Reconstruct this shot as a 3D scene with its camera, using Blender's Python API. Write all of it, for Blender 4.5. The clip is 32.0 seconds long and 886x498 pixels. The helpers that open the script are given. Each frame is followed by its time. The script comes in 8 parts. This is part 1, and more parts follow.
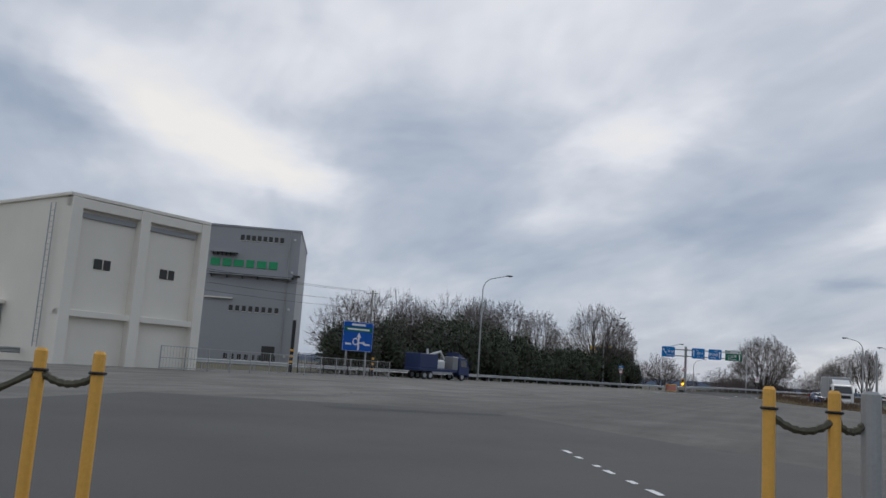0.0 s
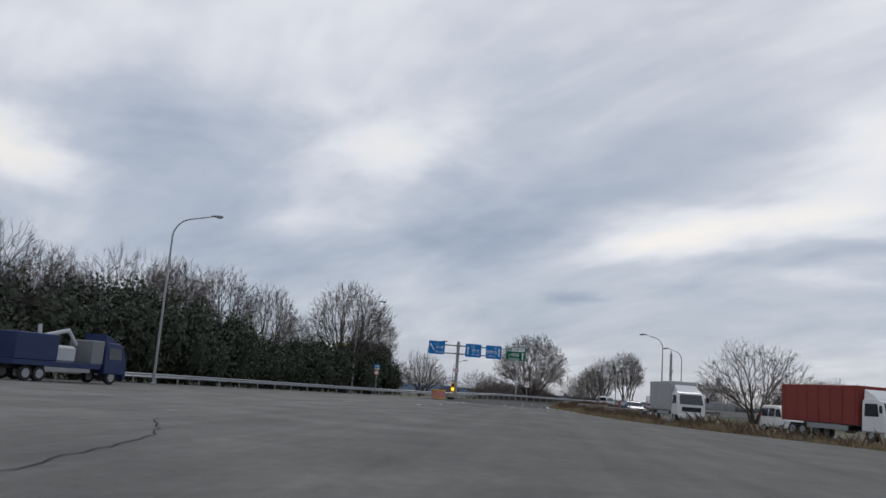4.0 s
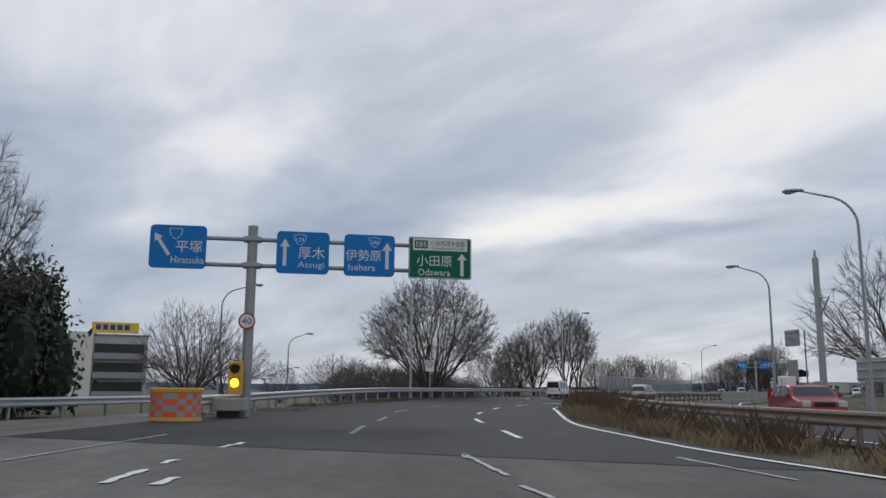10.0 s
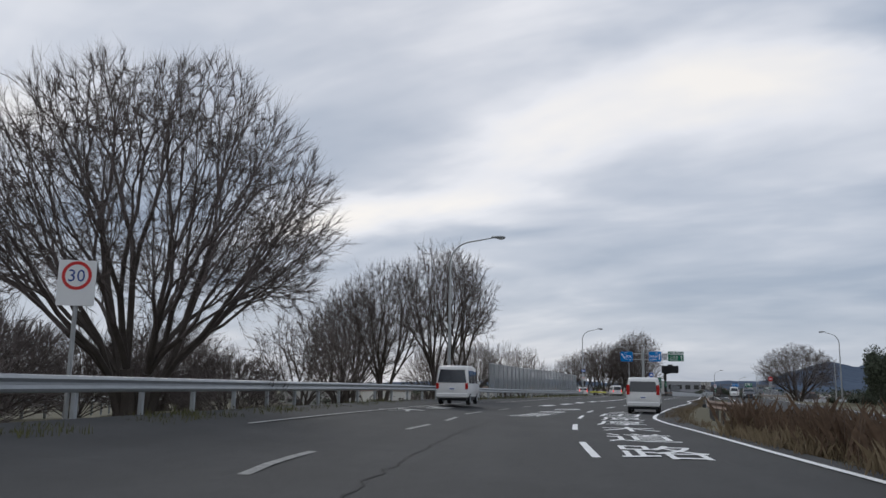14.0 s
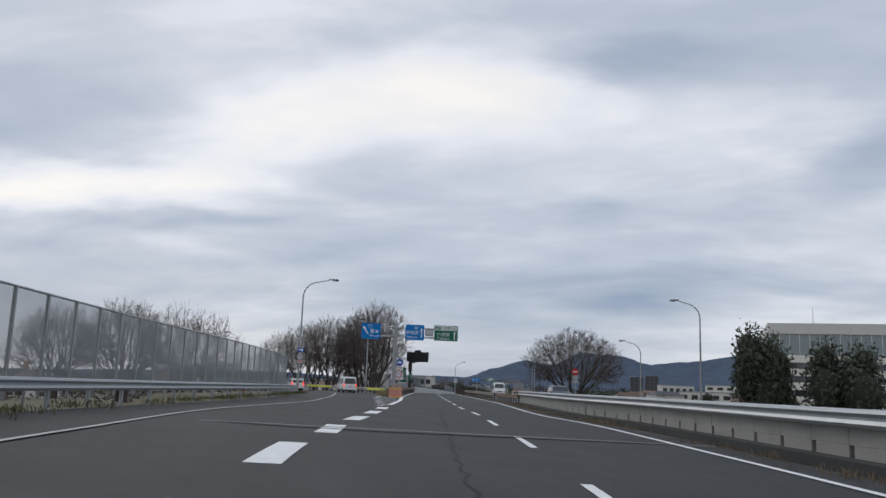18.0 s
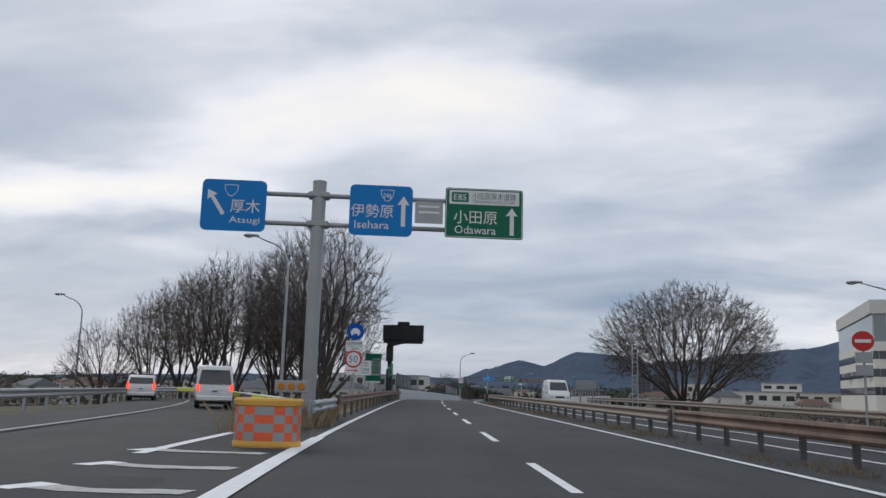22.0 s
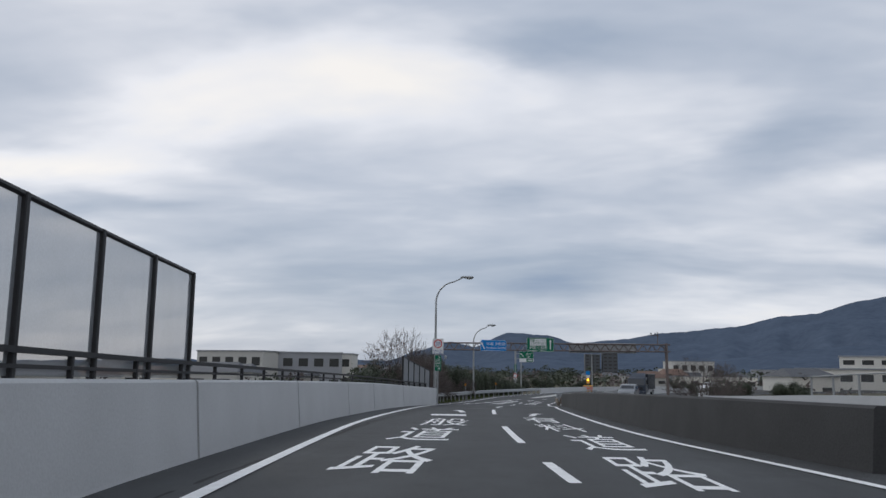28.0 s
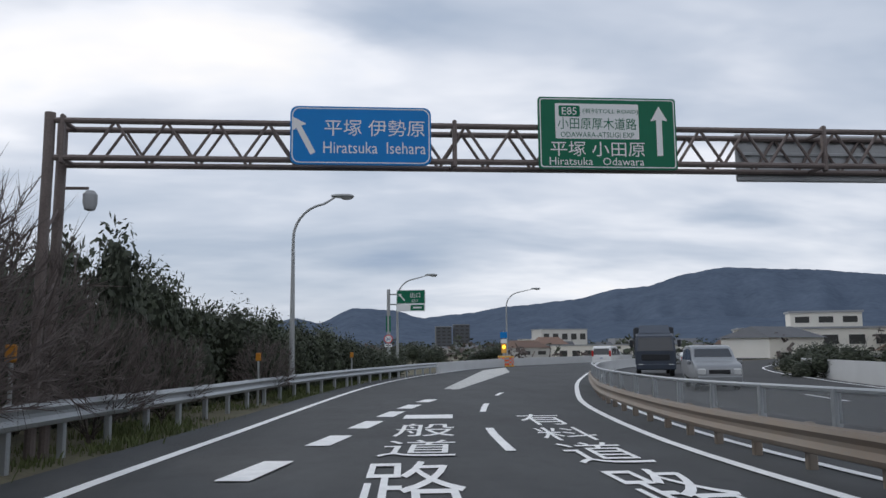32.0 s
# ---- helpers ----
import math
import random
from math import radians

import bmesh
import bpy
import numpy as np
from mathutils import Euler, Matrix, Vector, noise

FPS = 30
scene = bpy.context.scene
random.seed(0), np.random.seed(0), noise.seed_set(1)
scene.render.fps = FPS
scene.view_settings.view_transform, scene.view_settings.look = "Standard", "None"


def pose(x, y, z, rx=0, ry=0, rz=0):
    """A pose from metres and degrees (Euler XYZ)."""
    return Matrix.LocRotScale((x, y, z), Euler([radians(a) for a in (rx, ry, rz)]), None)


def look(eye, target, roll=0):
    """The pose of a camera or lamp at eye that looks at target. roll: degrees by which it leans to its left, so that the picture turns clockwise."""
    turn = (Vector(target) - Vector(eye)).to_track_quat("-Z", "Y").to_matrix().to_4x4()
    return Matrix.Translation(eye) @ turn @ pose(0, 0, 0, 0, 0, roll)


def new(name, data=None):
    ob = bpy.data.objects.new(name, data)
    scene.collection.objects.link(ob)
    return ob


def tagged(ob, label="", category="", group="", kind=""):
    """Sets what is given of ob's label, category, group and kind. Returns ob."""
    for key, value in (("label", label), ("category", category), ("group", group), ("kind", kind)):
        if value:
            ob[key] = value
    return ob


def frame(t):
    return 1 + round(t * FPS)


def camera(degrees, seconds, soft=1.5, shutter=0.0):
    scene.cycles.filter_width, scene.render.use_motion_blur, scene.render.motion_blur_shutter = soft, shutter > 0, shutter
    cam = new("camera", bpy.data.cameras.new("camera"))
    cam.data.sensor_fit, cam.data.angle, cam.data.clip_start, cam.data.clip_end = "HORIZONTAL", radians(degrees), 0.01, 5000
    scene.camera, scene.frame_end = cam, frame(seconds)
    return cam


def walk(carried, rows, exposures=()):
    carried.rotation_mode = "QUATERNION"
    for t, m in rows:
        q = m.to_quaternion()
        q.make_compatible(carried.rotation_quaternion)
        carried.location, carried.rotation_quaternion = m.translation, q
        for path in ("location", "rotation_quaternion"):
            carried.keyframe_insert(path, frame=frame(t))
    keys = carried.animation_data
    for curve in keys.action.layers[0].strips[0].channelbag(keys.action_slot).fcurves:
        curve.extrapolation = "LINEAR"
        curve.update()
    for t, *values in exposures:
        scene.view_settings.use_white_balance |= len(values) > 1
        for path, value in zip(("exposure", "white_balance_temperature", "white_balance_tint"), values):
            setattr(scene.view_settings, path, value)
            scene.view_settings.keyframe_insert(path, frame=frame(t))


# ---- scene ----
cam = camera(56.99, 32.0)
PATH = [
    (0.0, pose(170.038, -130.173, 1.263, 98.30, -3.88, 71.94)),
    (0.5, pose(166.566, -129.195, 1.213, 97.91, -3.95, 70.40)),
    (1.0, pose(162.914, -127.903, 1.184, 98.90, -4.29, 68.04)),
    (1.5, pose(159.150, -126.274, 1.195, 98.46, -4.20, 65.69)),
    (2.0, pose(155.270, -124.295, 1.202, 99.47, -4.54, 62.80)),
    (2.5, pose(151.199, -121.921, 1.202, 99.81, -4.12, 60.09)),
    (3.0, pose(146.918, -119.217, 1.201, 99.73, -3.87, 57.78)),
    (3.5, pose(142.387, -116.368, 1.200, 99.84, -4.23, 55.61)),
    (5.5, pose(121.999, -102.531, 1.199, 99.50, -2.81, 51.36)),
    (6.0, pose(117.041, -98.938, 1.202, 99.53, -2.37, 50.00)),
    (6.5, pose(112.131, -95.213, 1.202, 99.33, -1.84, 48.57)),
    (7.0, pose(107.271, -91.286, 1.201, 99.14, -1.59, 47.41)),
    (7.5, pose(102.431, -87.376, 1.203, 99.08, -1.39, 46.76)),
    (8.0, pose(97.638, -83.302, 1.204, 99.06, -1.28, 46.20)),
    (8.5, pose(92.930, -79.199, 1.204, 99.12, -1.21, 45.68)),
    (9.0, pose(88.229, -74.880, 1.200, 99.14, -0.94, 45.25)),
    (9.5, pose(83.418, -70.396, 1.191, 99.03, -0.58, 44.92)),
    (10.0, pose(78.494, -65.799, 1.187, 99.73, -0.39, 44.60)),
    (10.5, pose(73.504, -61.053, 1.177, 99.24, -0.67, 44.53)),
    (11.0, pose(68.542, -56.301, 1.194, 99.59, -0.41, 44.27)),
    (11.5, pose(63.367, -51.357, 1.195, 99.14, -0.51, 43.50)),
    (12.0, pose(58.347, -46.370, 1.186, 98.82, -0.54, 42.37)),
    (12.5, pose(53.467, -41.217, 1.178, 99.16, -1.23, 40.26)),
    (13.0, pose(48.723, -35.635, 1.199, 99.32, -1.53, 37.28)),
    (13.5, pose(44.290, -29.880, 1.199, 99.29, -1.37, 33.81)),
    (14.0, pose(40.607, -24.169, 1.176, 99.59, -0.98, 30.62)),
    (14.5, pose(37.113, -18.158, 1.189, 99.47, -1.36, 27.29)),
    (15.0, pose(33.825, -11.895, 1.199, 99.52, -1.37, 23.92)),
    (15.5, pose(30.736, -5.450, 1.205, 99.52, 0.02, 20.89)),
    (17.5, pose(21.696, 22.430, 1.204, 99.43, -1.81, 11.85)),
    (18.0, pose(19.758, 29.831, 1.196, 99.58, -2.12, 10.99)),
    (18.5, pose(17.964, 37.367, 1.193, 100.12, -2.27, 10.67)),
    (19.0, pose(16.287, 45.025, 1.189, 99.83, -1.68, 10.69)),
    (19.5, pose(14.604, 52.807, 1.185, 99.44, -1.69, 10.27)),
    (20.0, pose(12.910, 60.741, 1.186, 99.41, -1.73, 9.88)),
    (20.5, pose(11.256, 68.719, 1.193, 99.42, -1.64, 9.79)),
    (21.0, pose(9.559, 76.869, 1.210, 99.51, -1.70, 9.98)),
    (21.5, pose(7.853, 85.018, 1.213, 99.60, -1.68, 10.26)),
    (22.0, pose(6.073, 93.154, 1.216, 99.69, -1.51, 10.50)),
    (22.5, pose(4.300, 101.410, 1.210, 98.63, -2.41, 10.15)),
    (23.0, pose(2.472, 109.702, 1.198, 99.31, -2.21, 10.03)),
    (23.5, pose(0.704, 117.864, 1.205, 99.48, -1.51, 9.82)),
    (24.0, pose(-0.981, 125.915, 1.211, 99.17, -1.21, 9.88)),
    (24.5, pose(-2.726, 133.858, 1.225, 99.08, -1.22, 9.93)),
    (25.0, pose(-4.399, 141.712, 1.221, 98.99, -1.63, 9.87)),
    (25.5, pose(-6.049, 149.576, 1.197, 99.07, -1.15, 9.69)),
    (26.0, pose(-7.667, 157.282, 1.172, 99.08, -1.03, 9.26)),
    (26.5, pose(-9.223, 164.900, 1.149, 99.09, -0.79, 8.59)),
    (28.5, pose(-13.839, 195.496, 0.951, 98.33, -0.79, 4.45)),
    (29.0, pose(-14.638, 202.990, 0.890, 98.14, -0.72, 3.35)),
    (29.5, pose(-15.353, 210.321, 0.804, 98.12, -0.56, 1.89)),
    (30.0, pose(-15.749, 217.571, 0.685, 97.91, -0.65, 0.31)),
    (30.5, pose(-15.903, 224.801, 0.525, 97.61, -0.78, -1.33)),
    (31.0, pose(-15.980, 232.129, 0.350, 97.67, -0.47, -2.91)),
    (31.5, pose(-15.757, 239.624, 0.150, 97.65, 0.42, -4.00)),
    (32.0, pose(-15.393, 247.147, -0.040, 96.95, 0.56, -5.20)),
]
walk(cam, PATH, [(0, -.06), (9, -.05), (14, 0), (18, .05), (22, .06), (24, .12), (26, .18), (28, .02), (30, .02), (32, .22)])

# ---- world, sun ----
world = bpy.data.worlds.new("overcast_sky")
scene.world = world
world.use_nodes = True
wt = world.node_tree
wt.nodes.clear()


def wn(kind, **kw):
    n = wt.nodes.new(kind)
    for k, v in kw.items():
        if k == "op":
            n.operation = v
    return n


def wmath(op, a, b=None, c=None, clamp=False):
    n = wt.nodes.new("ShaderNodeMath")
    n.operation = op
    n.use_clamp = clamp
    for i, v in enumerate((a, b, c)):
        if v is None:
            continue
        if isinstance(v, (int, float)):
            n.inputs[i].default_value = v
        else:
            wt.links.new(v, n.inputs[i])
    return n.outputs[0]


def wmix(fac, a, b):
    n = wt.nodes.new("ShaderNodeMix")
    n.data_type = "RGBA"
    for sock, v in ((n.inputs[0], fac), (n.inputs[6], a), (n.inputs[7], b)):
        if isinstance(v, (int, float)):
            sock.default_value = v
        elif isinstance(v, tuple):
            sock.default_value = v
        else:
            wt.links.new(v, sock)
    return n.outputs[2]


sky = wt.nodes.new("ShaderNodeTexSky")
sky.sky_type = "NISHITA"
sky.sun_disc = False
sky.sun_elevation = radians(32)
sky.sun_rotation = radians(-35)
coord = wt.nodes.new("ShaderNodeTexCoord")
sep = wt.nodes.new("ShaderNodeSeparateXYZ")
wt.links.new(coord.outputs["Generated"], sep.inputs[0])
up = wmath("MAXIMUM", sep.outputs[2], 0.0)
den = wmath("ADD", up, 0.10)
cu = wmath("DIVIDE", sep.outputs[0], den)
cv = wmath("DIVIDE", sep.outputs[1], den)
comb = wt.nodes.new("ShaderNodeCombineXYZ")
wt.links.new(cu, comb.inputs[0])
wt.links.new(cv, comb.inputs[1])


den2 = wmath("ADD", up, 0.26)
puff = wt.nodes.new("ShaderNodeCombineXYZ")
wt.links.new(wmath("MULTIPLY", wmath("DIVIDE", sep.outputs[0], den2), 1.35), puff.inputs[0])
wt.links.new(wmath("MULTIPLY", wmath("DIVIDE", sep.outputs[1], den2), 1.35), puff.inputs[1])
wt.links.new(wmath("MULTIPLY", up, 2.2), puff.inputs[2])


def cloud_noise(scale, rot, stretch, detail, rough, dist, off):
    mp = wt.nodes.new("ShaderNodeMapping")
    mp.inputs["Rotation"].default_value = (0, 0, radians(rot))
    mp.inputs["Scale"].default_value = (stretch, 1, 1)
    mp.inputs["Location"].default_value = off
    wt.links.new(puff.outputs[0], mp.inputs[0])
    nz = wt.nodes.new("ShaderNodeTexNoise")
    nz.inputs["Scale"].default_value = scale
    nz.inputs["Detail"].default_value = detail
    nz.inputs["Roughness"].default_value = rough
    nz.inputs["Distortion"].default_value = dist
    wt.links.new(mp.outputs[0], nz.inputs["Vector"])
    return nz.outputs["Fac"]


big = cloud_noise(0.55, 20, 0.45, 2.0, 0.5, 0.4, (3.1, 1.7, 0))
mid = cloud_noise(1.7, 14, 0.5, 4.0, 0.55, 0.4, (0.4, 5.2, 0))
fine = cloud_noise(5.0, 8, 0.6, 3.0, 0.5, 0.3, (2.0, 0.3, 0))
cover = wmath("ADD", wmath("ADD", wmath("MULTIPLY", big, 0.46), wmath("MULTIPLY", mid, 0.42)), wmath("MULTIPLY", fine, 0.12))
# the larger masses of cloud, in the plane of the cloud layer
warp = wt.nodes.new("ShaderNodeTexNoise")
warp.inputs["Scale"].default_value = 2.5
warp.inputs["Detail"].default_value = 4
wt.links.new(comb.outputs[0], warp.inputs["Vector"])
wofs = wt.nodes.new("ShaderNodeVectorMath")
wofs.operation = "MULTIPLY_ADD"
wofs.inputs[1].default_value = (0.45, 0.35, 0)
wofs.inputs[2].default_value = (-0.22, -0.17, 0)
wt.links.new(warp.outputs["Color"], wofs.inputs[0])
wadd = wt.nodes.new("ShaderNodeVectorMath")
wadd.operation = "ADD"
wt.links.new(comb.outputs[0], wadd.inputs[0])
wt.links.new(wofs.outputs[0], wadd.inputs[1])
wsep = wt.nodes.new("ShaderNodeSeparateXYZ")
wt.links.new(wadd.outputs[0], wsep.inputs[0])


def cloud_mass(u, v, a, b, c, d, amp):
    """A soft thick or thin place in the cloud layer round (u, v)."""
    global cover
    du, dv = wmath("SUBTRACT", wsep.outputs[0], u), wmath("SUBTRACT", wsep.outputs[1], v)
    p = wmath("MULTIPLY_ADD", du, a, wmath("MULTIPLY", dv, b))
    q = wmath("MULTIPLY_ADD", du, c, wmath("MULTIPLY", dv, d))
    r = wmath("MULTIPLY_ADD", p, p, wmath("MULTIPLY", q, q))
    cover = wmath("MULTIPLY_ADD", wmath("POWER", 2.718, wmath("MULTIPLY", r, -1.0)), amp, cover)


cloud_mass(-2.58, -0.11, -0.42, 2.19, -3.67, -4.46, 0.16)
cloud_mass(-2.40, 0.68, 0.99, 2.53, -1.73, 2.06, -0.14)
cloud_mass(-2.66, -0.43, -1.31, 4.51, -2.53, -4.01, -0.10)
cloud_mass(-3.06, 0.35, 0.19, 5.13, -4.33, -2.72, 0.16)
cloud_mass(-2.23, 1.37, 2.44, 3.61, -2.33, 2.42, 0.13)
cloud_mass(-3.08, 1.50, 1.70, 2.99, -1.58, 3.27, 0.12)
cloud_mass(-1.92, 2.58, 1.33, 0.87, -0.14, 5.02, 0.22)
cloud_mass(-1.02, 2.19, 3.21, 1.20, 0.16, 4.44, 0.15)
cloud_mass(-1.73, 3.07, 1.84, 0.99, -1.61, 5.87, -0.16)
cloud_mass(-2.49, 2.10, 1.44, 1.34, 0.31, 4.00, -0.10)
cloud_mass(-3.20, 3.15, 5.09, 5.00, -2.58, 5.69, -0.14)
cloud_mass(-1.18, 1.40, 2.45, 1.86, -2.57, 3.87, -0.10)
cloud_mass(-2.09, 1.33, 2.27, 2.92, -1.64, 3.83, 0.10)
cloud_mass(-0.52, 2.07, 2.10, 0.57, -1.25, 3.77, 0.13)
cloud_mass(0.05, 1.94, 6.66, 0.09, -1.80, 6.82, -0.14)
cloud_mass(-0.06, 3.15, 3.83, 0.01, 0.91, 6.28, -0.12)
cloud_mass(0.16, 4.81, 3.47, -0.12, 0.26, 3.45, -0.15)
cloud_mass(0.80, 2.54, 3.57, -1.39, 2.78, 2.66, -0.16)
cloud_mass(-1.07, 3.54, 1.25, 0.33, 0.72, 3.70, -0.08)
cloud_mass(-0.94, 2.65, 3.57, 1.11, 0.68, 3.47, -0.08)
cloud_mass(1.68, 3.63, 4.07, -1.82, 1.07, 5.84, -0.12)
cloud_mass(1.43, 2.80, 2.10, -1.10, 2.66, 5.28, 0.12)
cloud_mass(-1.80, 0.75, 1.3, 0.5, -0.6, 1.6, 0.15)
cloud_mass(-0.24, 1.99, 3.28, 0.37, 0.18, 5.49, 0.10)

ramp = wt.nodes.new("ShaderNodeValToRGB")
ramp.color_ramp.elements[0].position = 0.26
ramp.color_ramp.elements[0].color = (0.235, 0.305, 0.43, 1)
ramp.color_ramp.elements[1].position = 0.74
ramp.color_ramp.elements[1].color = (0.86, 0.835, 0.81, 1)
for pos, colr in ((0.40, (0.35, 0.41, 0.51)), (0.50, (0.475, 0.522, 0.61)), (0.62, (0.715, 0.735, 0.79))):
    e = ramp.color_ramp.elements.new(pos)
    e.color = (*colr, 1)
wt.links.new(cover, ramp.inputs[0])
cloud = ramp.outputs[0]
bg_cloud = wt.nodes.new("ShaderNodeBackground")
bg_cloud.inputs[1].default_value = 1.0
wt.links.new(cloud, bg_cloud.inputs[0])
bg_sky = wt.nodes.new("ShaderNodeBackground")
bg_sky.inputs[1].default_value = 0.006
wt.links.new(sky.outputs[0], bg_sky.inputs[0])
addsh = wt.nodes.new("ShaderNodeAddShader")
wt.links.new(bg_cloud.outputs[0], addsh.inputs[0])
wt.links.new(bg_sky.outputs[0], addsh.inputs[1])
wout = wt.nodes.new("ShaderNodeOutputWorld")
wt.links.new(addsh.outputs[0], wout.inputs[0])

sun = new("sun", bpy.data.lights.new("sun", "SUN"))
sun.data.energy = 0.5
sun.data.angle = radians(14)
sun.data.color = (1.0, 0.96, 0.9)
sun.matrix_world = look((0, 0, 100), (60, -75, 40))

# ---- materials ----
def material(name, base, rough=0.8, metal=0.0, var=0.12, scale=3.0, bump=0.0, fine=40.0, spec=0.5, tint=None, per_object=0.0, emit=None):
    """A surface with colour variation at two scales and fine relief."""
    m = bpy.data.materials.new(name)
    m.use_nodes = True
    nt = m.node_tree
    b = nt.nodes["Principled BSDF"]
    b.inputs["Roughness"].default_value = rough
    b.inputs["Metallic"].default_value = metal
    b.inputs["Specular IOR Level"].default_value = spec
    geo = nt.nodes.new("ShaderNodeNewGeometry")
    n1 = nt.nodes.new("ShaderNodeTexNoise")
    n1.inputs["Scale"].default_value = scale
    n1.inputs["Detail"].default_value = 5
    n2 = nt.nodes.new("ShaderNodeTexNoise")
    n2.inputs["Scale"].default_value = fine
    n2.inputs["Detail"].default_value = 3
    for n in (n1, n2):
        nt.links.new(geo.outputs["Position"], n.inputs["Vector"])
    add = nt.nodes.new("ShaderNodeMath")
    add.operation = "ADD"
    nt.links.new(n1.outputs["Fac"], add.inputs[0])
    nt.links.new(n2.outputs["Fac"], add.inputs[1])
    mr = nt.nodes.new("ShaderNodeMapRange")
    mr.inputs["From Min"].default_value = 0.6
    mr.inputs["From Max"].default_value = 1.4
    nt.links.new(add.outputs[0], mr.inputs["Value"])
    mix = nt.nodes.new("ShaderNodeMix")
    mix.data_type = "RGBA"
    lo = tuple(c * (1 - var) for c in base)
    hi = tuple(min(1, c * (1 + var)) for c in (tint or base))
    mix.inputs[6].default_value = (*lo, 1)
    mix.inputs[7].default_value = (*hi, 1)
    nt.links.new(mr.outputs[0], mix.inputs[0])
    col = mix.outputs[2]
    if per_object:
        oi = nt.nodes.new("ShaderNodeObjectInfo")
        hs = nt.nodes.new("ShaderNodeHueSaturation")
        m2 = nt.nodes.new("ShaderNodeMapRange")
        m2.inputs["To Min"].default_value = 1 - per_object
        m2.inputs["To Max"].default_value = 1 + per_object
        nt.links.new(oi.outputs["Random"], m2.inputs["Value"])
        nt.links.new(m2.outputs[0], hs.inputs["Value"])
        nt.links.new(col, hs.inputs["Color"])
        col = hs.outputs[0]
    nt.links.new(col, b.inputs["Base Color"])
    if bump:
        bp = nt.nodes.new("ShaderNodeBump")
        bp.inputs["Strength"].default_value = bump
        bp.inputs["Distance"].default_value = 0.02
        nt.links.new(n2.outputs["Fac"], bp.inputs["Height"])
        nt.links.new(bp.outputs[0], b.inputs["Normal"])
    if emit:
        b.inputs["Emission Color"].default_value = (*emit[0], 1)
        b.inputs["Emission Strength"].default_value = emit[1]
    return m


def worn(m, angle, streak=.16, blotch=.2, pale=None):
    """Adds streaks of wear along the traffic, blotches, and on the apron a paler side."""
    nt = m.node_tree
    b = nt.nodes["Principled BSDF"]
    src = b.inputs["Base Color"].links[0].from_socket
    geo = nt.nodes.new("ShaderNodeNewGeometry")
    total = None
    for sc, det, size, amt in (((.05, 1.1, 1), 4, 1.0, streak), ((.35, .5, 1), 6, .9, blotch), ((.9, 1.6, 1), 3, 2.2, streak * .7)):
        mp = nt.nodes.new("ShaderNodeMapping")
        mp.vector_type = "TEXTURE"
        mp.inputs["Rotation"].default_value = (0, 0, radians(angle))
        mp.inputs["Scale"].default_value = (1 / sc[0], 1 / sc[1], 1)
        nz = nt.nodes.new("ShaderNodeTexNoise")
        nz.inputs["Scale"].default_value = size
        nz.inputs["Detail"].default_value = det
        mr = nt.nodes.new("ShaderNodeMapRange")
        mr.inputs["From Min"].default_value = .3
        mr.inputs["From Max"].default_value = .7
        mr.inputs["To Min"].default_value = 1 - amt
        mr.inputs["To Max"].default_value = 1 + amt
        nt.links.new(geo.outputs["Position"], mp.inputs[0])
        nt.links.new(mp.outputs[0], nz.inputs["Vector"])
        nt.links.new(nz.outputs["Fac"], mr.inputs["Value"])
        if total is None:
            total = mr.outputs[0]
        else:
            mu = nt.nodes.new("ShaderNodeMath")
            mu.operation = "MULTIPLY"
            nt.links.new(total, mu.inputs[0])
            nt.links.new(mr.outputs[0], mu.inputs[1])
            total = mu.outputs[0]
    if pale:
        nx, ny, off, width, gain = pale
        dt = nt.nodes.new("ShaderNodeVectorMath")
        dt.operation = "DOT_PRODUCT"
        dt.inputs[1].default_value = (nx, ny, 0)
        nt.links.new(geo.outputs["Position"], dt.inputs[0])
        mr = nt.nodes.new("ShaderNodeMapRange")
        mr.interpolation_type = "SMOOTHSTEP"
        mr.inputs["From Min"].default_value = off
        mr.inputs["From Max"].default_value = off + width
        mr.inputs["To Min"].default_value = .92
        mr.inputs["To Max"].default_value = gain
        nt.links.new(dt.outputs["Value"], mr.inputs["Value"])
        mu = nt.nodes.new("ShaderNodeMath")
        mu.operation = "MULTIPLY"
        nt.links.new(total, mu.inputs[0])
        nt.links.new(mr.outputs[0], mu.inputs[1])
        total = mu.outputs[0]
    sc = nt.nodes.new("ShaderNodeVectorMath")
    sc.operation = "SCALE"
    nt.links.new(src, sc.inputs[0])
    nt.links.new(total, sc.inputs["Scale"])
    nt.links.new(sc.outputs[0], b.inputs["Base Color"])


ASPHALT_MID = material("asphalt_mid", (0.043, 0.0435, 0.045), 0.85, var=0.24, scale=0.35, bump=0.35, fine=60)
PAINT_FAINT = material("road_paint_faint", (0.27, 0.27, 0.26), 0.8, var=0.5, scale=5, bump=0.2)
CRACK = material("asphalt_crack", (0.012, 0.012, 0.012), 0.9, var=0.3)
ASPHALT = material("asphalt_dark", (0.032, 0.0325, 0.034), 0.85, var=0.26, scale=0.35, bump=0.35, fine=60)
ASPHALT_OLD = material("asphalt_worn", (0.118, 0.112, 0.101), 0.88, var=0.34, scale=0.22, bump=0.35, fine=60)
worn(ASPHALT_OLD, 138, .16, .2, (-.64, -.77, -4.7, 17, 1.5))
worn(ASPHALT, 115, .14, .13)
worn(ASPHALT_MID, 101, .14, .13)
PAINT = material("road_paint_white", (0.86, 0.86, 0.85), 0.7, var=0.15, scale=4, bump=0.2)
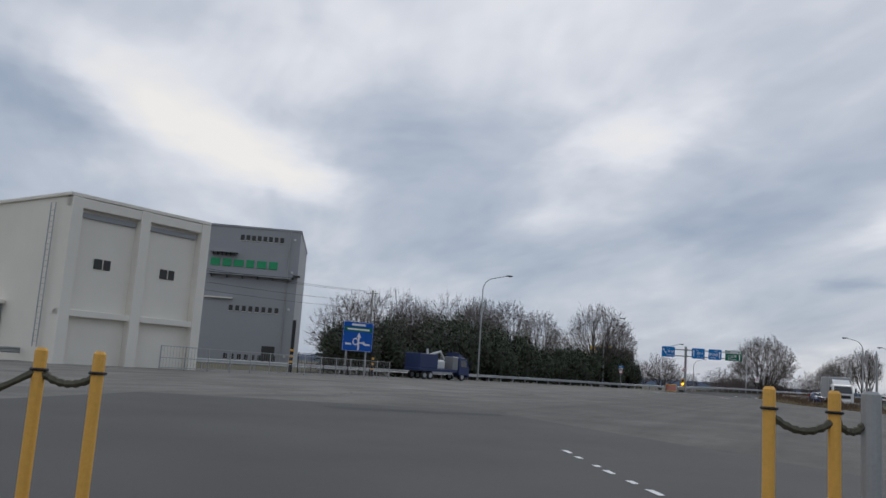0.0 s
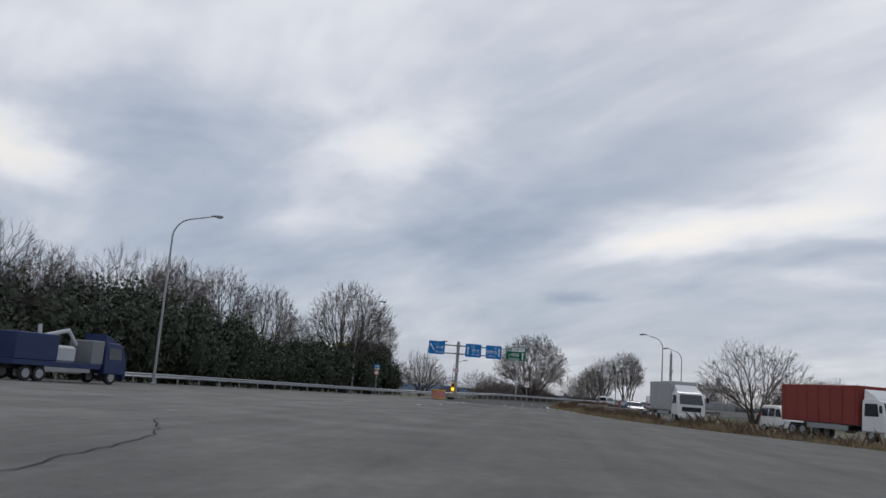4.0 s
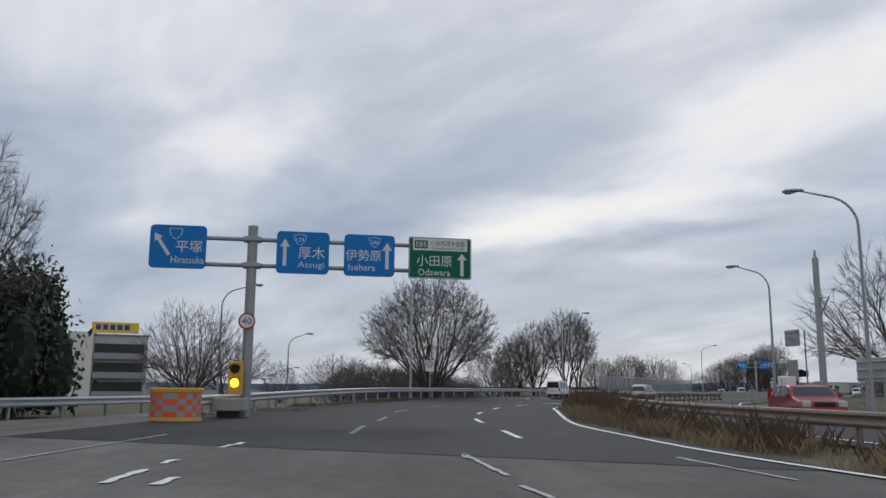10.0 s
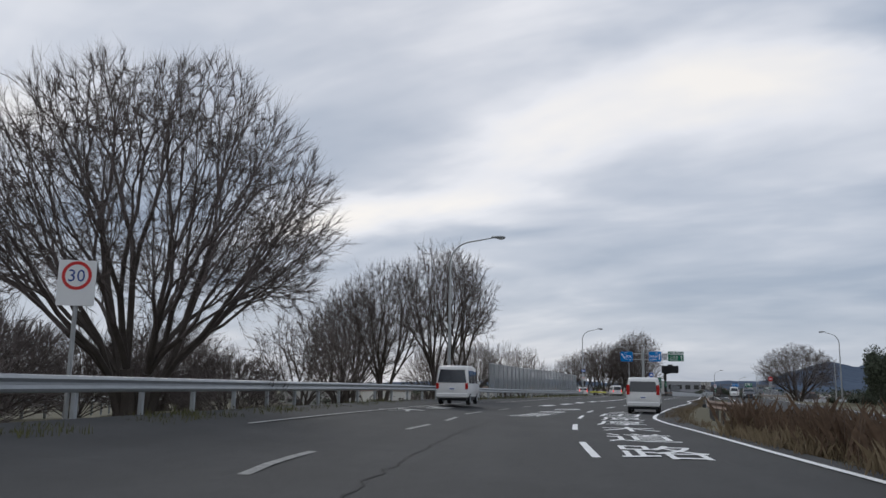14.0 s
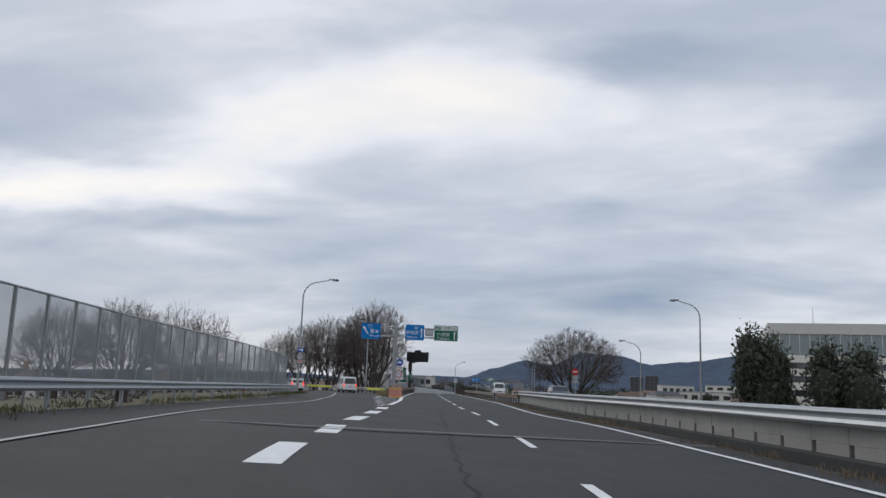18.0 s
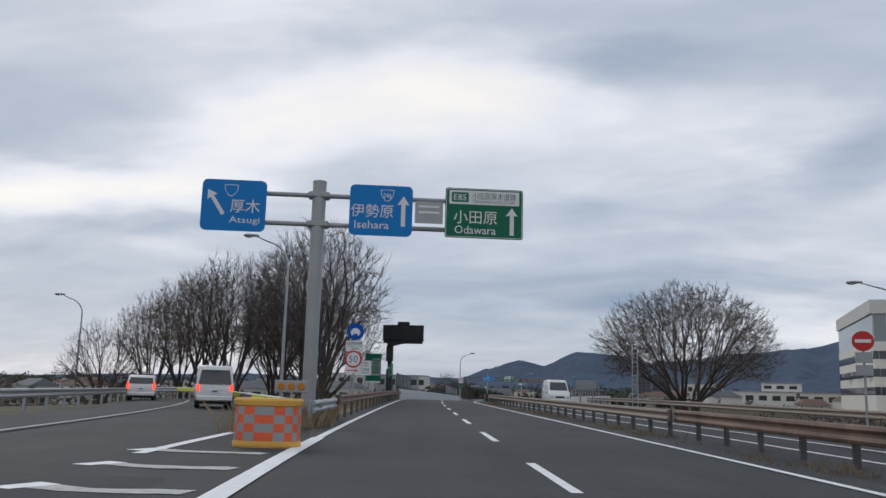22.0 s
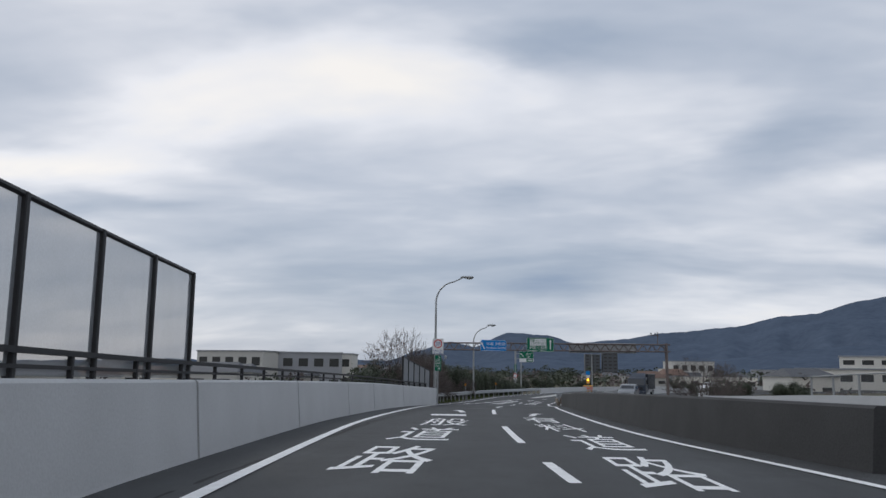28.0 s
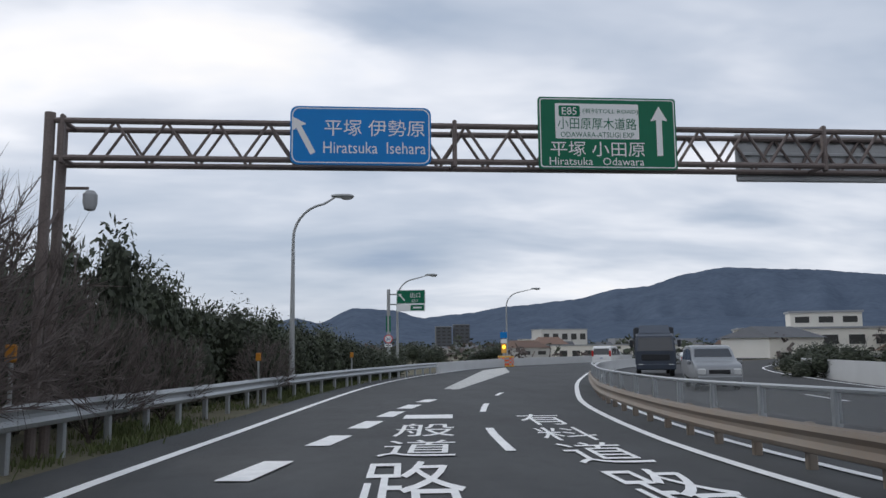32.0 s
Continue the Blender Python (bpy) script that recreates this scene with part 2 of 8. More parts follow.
PAINT_WORN = material("road_paint_worn", (0.50, 0.50, 0.48), 0.8, var=0.35, scale=6, bump=0.2)
SOIL = material("dry_soil", (0.10, 0.085, 0.06), 0.95, var=0.35, scale=0.6, bump=0.5, fine=12, tint=(0.12, 0.11, 0.06))
GALV = material("galvanised_steel", (0.38, 0.40, 0.415), 0.42, 0.55, var=0.12, scale=2)
RUSTY = material("rusty_steel_rail", (0.125, 0.083, 0.062), 0.7, 0.2, var=0.5, scale=1.2, tint=(0.22, 0.145, 0.105))
POLE = material("grey_painted_steel", (0.34, 0.35, 0.35), 0.5, 0.35, var=0.1, scale=1.5)
DARKPOLE = material("dark_steel", (0.022, 0.022, 0.024), 0.6, 0.2, var=0.2)
BARK = material("tree_bark", (0.075, 0.062, 0.053), 0.95, var=0.3, scale=2.5, bump=0.4, fine=25)
TWIG = material("bare_twigs", (0.13, 0.108, 0.100), 0.95, var=0.3, scale=0.8, per_object=0.15)
EVERGREEN = material("evergreen_leaves", (0.050, 0.062, 0.036), 0.65, var=0.6, scale=1.0, fine=6, per_object=0.2)
DRYGRASS = material("dry_grass", (0.44, 0.35, 0.215), 0.95, var=0.45, scale=1.0, fine=9, tint=(0.24, 0.185, 0.11))
REDBRUSH = material("brown_brush", (0.13, 0.085, 0.055), 0.95, var=0.4, scale=1.0, fine=9)
CONCRETE = material("concrete", (0.36, 0.345, 0.31), 0.85, var=0.2, scale=0.7, bump=0.25, fine=30)
CONCRETE_DARK = material("stained_concrete", (0.05, 0.05, 0.05), 0.9, var=0.25, scale=0.9, bump=0.25, fine=30)
WHITE_WALL = material("white_wall", (0.74, 0.71, 0.64), 0.8, var=0.06, scale=0.4)
GREY_WALL = material("grey_cladding", (0.30, 0.31, 0.33), 0.6, var=0.06, scale=0.3)
# distance haze is mixed into this blue-grey; no haze is modelled
HILL = material("hazed_wooded_hill", (0.088, 0.115, 0.16), 1.0, var=0.16, scale=0.01, fine=0.05, tint=(0.10, 0.127, 0.172), spec=0.0)
SIGN_BLUE = material("sign_blue", (0.0, 0.195, 0.55), 0.45, var=0.05, spec=0.3)
SIGN_DEEP = material("sign_deep_blue", (0.0, 0.085, 0.42), 0.45, var=0.05, spec=0.3)
SIGN_GREEN = material("sign_green", (0.0, 0.135, 0.068), 0.45, var=0.05, spec=0.3)
SIGN_WHITE = material("sign_white", (0.75, 0.76, 0.76), 0.5, var=0.04)
SIGN_BACK = material("sign_back_aluminium", (0.36, 0.37, 0.38), 0.5, 0.4, var=0.1)
SIGN_RED = material("sign_red", (0.55, 0.02, 0.02), 0.45, var=0.05)
BLACK = material("black_housing", (0.012, 0.013, 0.016), 0.6, var=0.2)
ORANGE = material("reflective_orange", (0.85, 0.14, 0.05), 0.6, var=0.08, scale=6)
YELLOW = material("yellow_paint", (0.74, 0.40, 0.075), 0.6, var=0.1)
LIME = material("lime_yellow_strip", (0.80, 0.78, 0.05), 0.5, var=0.06)
GLASS_DARK = material("dark_window_glass", (0.02, 0.024, 0.03), 0.08, var=0.1, spec=0.8)
CARWHITE = material("white_car_paint", (0.72, 0.72, 0.71), 0.25, var=0.03)
RUBBER = material("tyre_rubber", (0.02, 0.02, 0.02), 0.85, var=0.1)
REDLAMP = material("red_tail_lamp", (0.45, 0.015, 0.012), 0.25, var=0.05)
LAMPGLASS = material("lamp_glass", (0.55, 0.56, 0.56), 0.2, var=0.04)


# ---- building tools ----
def mesh_from(name, verts, faces, mat, smooth=False):
    me = bpy.data.meshes.new(name)
    me.from_pydata(verts, [], faces)
    for m in (mat if isinstance(mat, (list, tuple)) else [mat]):
        me.materials.append(m)
    if smooth:
        me.shade_smooth()
        me.set_sharp_from_angle(angle=radians(38))
    return me


def part(name, shape, mat, parent=None, label="", smooth=False):
    """Links (verts, faces) as one mesh object under a thing."""
    verts, faces = shape
    ob = new(name, mesh_from(name, verts, faces, mat, smooth))
    if parent is not None:
        ob.parent = parent
    return tagged(ob, label)


def thing(name, label, category, m=None, group="", kind=""):
    ob = new(name)
    if m is not None:
        ob.matrix_basis = m
    return tagged(ob, label, category, group, kind)


def join(*shapes):
    V, F = [], []
    for v, f in shapes:
        k = len(V)
        V += [tuple(p) for p in v]
        F += [tuple(i + k for i in q) for q in f]
    return V, F


def moved(shape, m):
    v, f = shape
    return [tuple(m @ Vector(p)) for p in v], f


def box(cx, cy, cz, sx, sy, sz, bev=0.0):
    """A box by its centre and sizes, with chamfered upright and lying edges."""
    x, y, z = sx / 2, sy / 2, sz / 2
    if bev <= 0:
        v = [(cx + a * x, cy + b * y, cz + c * z) for c in (-1, 1) for a, b in ((-1, -1), (1, -1), (1, 1), (-1, 1))]
        return v, [(3, 2, 1, 0), (4, 5, 6, 7), (0, 1, 5, 4), (1, 2, 6, 5), (2, 3, 7, 6), (3, 0, 4, 7)]
    b = min(bev, x * 0.9, y * 0.9, z * 0.9)
    rings = []
    for zz, ins in ((-z, b), (-z + b, 0), (z - b, 0), (z, b)):
        X, Y = x - ins, y - ins
        c = b if ins == 0 else b * 0.6
        rings.append([(cx + p, cy + q, cz + zz) for p, q in ((-X + c, -Y), (X - c, -Y), (X, -Y + c), (X, Y - c), (X - c, Y), (-X + c, Y), (-X, Y - c), (-X, -Y + c))])
    return loft(rings, True, True)


def loft(rings, cap0=False, cap1=False):
    n = len(rings[0])
    V = [p for r in rings for p in r]
    F = []
    for i in range(len(rings) - 1):
        for j in range(n):
            k = (j + 1) % n
            F.append((i * n + j, i * n + k, (i + 1) * n + k, (i + 1) * n + j))
    if cap0:
        F.append(tuple(range(n))[::-1])
    if cap1:
        F.append(tuple(range((len(rings) - 1) * n, len(rings) * n)))
    return V, F


def tube(points, radii, n=8, caps=True):
    """A round bar along points, with a radius at each."""
    pts = [Vector(p) for p in points]
    rings = []
    ref = None
    for i, p in enumerate(pts):
        d = (pts[min(i + 1, len(pts) - 1)] - pts[max(i - 1, 0)]).normalized()
        if ref is None:
            ref = d.orthogonal().normalized()
        ref = (ref - d * ref.dot(d)).normalized()
        s = d.cross(ref)
        r = radii[i] if isinstance(radii, (list, tuple)) else radii
        rings.append([tuple(p + (ref * math.cos(a) + s * math.sin(a)) * r) for a in (2 * math.pi * k / n for k in range(n))])
    return loft(rings, caps, caps)


def lathe(profile, n=16, cap=True):
    rings = [[(r * math.cos(2 * math.pi * k / n), r * math.sin(2 * math.pi * k / n), z) for k in range(n)] for r, z in profile]
    return loft(rings, cap, cap)


def curve(pts, step=2.0):
    """A smooth line through points, sampled about every step metres."""
    P = [Vector((*p, 0)) if len(p) == 2 else Vector(p) for p in pts]
    P = [P[0] * 2 - P[1]] + P + [P[-1] * 2 - P[-2]]
    out = []
    for i in range(1, len(P) - 2):
        a, b, c, d = P[i - 1:i + 3]
        n = max(1, round((c - b).length / step))
        for k in range(n):
            t = k / n
            out.append(0.5 * (2 * b + (c - a) * t + (2 * a - 5 * b + 4 * c - d) * t * t + (3 * b - a - 3 * c + d) * t ** 3))
    out.append(P[-2].copy())
    return out


def resample(line, n):
    L = [0.0]
    for a, b in zip(line, line[1:]):
        L.append(L[-1] + (b - a).length)
    out, j = [], 0
    for i in range(n):
        s = L[-1] * i / (n - 1)
        while j < len(L) - 2 and L[j + 1] < s:
            j += 1
        f = (s - L[j]) / max(1e-9, L[j + 1] - L[j])
        out.append(line[j].lerp(line[j + 1], min(1, max(0, f))))
    return out


def shifted(line, d, dz=0.0):
    """A line moved d metres to the right of its run."""
    out = []
    for i, p in enumerate(line):
        t = line[min(i + 1, len(line) - 1)] - line[max(i - 1, 0)]
        nrm = Vector((t.y, -t.x, 0)).normalized()
        out.append(p + nrm * d + Vector((0, 0, dz)))
    return out


def ribbon(a, b, dz=0.0):
    """A sheet between two lines of the same number of points."""
    V = [(p.x, p.y, p.z + dz) for p in a] + [(p.x, p.y, p.z + dz) for p in b]
    n = len(a)
    return V, [(i, n + i, n + i + 1, i + 1) for i in range(n - 1)]


def sweep(line, profile, closed=True):
    """A profile of (right, up) pairs carried along a line."""
    rings = []
    for i, p in enumerate(line):
        t = line[min(i + 1, len(line) - 1)] - line[max(i - 1, 0)]
        nrm = Vector((t.y, -t.x, 0)).normalized()
        rings.append([tuple(p + nrm * u + Vector((0, 0, w))) for u, w in profile])
    if closed:
        return loft(rings, True, True)
    V = [p for r in rings for p in r]
    n = len(profile)
    return V, [(i * n + j, i * n + j + 1, (i + 1) * n + j + 1, (i + 1) * n + j) for i in range(len(rings) - 1) for j in range(n - 1)]


def along(line, spacing, start=0.0):
    """Points and headings at even steps along a line."""
    out, need = [], start
    for a, b in zip(line, line[1:]):
        d = (b - a).length
        while need <= d:
            out.append((a.lerp(b, need / d), math.degrees(math.atan2((b - a).y, (b - a).x))))
            need += spacing
        need -= d
    return out

# ---- the road's lines in plan (x, y, z) ----
def road_z(y):
    return float(np.interp(y, [165, 180, 195, 210, 225, 240, 250, 262, 280, 320], [0, -.08, -.25, -.42, -.68, -1.08, -1.38, -1.62, -1.75, -1.8]))


def on_road(pts, lift=0.0):
    return [(x, y, road_z(y) + lift) for x, y in pts]


RIGHT_EDGE = curve(on_road([(150, -90), (118, -76), (104, -71), (95, -66.7), (87, -61.5), (79, -56), (71.5, -51), (66.8, -47), (61.5, -42), (55.5, -34.7),
                            (50, -27.7), (46.5, -23.3), (42.7, -17.1), (38.7, -8.6), (34.7, 0.5), (32, 6.5), (30, 12), (27.8, 21), (24.9, 34), (22.3, 47),
                            (19.4, 60.9), (16.4, 71.8), (11.5, 96.6), (6.7, 118), (2.4, 136.5), (-1.7, 154.4), (-5.9, 174.7), (-8.3, 195.7), (-10.3, 209),
                            (-11.0, 230), (-10.8, 243), (-10.95, 250), (-10.85, 256.5), (-10.3, 262.5), (-9.2, 270.4), (-7.6, 277.5), (-5.4, 286), (-3.0, 294), (0.7, 305), (7.2, 318.6), (21, 338), (45, 362), (85, 395)]), 2.0)
MAIN_LEFT = curve(on_road([(7.6, 76), (4.2, 92.5), (0.1, 110), (-5, 134), (-9.7, 157), (-12.9, 173), (-14.9, 185), (-17.0, 204), (-17.9, 216), (-18.55, 233),
                           (-18.75, 246), (-18.6, 254), (-18.1, 262), (-15.0, 287), (-10.0, 306), (0, 330), (22, 360), (60, 395)]), 2.0)
EXIT_LEFT = curve([(13.5, 26, .35), (11, 35.3, .3), (8.7, 43, .25), (5, 56, .2), (1.8, 74, .15), (-0.8, 84, .1), (-6.3, 103, .05), (-14.5, 127, 0), (-28, 155, -.2), (-48, 185, -.8)], 2.0)
RAIL_LEFT = curve([(51, -50.5, .1), (42, -39, .3), (33.8, -27.5, .45), (26.8, -16, .5), (20.5, -2, .5), (15.2, 12, .5), (11.4, 26, .44), (7.9, 40, .32), (3.7, 56, .25),
                   (-.2, 74, .2), (-4.6, 91, .15), (-9.2, 104, .05), (-17.5, 127, 0), (-31, 156, -.2), (-51, 187, -.8)], 2.0)
PLAZA_RAIL = curve([(150, -172), (118, -142), (92, -115), (72, -94), (61.5, -79), (55.5, -69), (49.5, -59.5), (42, -48.5), (31.5, -35), (16, -14), (-2, 8, -.5), (-26, 30, -1.2), (-60, 52, -2)], 2.0)


# ---- ground ----
def axis(lo, hi, step, far):
    mid = [lo + i * step for i in range(int((hi - lo) / step) + 1)]
    a, d = [], step
    x = lo
    while x > -far:
        d *= 1.5
        x -= d
        a.append(x)
    b, d, x = [], step, hi
    while x < far:
        d *= 1.5
        x += d
        b.append(x)
    return a[::-1] + mid + b


spine = np.array([(p.x, p.y) for p in RIGHT_EDGE] + [(p.x - 4, p.y) for p in MAIN_LEFT[10:]])


def ground_z(x, y):
    d = float(np.sqrt(((spine - (x, y)) ** 2).sum(1)).min())
    base = float(np.interp(y, [-40, 10, 60, 150, 200], [-0.15, -2.2, -3.5, -5.0, -5.5]))
    half = float(np.interp(y, [-60, -20, 40, 100, 170, 260], [70, 24, 20, 17, 14, 15]))
    if x < float(np.interp(y, [-40, 60, 120, 200, 300], [20, -6, -14, -24, -24])) and y > -30:
        half *= 0.9
    top = road_z(y) - 0.10
    z = top - max(0.0, d - half) * 0.45
    return max(base, min(top, z)) + 0.25 * noise.noise((x * 0.03, y * 0.03, 0.0)) * min(1.0, max(0.0, d - half) / 20)


gx, gy = axis(-110, 190, 5.0, 4200), axis(-230, 420, 5.0, 4200)
gv = [(x, y, ground_z(x, y)) for y in gy for x in gx]
gw = len(gx)
gf = [(j * gw + i, j * gw + i + 1, (j + 1) * gw + i + 1, (j + 1) * gw + i) for j in range(len(gy) - 1) for i in range(gw - 1)]
tagged(part("ground", (gv, gf), SOIL), "dry winter soil and withered grass beside the road", "ground", kind="structure")

# ---- asphalt ----
plaza = [(p.x, p.y, -0.008) for p in PLAZA_RAIL[:-24]] + [(30, -30, -0.008), (46, -22, -0.008)] + [(p.x + 1.0, p.y - 0.3, -0.008) for p in RIGHT_EDGE[::-1] if p.y < -24] + [(210, -110, -0.008), (240, -190, -0.008), (200, -225, -0.008)]
tagged(part("road_plaza", (plaza, [tuple(range(len(plaza)))]), ASPHALT_OLD), "wide worn grey asphalt apron with patches", "road", kind="structure")
SECTIONS_L = [(57, -59, 0), (47, -47, .1), (38, -35.5, .25), (30, -23, .4), (23.6, -9, .4), (18, 6, .4), (13.2, 21, .4), (9, 36, .3), (5, 52, .22), (1.2, 70, .15), (-3.6, 88, .1), (-8, 103, .05)]
SECTIONS_R = [(74, -52.5, 0), (60, -39.5, 0), (51, -28, 0), (43.4, -17, 0), (37.8, -5, 0), (32.8, 7, 0), (28.7, 21, 0), (25.2, 38, 0), (21.6, 55, 0), (17.2, 72.5, 0), (13.5, 90, 0), (10.7, 103, 0)]
n = 90
cl, cr = resample(curve(SECTIONS_L), n), resample(curve(SECTIONS_R), n)
cols = []
V, F = [], []
for i in range(n):
    for k in range(7):
        p = cl[i].lerp(cr[i], k / 6)
        V.append((p.x, p.y, cl[i].z * max(0, 1 - k / 3) ** 1.5 + 0.0))
F = [(i * 7 + k, i * 7 + k + 1, i * 7 + k + 8, i * 7 + k + 7) for i in range(n - 1) for k in range(6)]
tagged(part("road_carriageway", (V, F), ASPHALT), "dark grey asphalt carriageway in a bend", "road", kind="structure")
ml = shifted([p for p in MAIN_LEFT if p.y > 99], -1.1)
mr = shifted([p for p in RIGHT_EDGE if p.y > 99], 0.9)
n = 130
ml, mr = resample(ml, n), resample(mr, n)
kb = min(i for i in range(len(ml)) if ml[i].y > 171)
tagged(part("road_main", ribbon(ml[:kb + 1], mr[:kb + 1], 0.002), ASPHALT_MID), "dark grey asphalt two-lane road", "road", kind="structure")
ASPHALT_DECK = material("asphalt_deck", (0.048, 0.051, 0.054), 0.85, var=0.24, scale=0.35, bump=0.35, fine=60)
worn(ASPHALT_DECK, 92, .14, .12)
tagged(part("road_bridge", ribbon(ml[kb:], mr[kb:], 0.002), ASPHALT_DECK), "grey asphalt of the bridge deck and the road beyond", "road", kind="structure")
la = [cl[i].lerp(cr[i], .165) for i in range(len(cl)) if -10 < cl[i].y < 26]
lb = [cl[i].lerp(cr[i], .174) for i in range(len(cl)) if -10 < cl[i].y < 26]
lz = [cl[i].z * .55 + .012 for i in range(len(cl)) if -10 < cl[i].y < 26]
tagged(part("marking_bend_edge", ribbon([Vector((p.x, p.y, z)) for p, z in zip(la, lz)], [Vector((p.x, p.y, z)) for p, z in zip(lb, lz)], .01), PAINT_WORN), "worn white edge line along the outer bend", "road marking", kind="structure")
el = resample(shifted([p for p in EXIT_LEFT if p.y > 99], -1.6), 40)
er = resample(curve([(1.5, 101, 0), (-4.5, 121, 0), (-12, 138, 0), (-24, 160, -.2), (-43, 190, -.8)]), 40)
tagged(part("road_exit", ribbon(el, er, -0.004), ASPHALT_MID), "dark grey asphalt exit lane", "road", kind="structure")
ol, orr = shifted(RIGHT_EDGE, 4.2, 0.0), shifted(RIGHT_EDGE, 12.5, 0.0)
tagged(part("road_opposite", ribbon(ol[::2], orr[::2], -0.01), ASPHALT), "grey asphalt carriageway of the opposite direction", "road", kind="structure")

# ---- road paint ----
def line_paint(name, line, width, mat=None, dz=0.018):
    a, b = shifted(line, -width / 2, dz), shifted(line, width / 2, dz)
    return tagged(part(name, ribbon(a, b), mat or PAINT), "solid white edge line on the asphalt", "road marking", kind="structure")


line_paint("marking_right_edge", [p for p in RIGHT_EDGE if p.y > -60], 0.17)
line_paint("marking_left_edge", [p for p in MAIN_LEFT if 76 < p.y < 113], 0.3)
line_paint("marking_left_edge", [p for p in MAIN_LEFT if p.y > 111.5], 0.19)
line_paint("marking_gore_edge", curve([(-1.45, 106, 0), (-2.1, 109.2, 0), (-2.75, 112.6, 0)], 1.0), 0.24)
line_paint("marking_opposite_edge", shifted([p for p in RIGHT_EDGE if p.y < 246], 5.0), 0.15)
line_paint("marking_opposite_far_edge", shifted(RIGHT_EDGE, 11.8), 0.15)


def deck_z(x, y):
    """Height of the bend's banked surface, and of the road past it."""
    if not -55 < y < 103:
        return road_z(y)
    best = None
    for a, b in zip(cl, cr):
        ex, ey = b.x - a.x, b.y - a.y
        t = ((x - a.x) * ex + (y - a.y) * ey) / (ex * ex + ey * ey)
        d = (a.x + ex * t - x) ** 2 + (a.y + ey * t - y) ** 2
        if best is None or d < best[0]:
            best = (d, min(1, max(0, t)) * 6, a.z)
    k = min(5, int(best[1]))
    f = best[1] - k
    za, zb = (best[2] * max(0, 1 - j / 3) ** 1.5 for j in (k, k + 1))
    return za + (zb - za) * f


exit_edge = shifted(EXIT_LEFT, 1.5)
for p in exit_edge:
    p.z = deck_z(p.x, p.y) if p.y < 103 else p.z
line_paint("marking_exit_edge", exit_edge, 0.15, PAINT_WORN, 0.03)


def dashes(line, spans, width, mat=None, name="marking_dash", label="white lane dash on the asphalt", zf=None):
    """Dashes on a line between pairs of y values."""
    ys = np.array([p.y for p in line])
    xs = np.array([p.x for p in line])
    for a, b in spans:
        q = [Vector((float(np.interp(y, ys, xs)), y, (zf(y) if zf else road_z(y)))) for y in np.linspace(a, b, 4)]
        A, B = shifted(q, -width / 2, 0.012), shifted(q, width / 2, 0.012)
        for p in A + B:
            p.z = max(p.z, deck_z(p.x, p.y) + .012)
        ob = part(name, ribbon(A, B), mat or PAINT)
        tagged(ob, label, "road marking", "lane dashes", "structure")


LANE = curve([(69.5, -53.5), (65.4, -49.8), (62.7, -47.3), (58.4, -43.4), (55.7, -40.8), (51.6, -36.1), (49.6, -33.6), (45.0, -27.3), (43.2, -24.7), (39.0, -17.5), (33.7, -6.3), (30.15, 2.3), (27.0, 11.2), (24.2, 20.1), (20.25, 37.5), (18.1, 48.6), (16.7, 55.2), (14.3, 66.6),
              (11.5, 78), (7.3, 97), (2.6, 118), (-1.5, 137), (-5.0, 153.5), (-9.0, 174), (-11.1, 188), (-13.0, 205), (-14.1, 222), (-14.4, 234), (-14.0, 246), (-13.65, 252), (-12.5, 268), (-9, 283), (-3, 300)])
dashes(LANE, [(-49.8, -47.3), (-43.6, -40.9), (-36.1, -33.7), (-28.5, -24.7), (-18.9, -15.2), (-10.2, -6.4), (-1.3, 2.4), (7.6, 11.4), (16.5, 20.1), (27, 31), (37.2, 41), (47.4, 51.4), (57, 61), (66.4, 70.4), (75.3, 79.4), (84.9, 88.9),
              (94.3, 98.4), (103.5, 107.4), (112.9, 116.9), (122.3, 126.3), (131.4, 135.3), (140.3, 144.2), (149.0, 152.9), (157.7, 161.5), (166.4, 170.2), (175.4, 179.8), (185.6, 190.6), (198, 200.5), (204.4, 210.5), (220.5, 228), (234.5, 240.5), (248.6, 253.7), (259.4, 263.6), (268.2, 271.6), (276.2, 280)], 0.16)
LEFT_LANE = curve([(61.3, -51.8), (58, -48.6), (55.1, -45.5), (52.3, -42.6), (47.8, -38.1), (44.4, -33.9), (41.5, -29.7), (39.1, -25.9), (33.3, -16.7), (30.7, -11.2), (26.4, 0), (23.3, 7.3), (20.7, 16.5), (18.6, 24), (16.3, 35)])
dashes(LEFT_LANE, [(-51.8, -48.6), (-45.6, -42.6), (-38, -34), (-29.5, -25.9), (-16.4, -13.0), (-5.6, -2.7), (.2, 3.4), (6.5, 10.2), (13.8, 16.6), (21.5, 24)], 0.16, PAINT_FAINT)
WIDE = curve([(18.2, 27), (16.2, 36), (14.95, 41.2), (13.85, 45.3), (13.25, 49), (12.3, 52.6), (11.5, 57), (10.45, 62.5), (9.05, 69.2), (8.3, 72.6), (7.6, 75.6)])
dashes(WIDE, [(26.5, 30), (33.6, 37.4), (41.1, 45.2), (48.7, 52.4), (55.8, 59.2), (62.5, 65.8), (69.1, 72.3)], 0.56, PAINT, "marking_wide_dash", "broad white dash of the exit lane's edge")
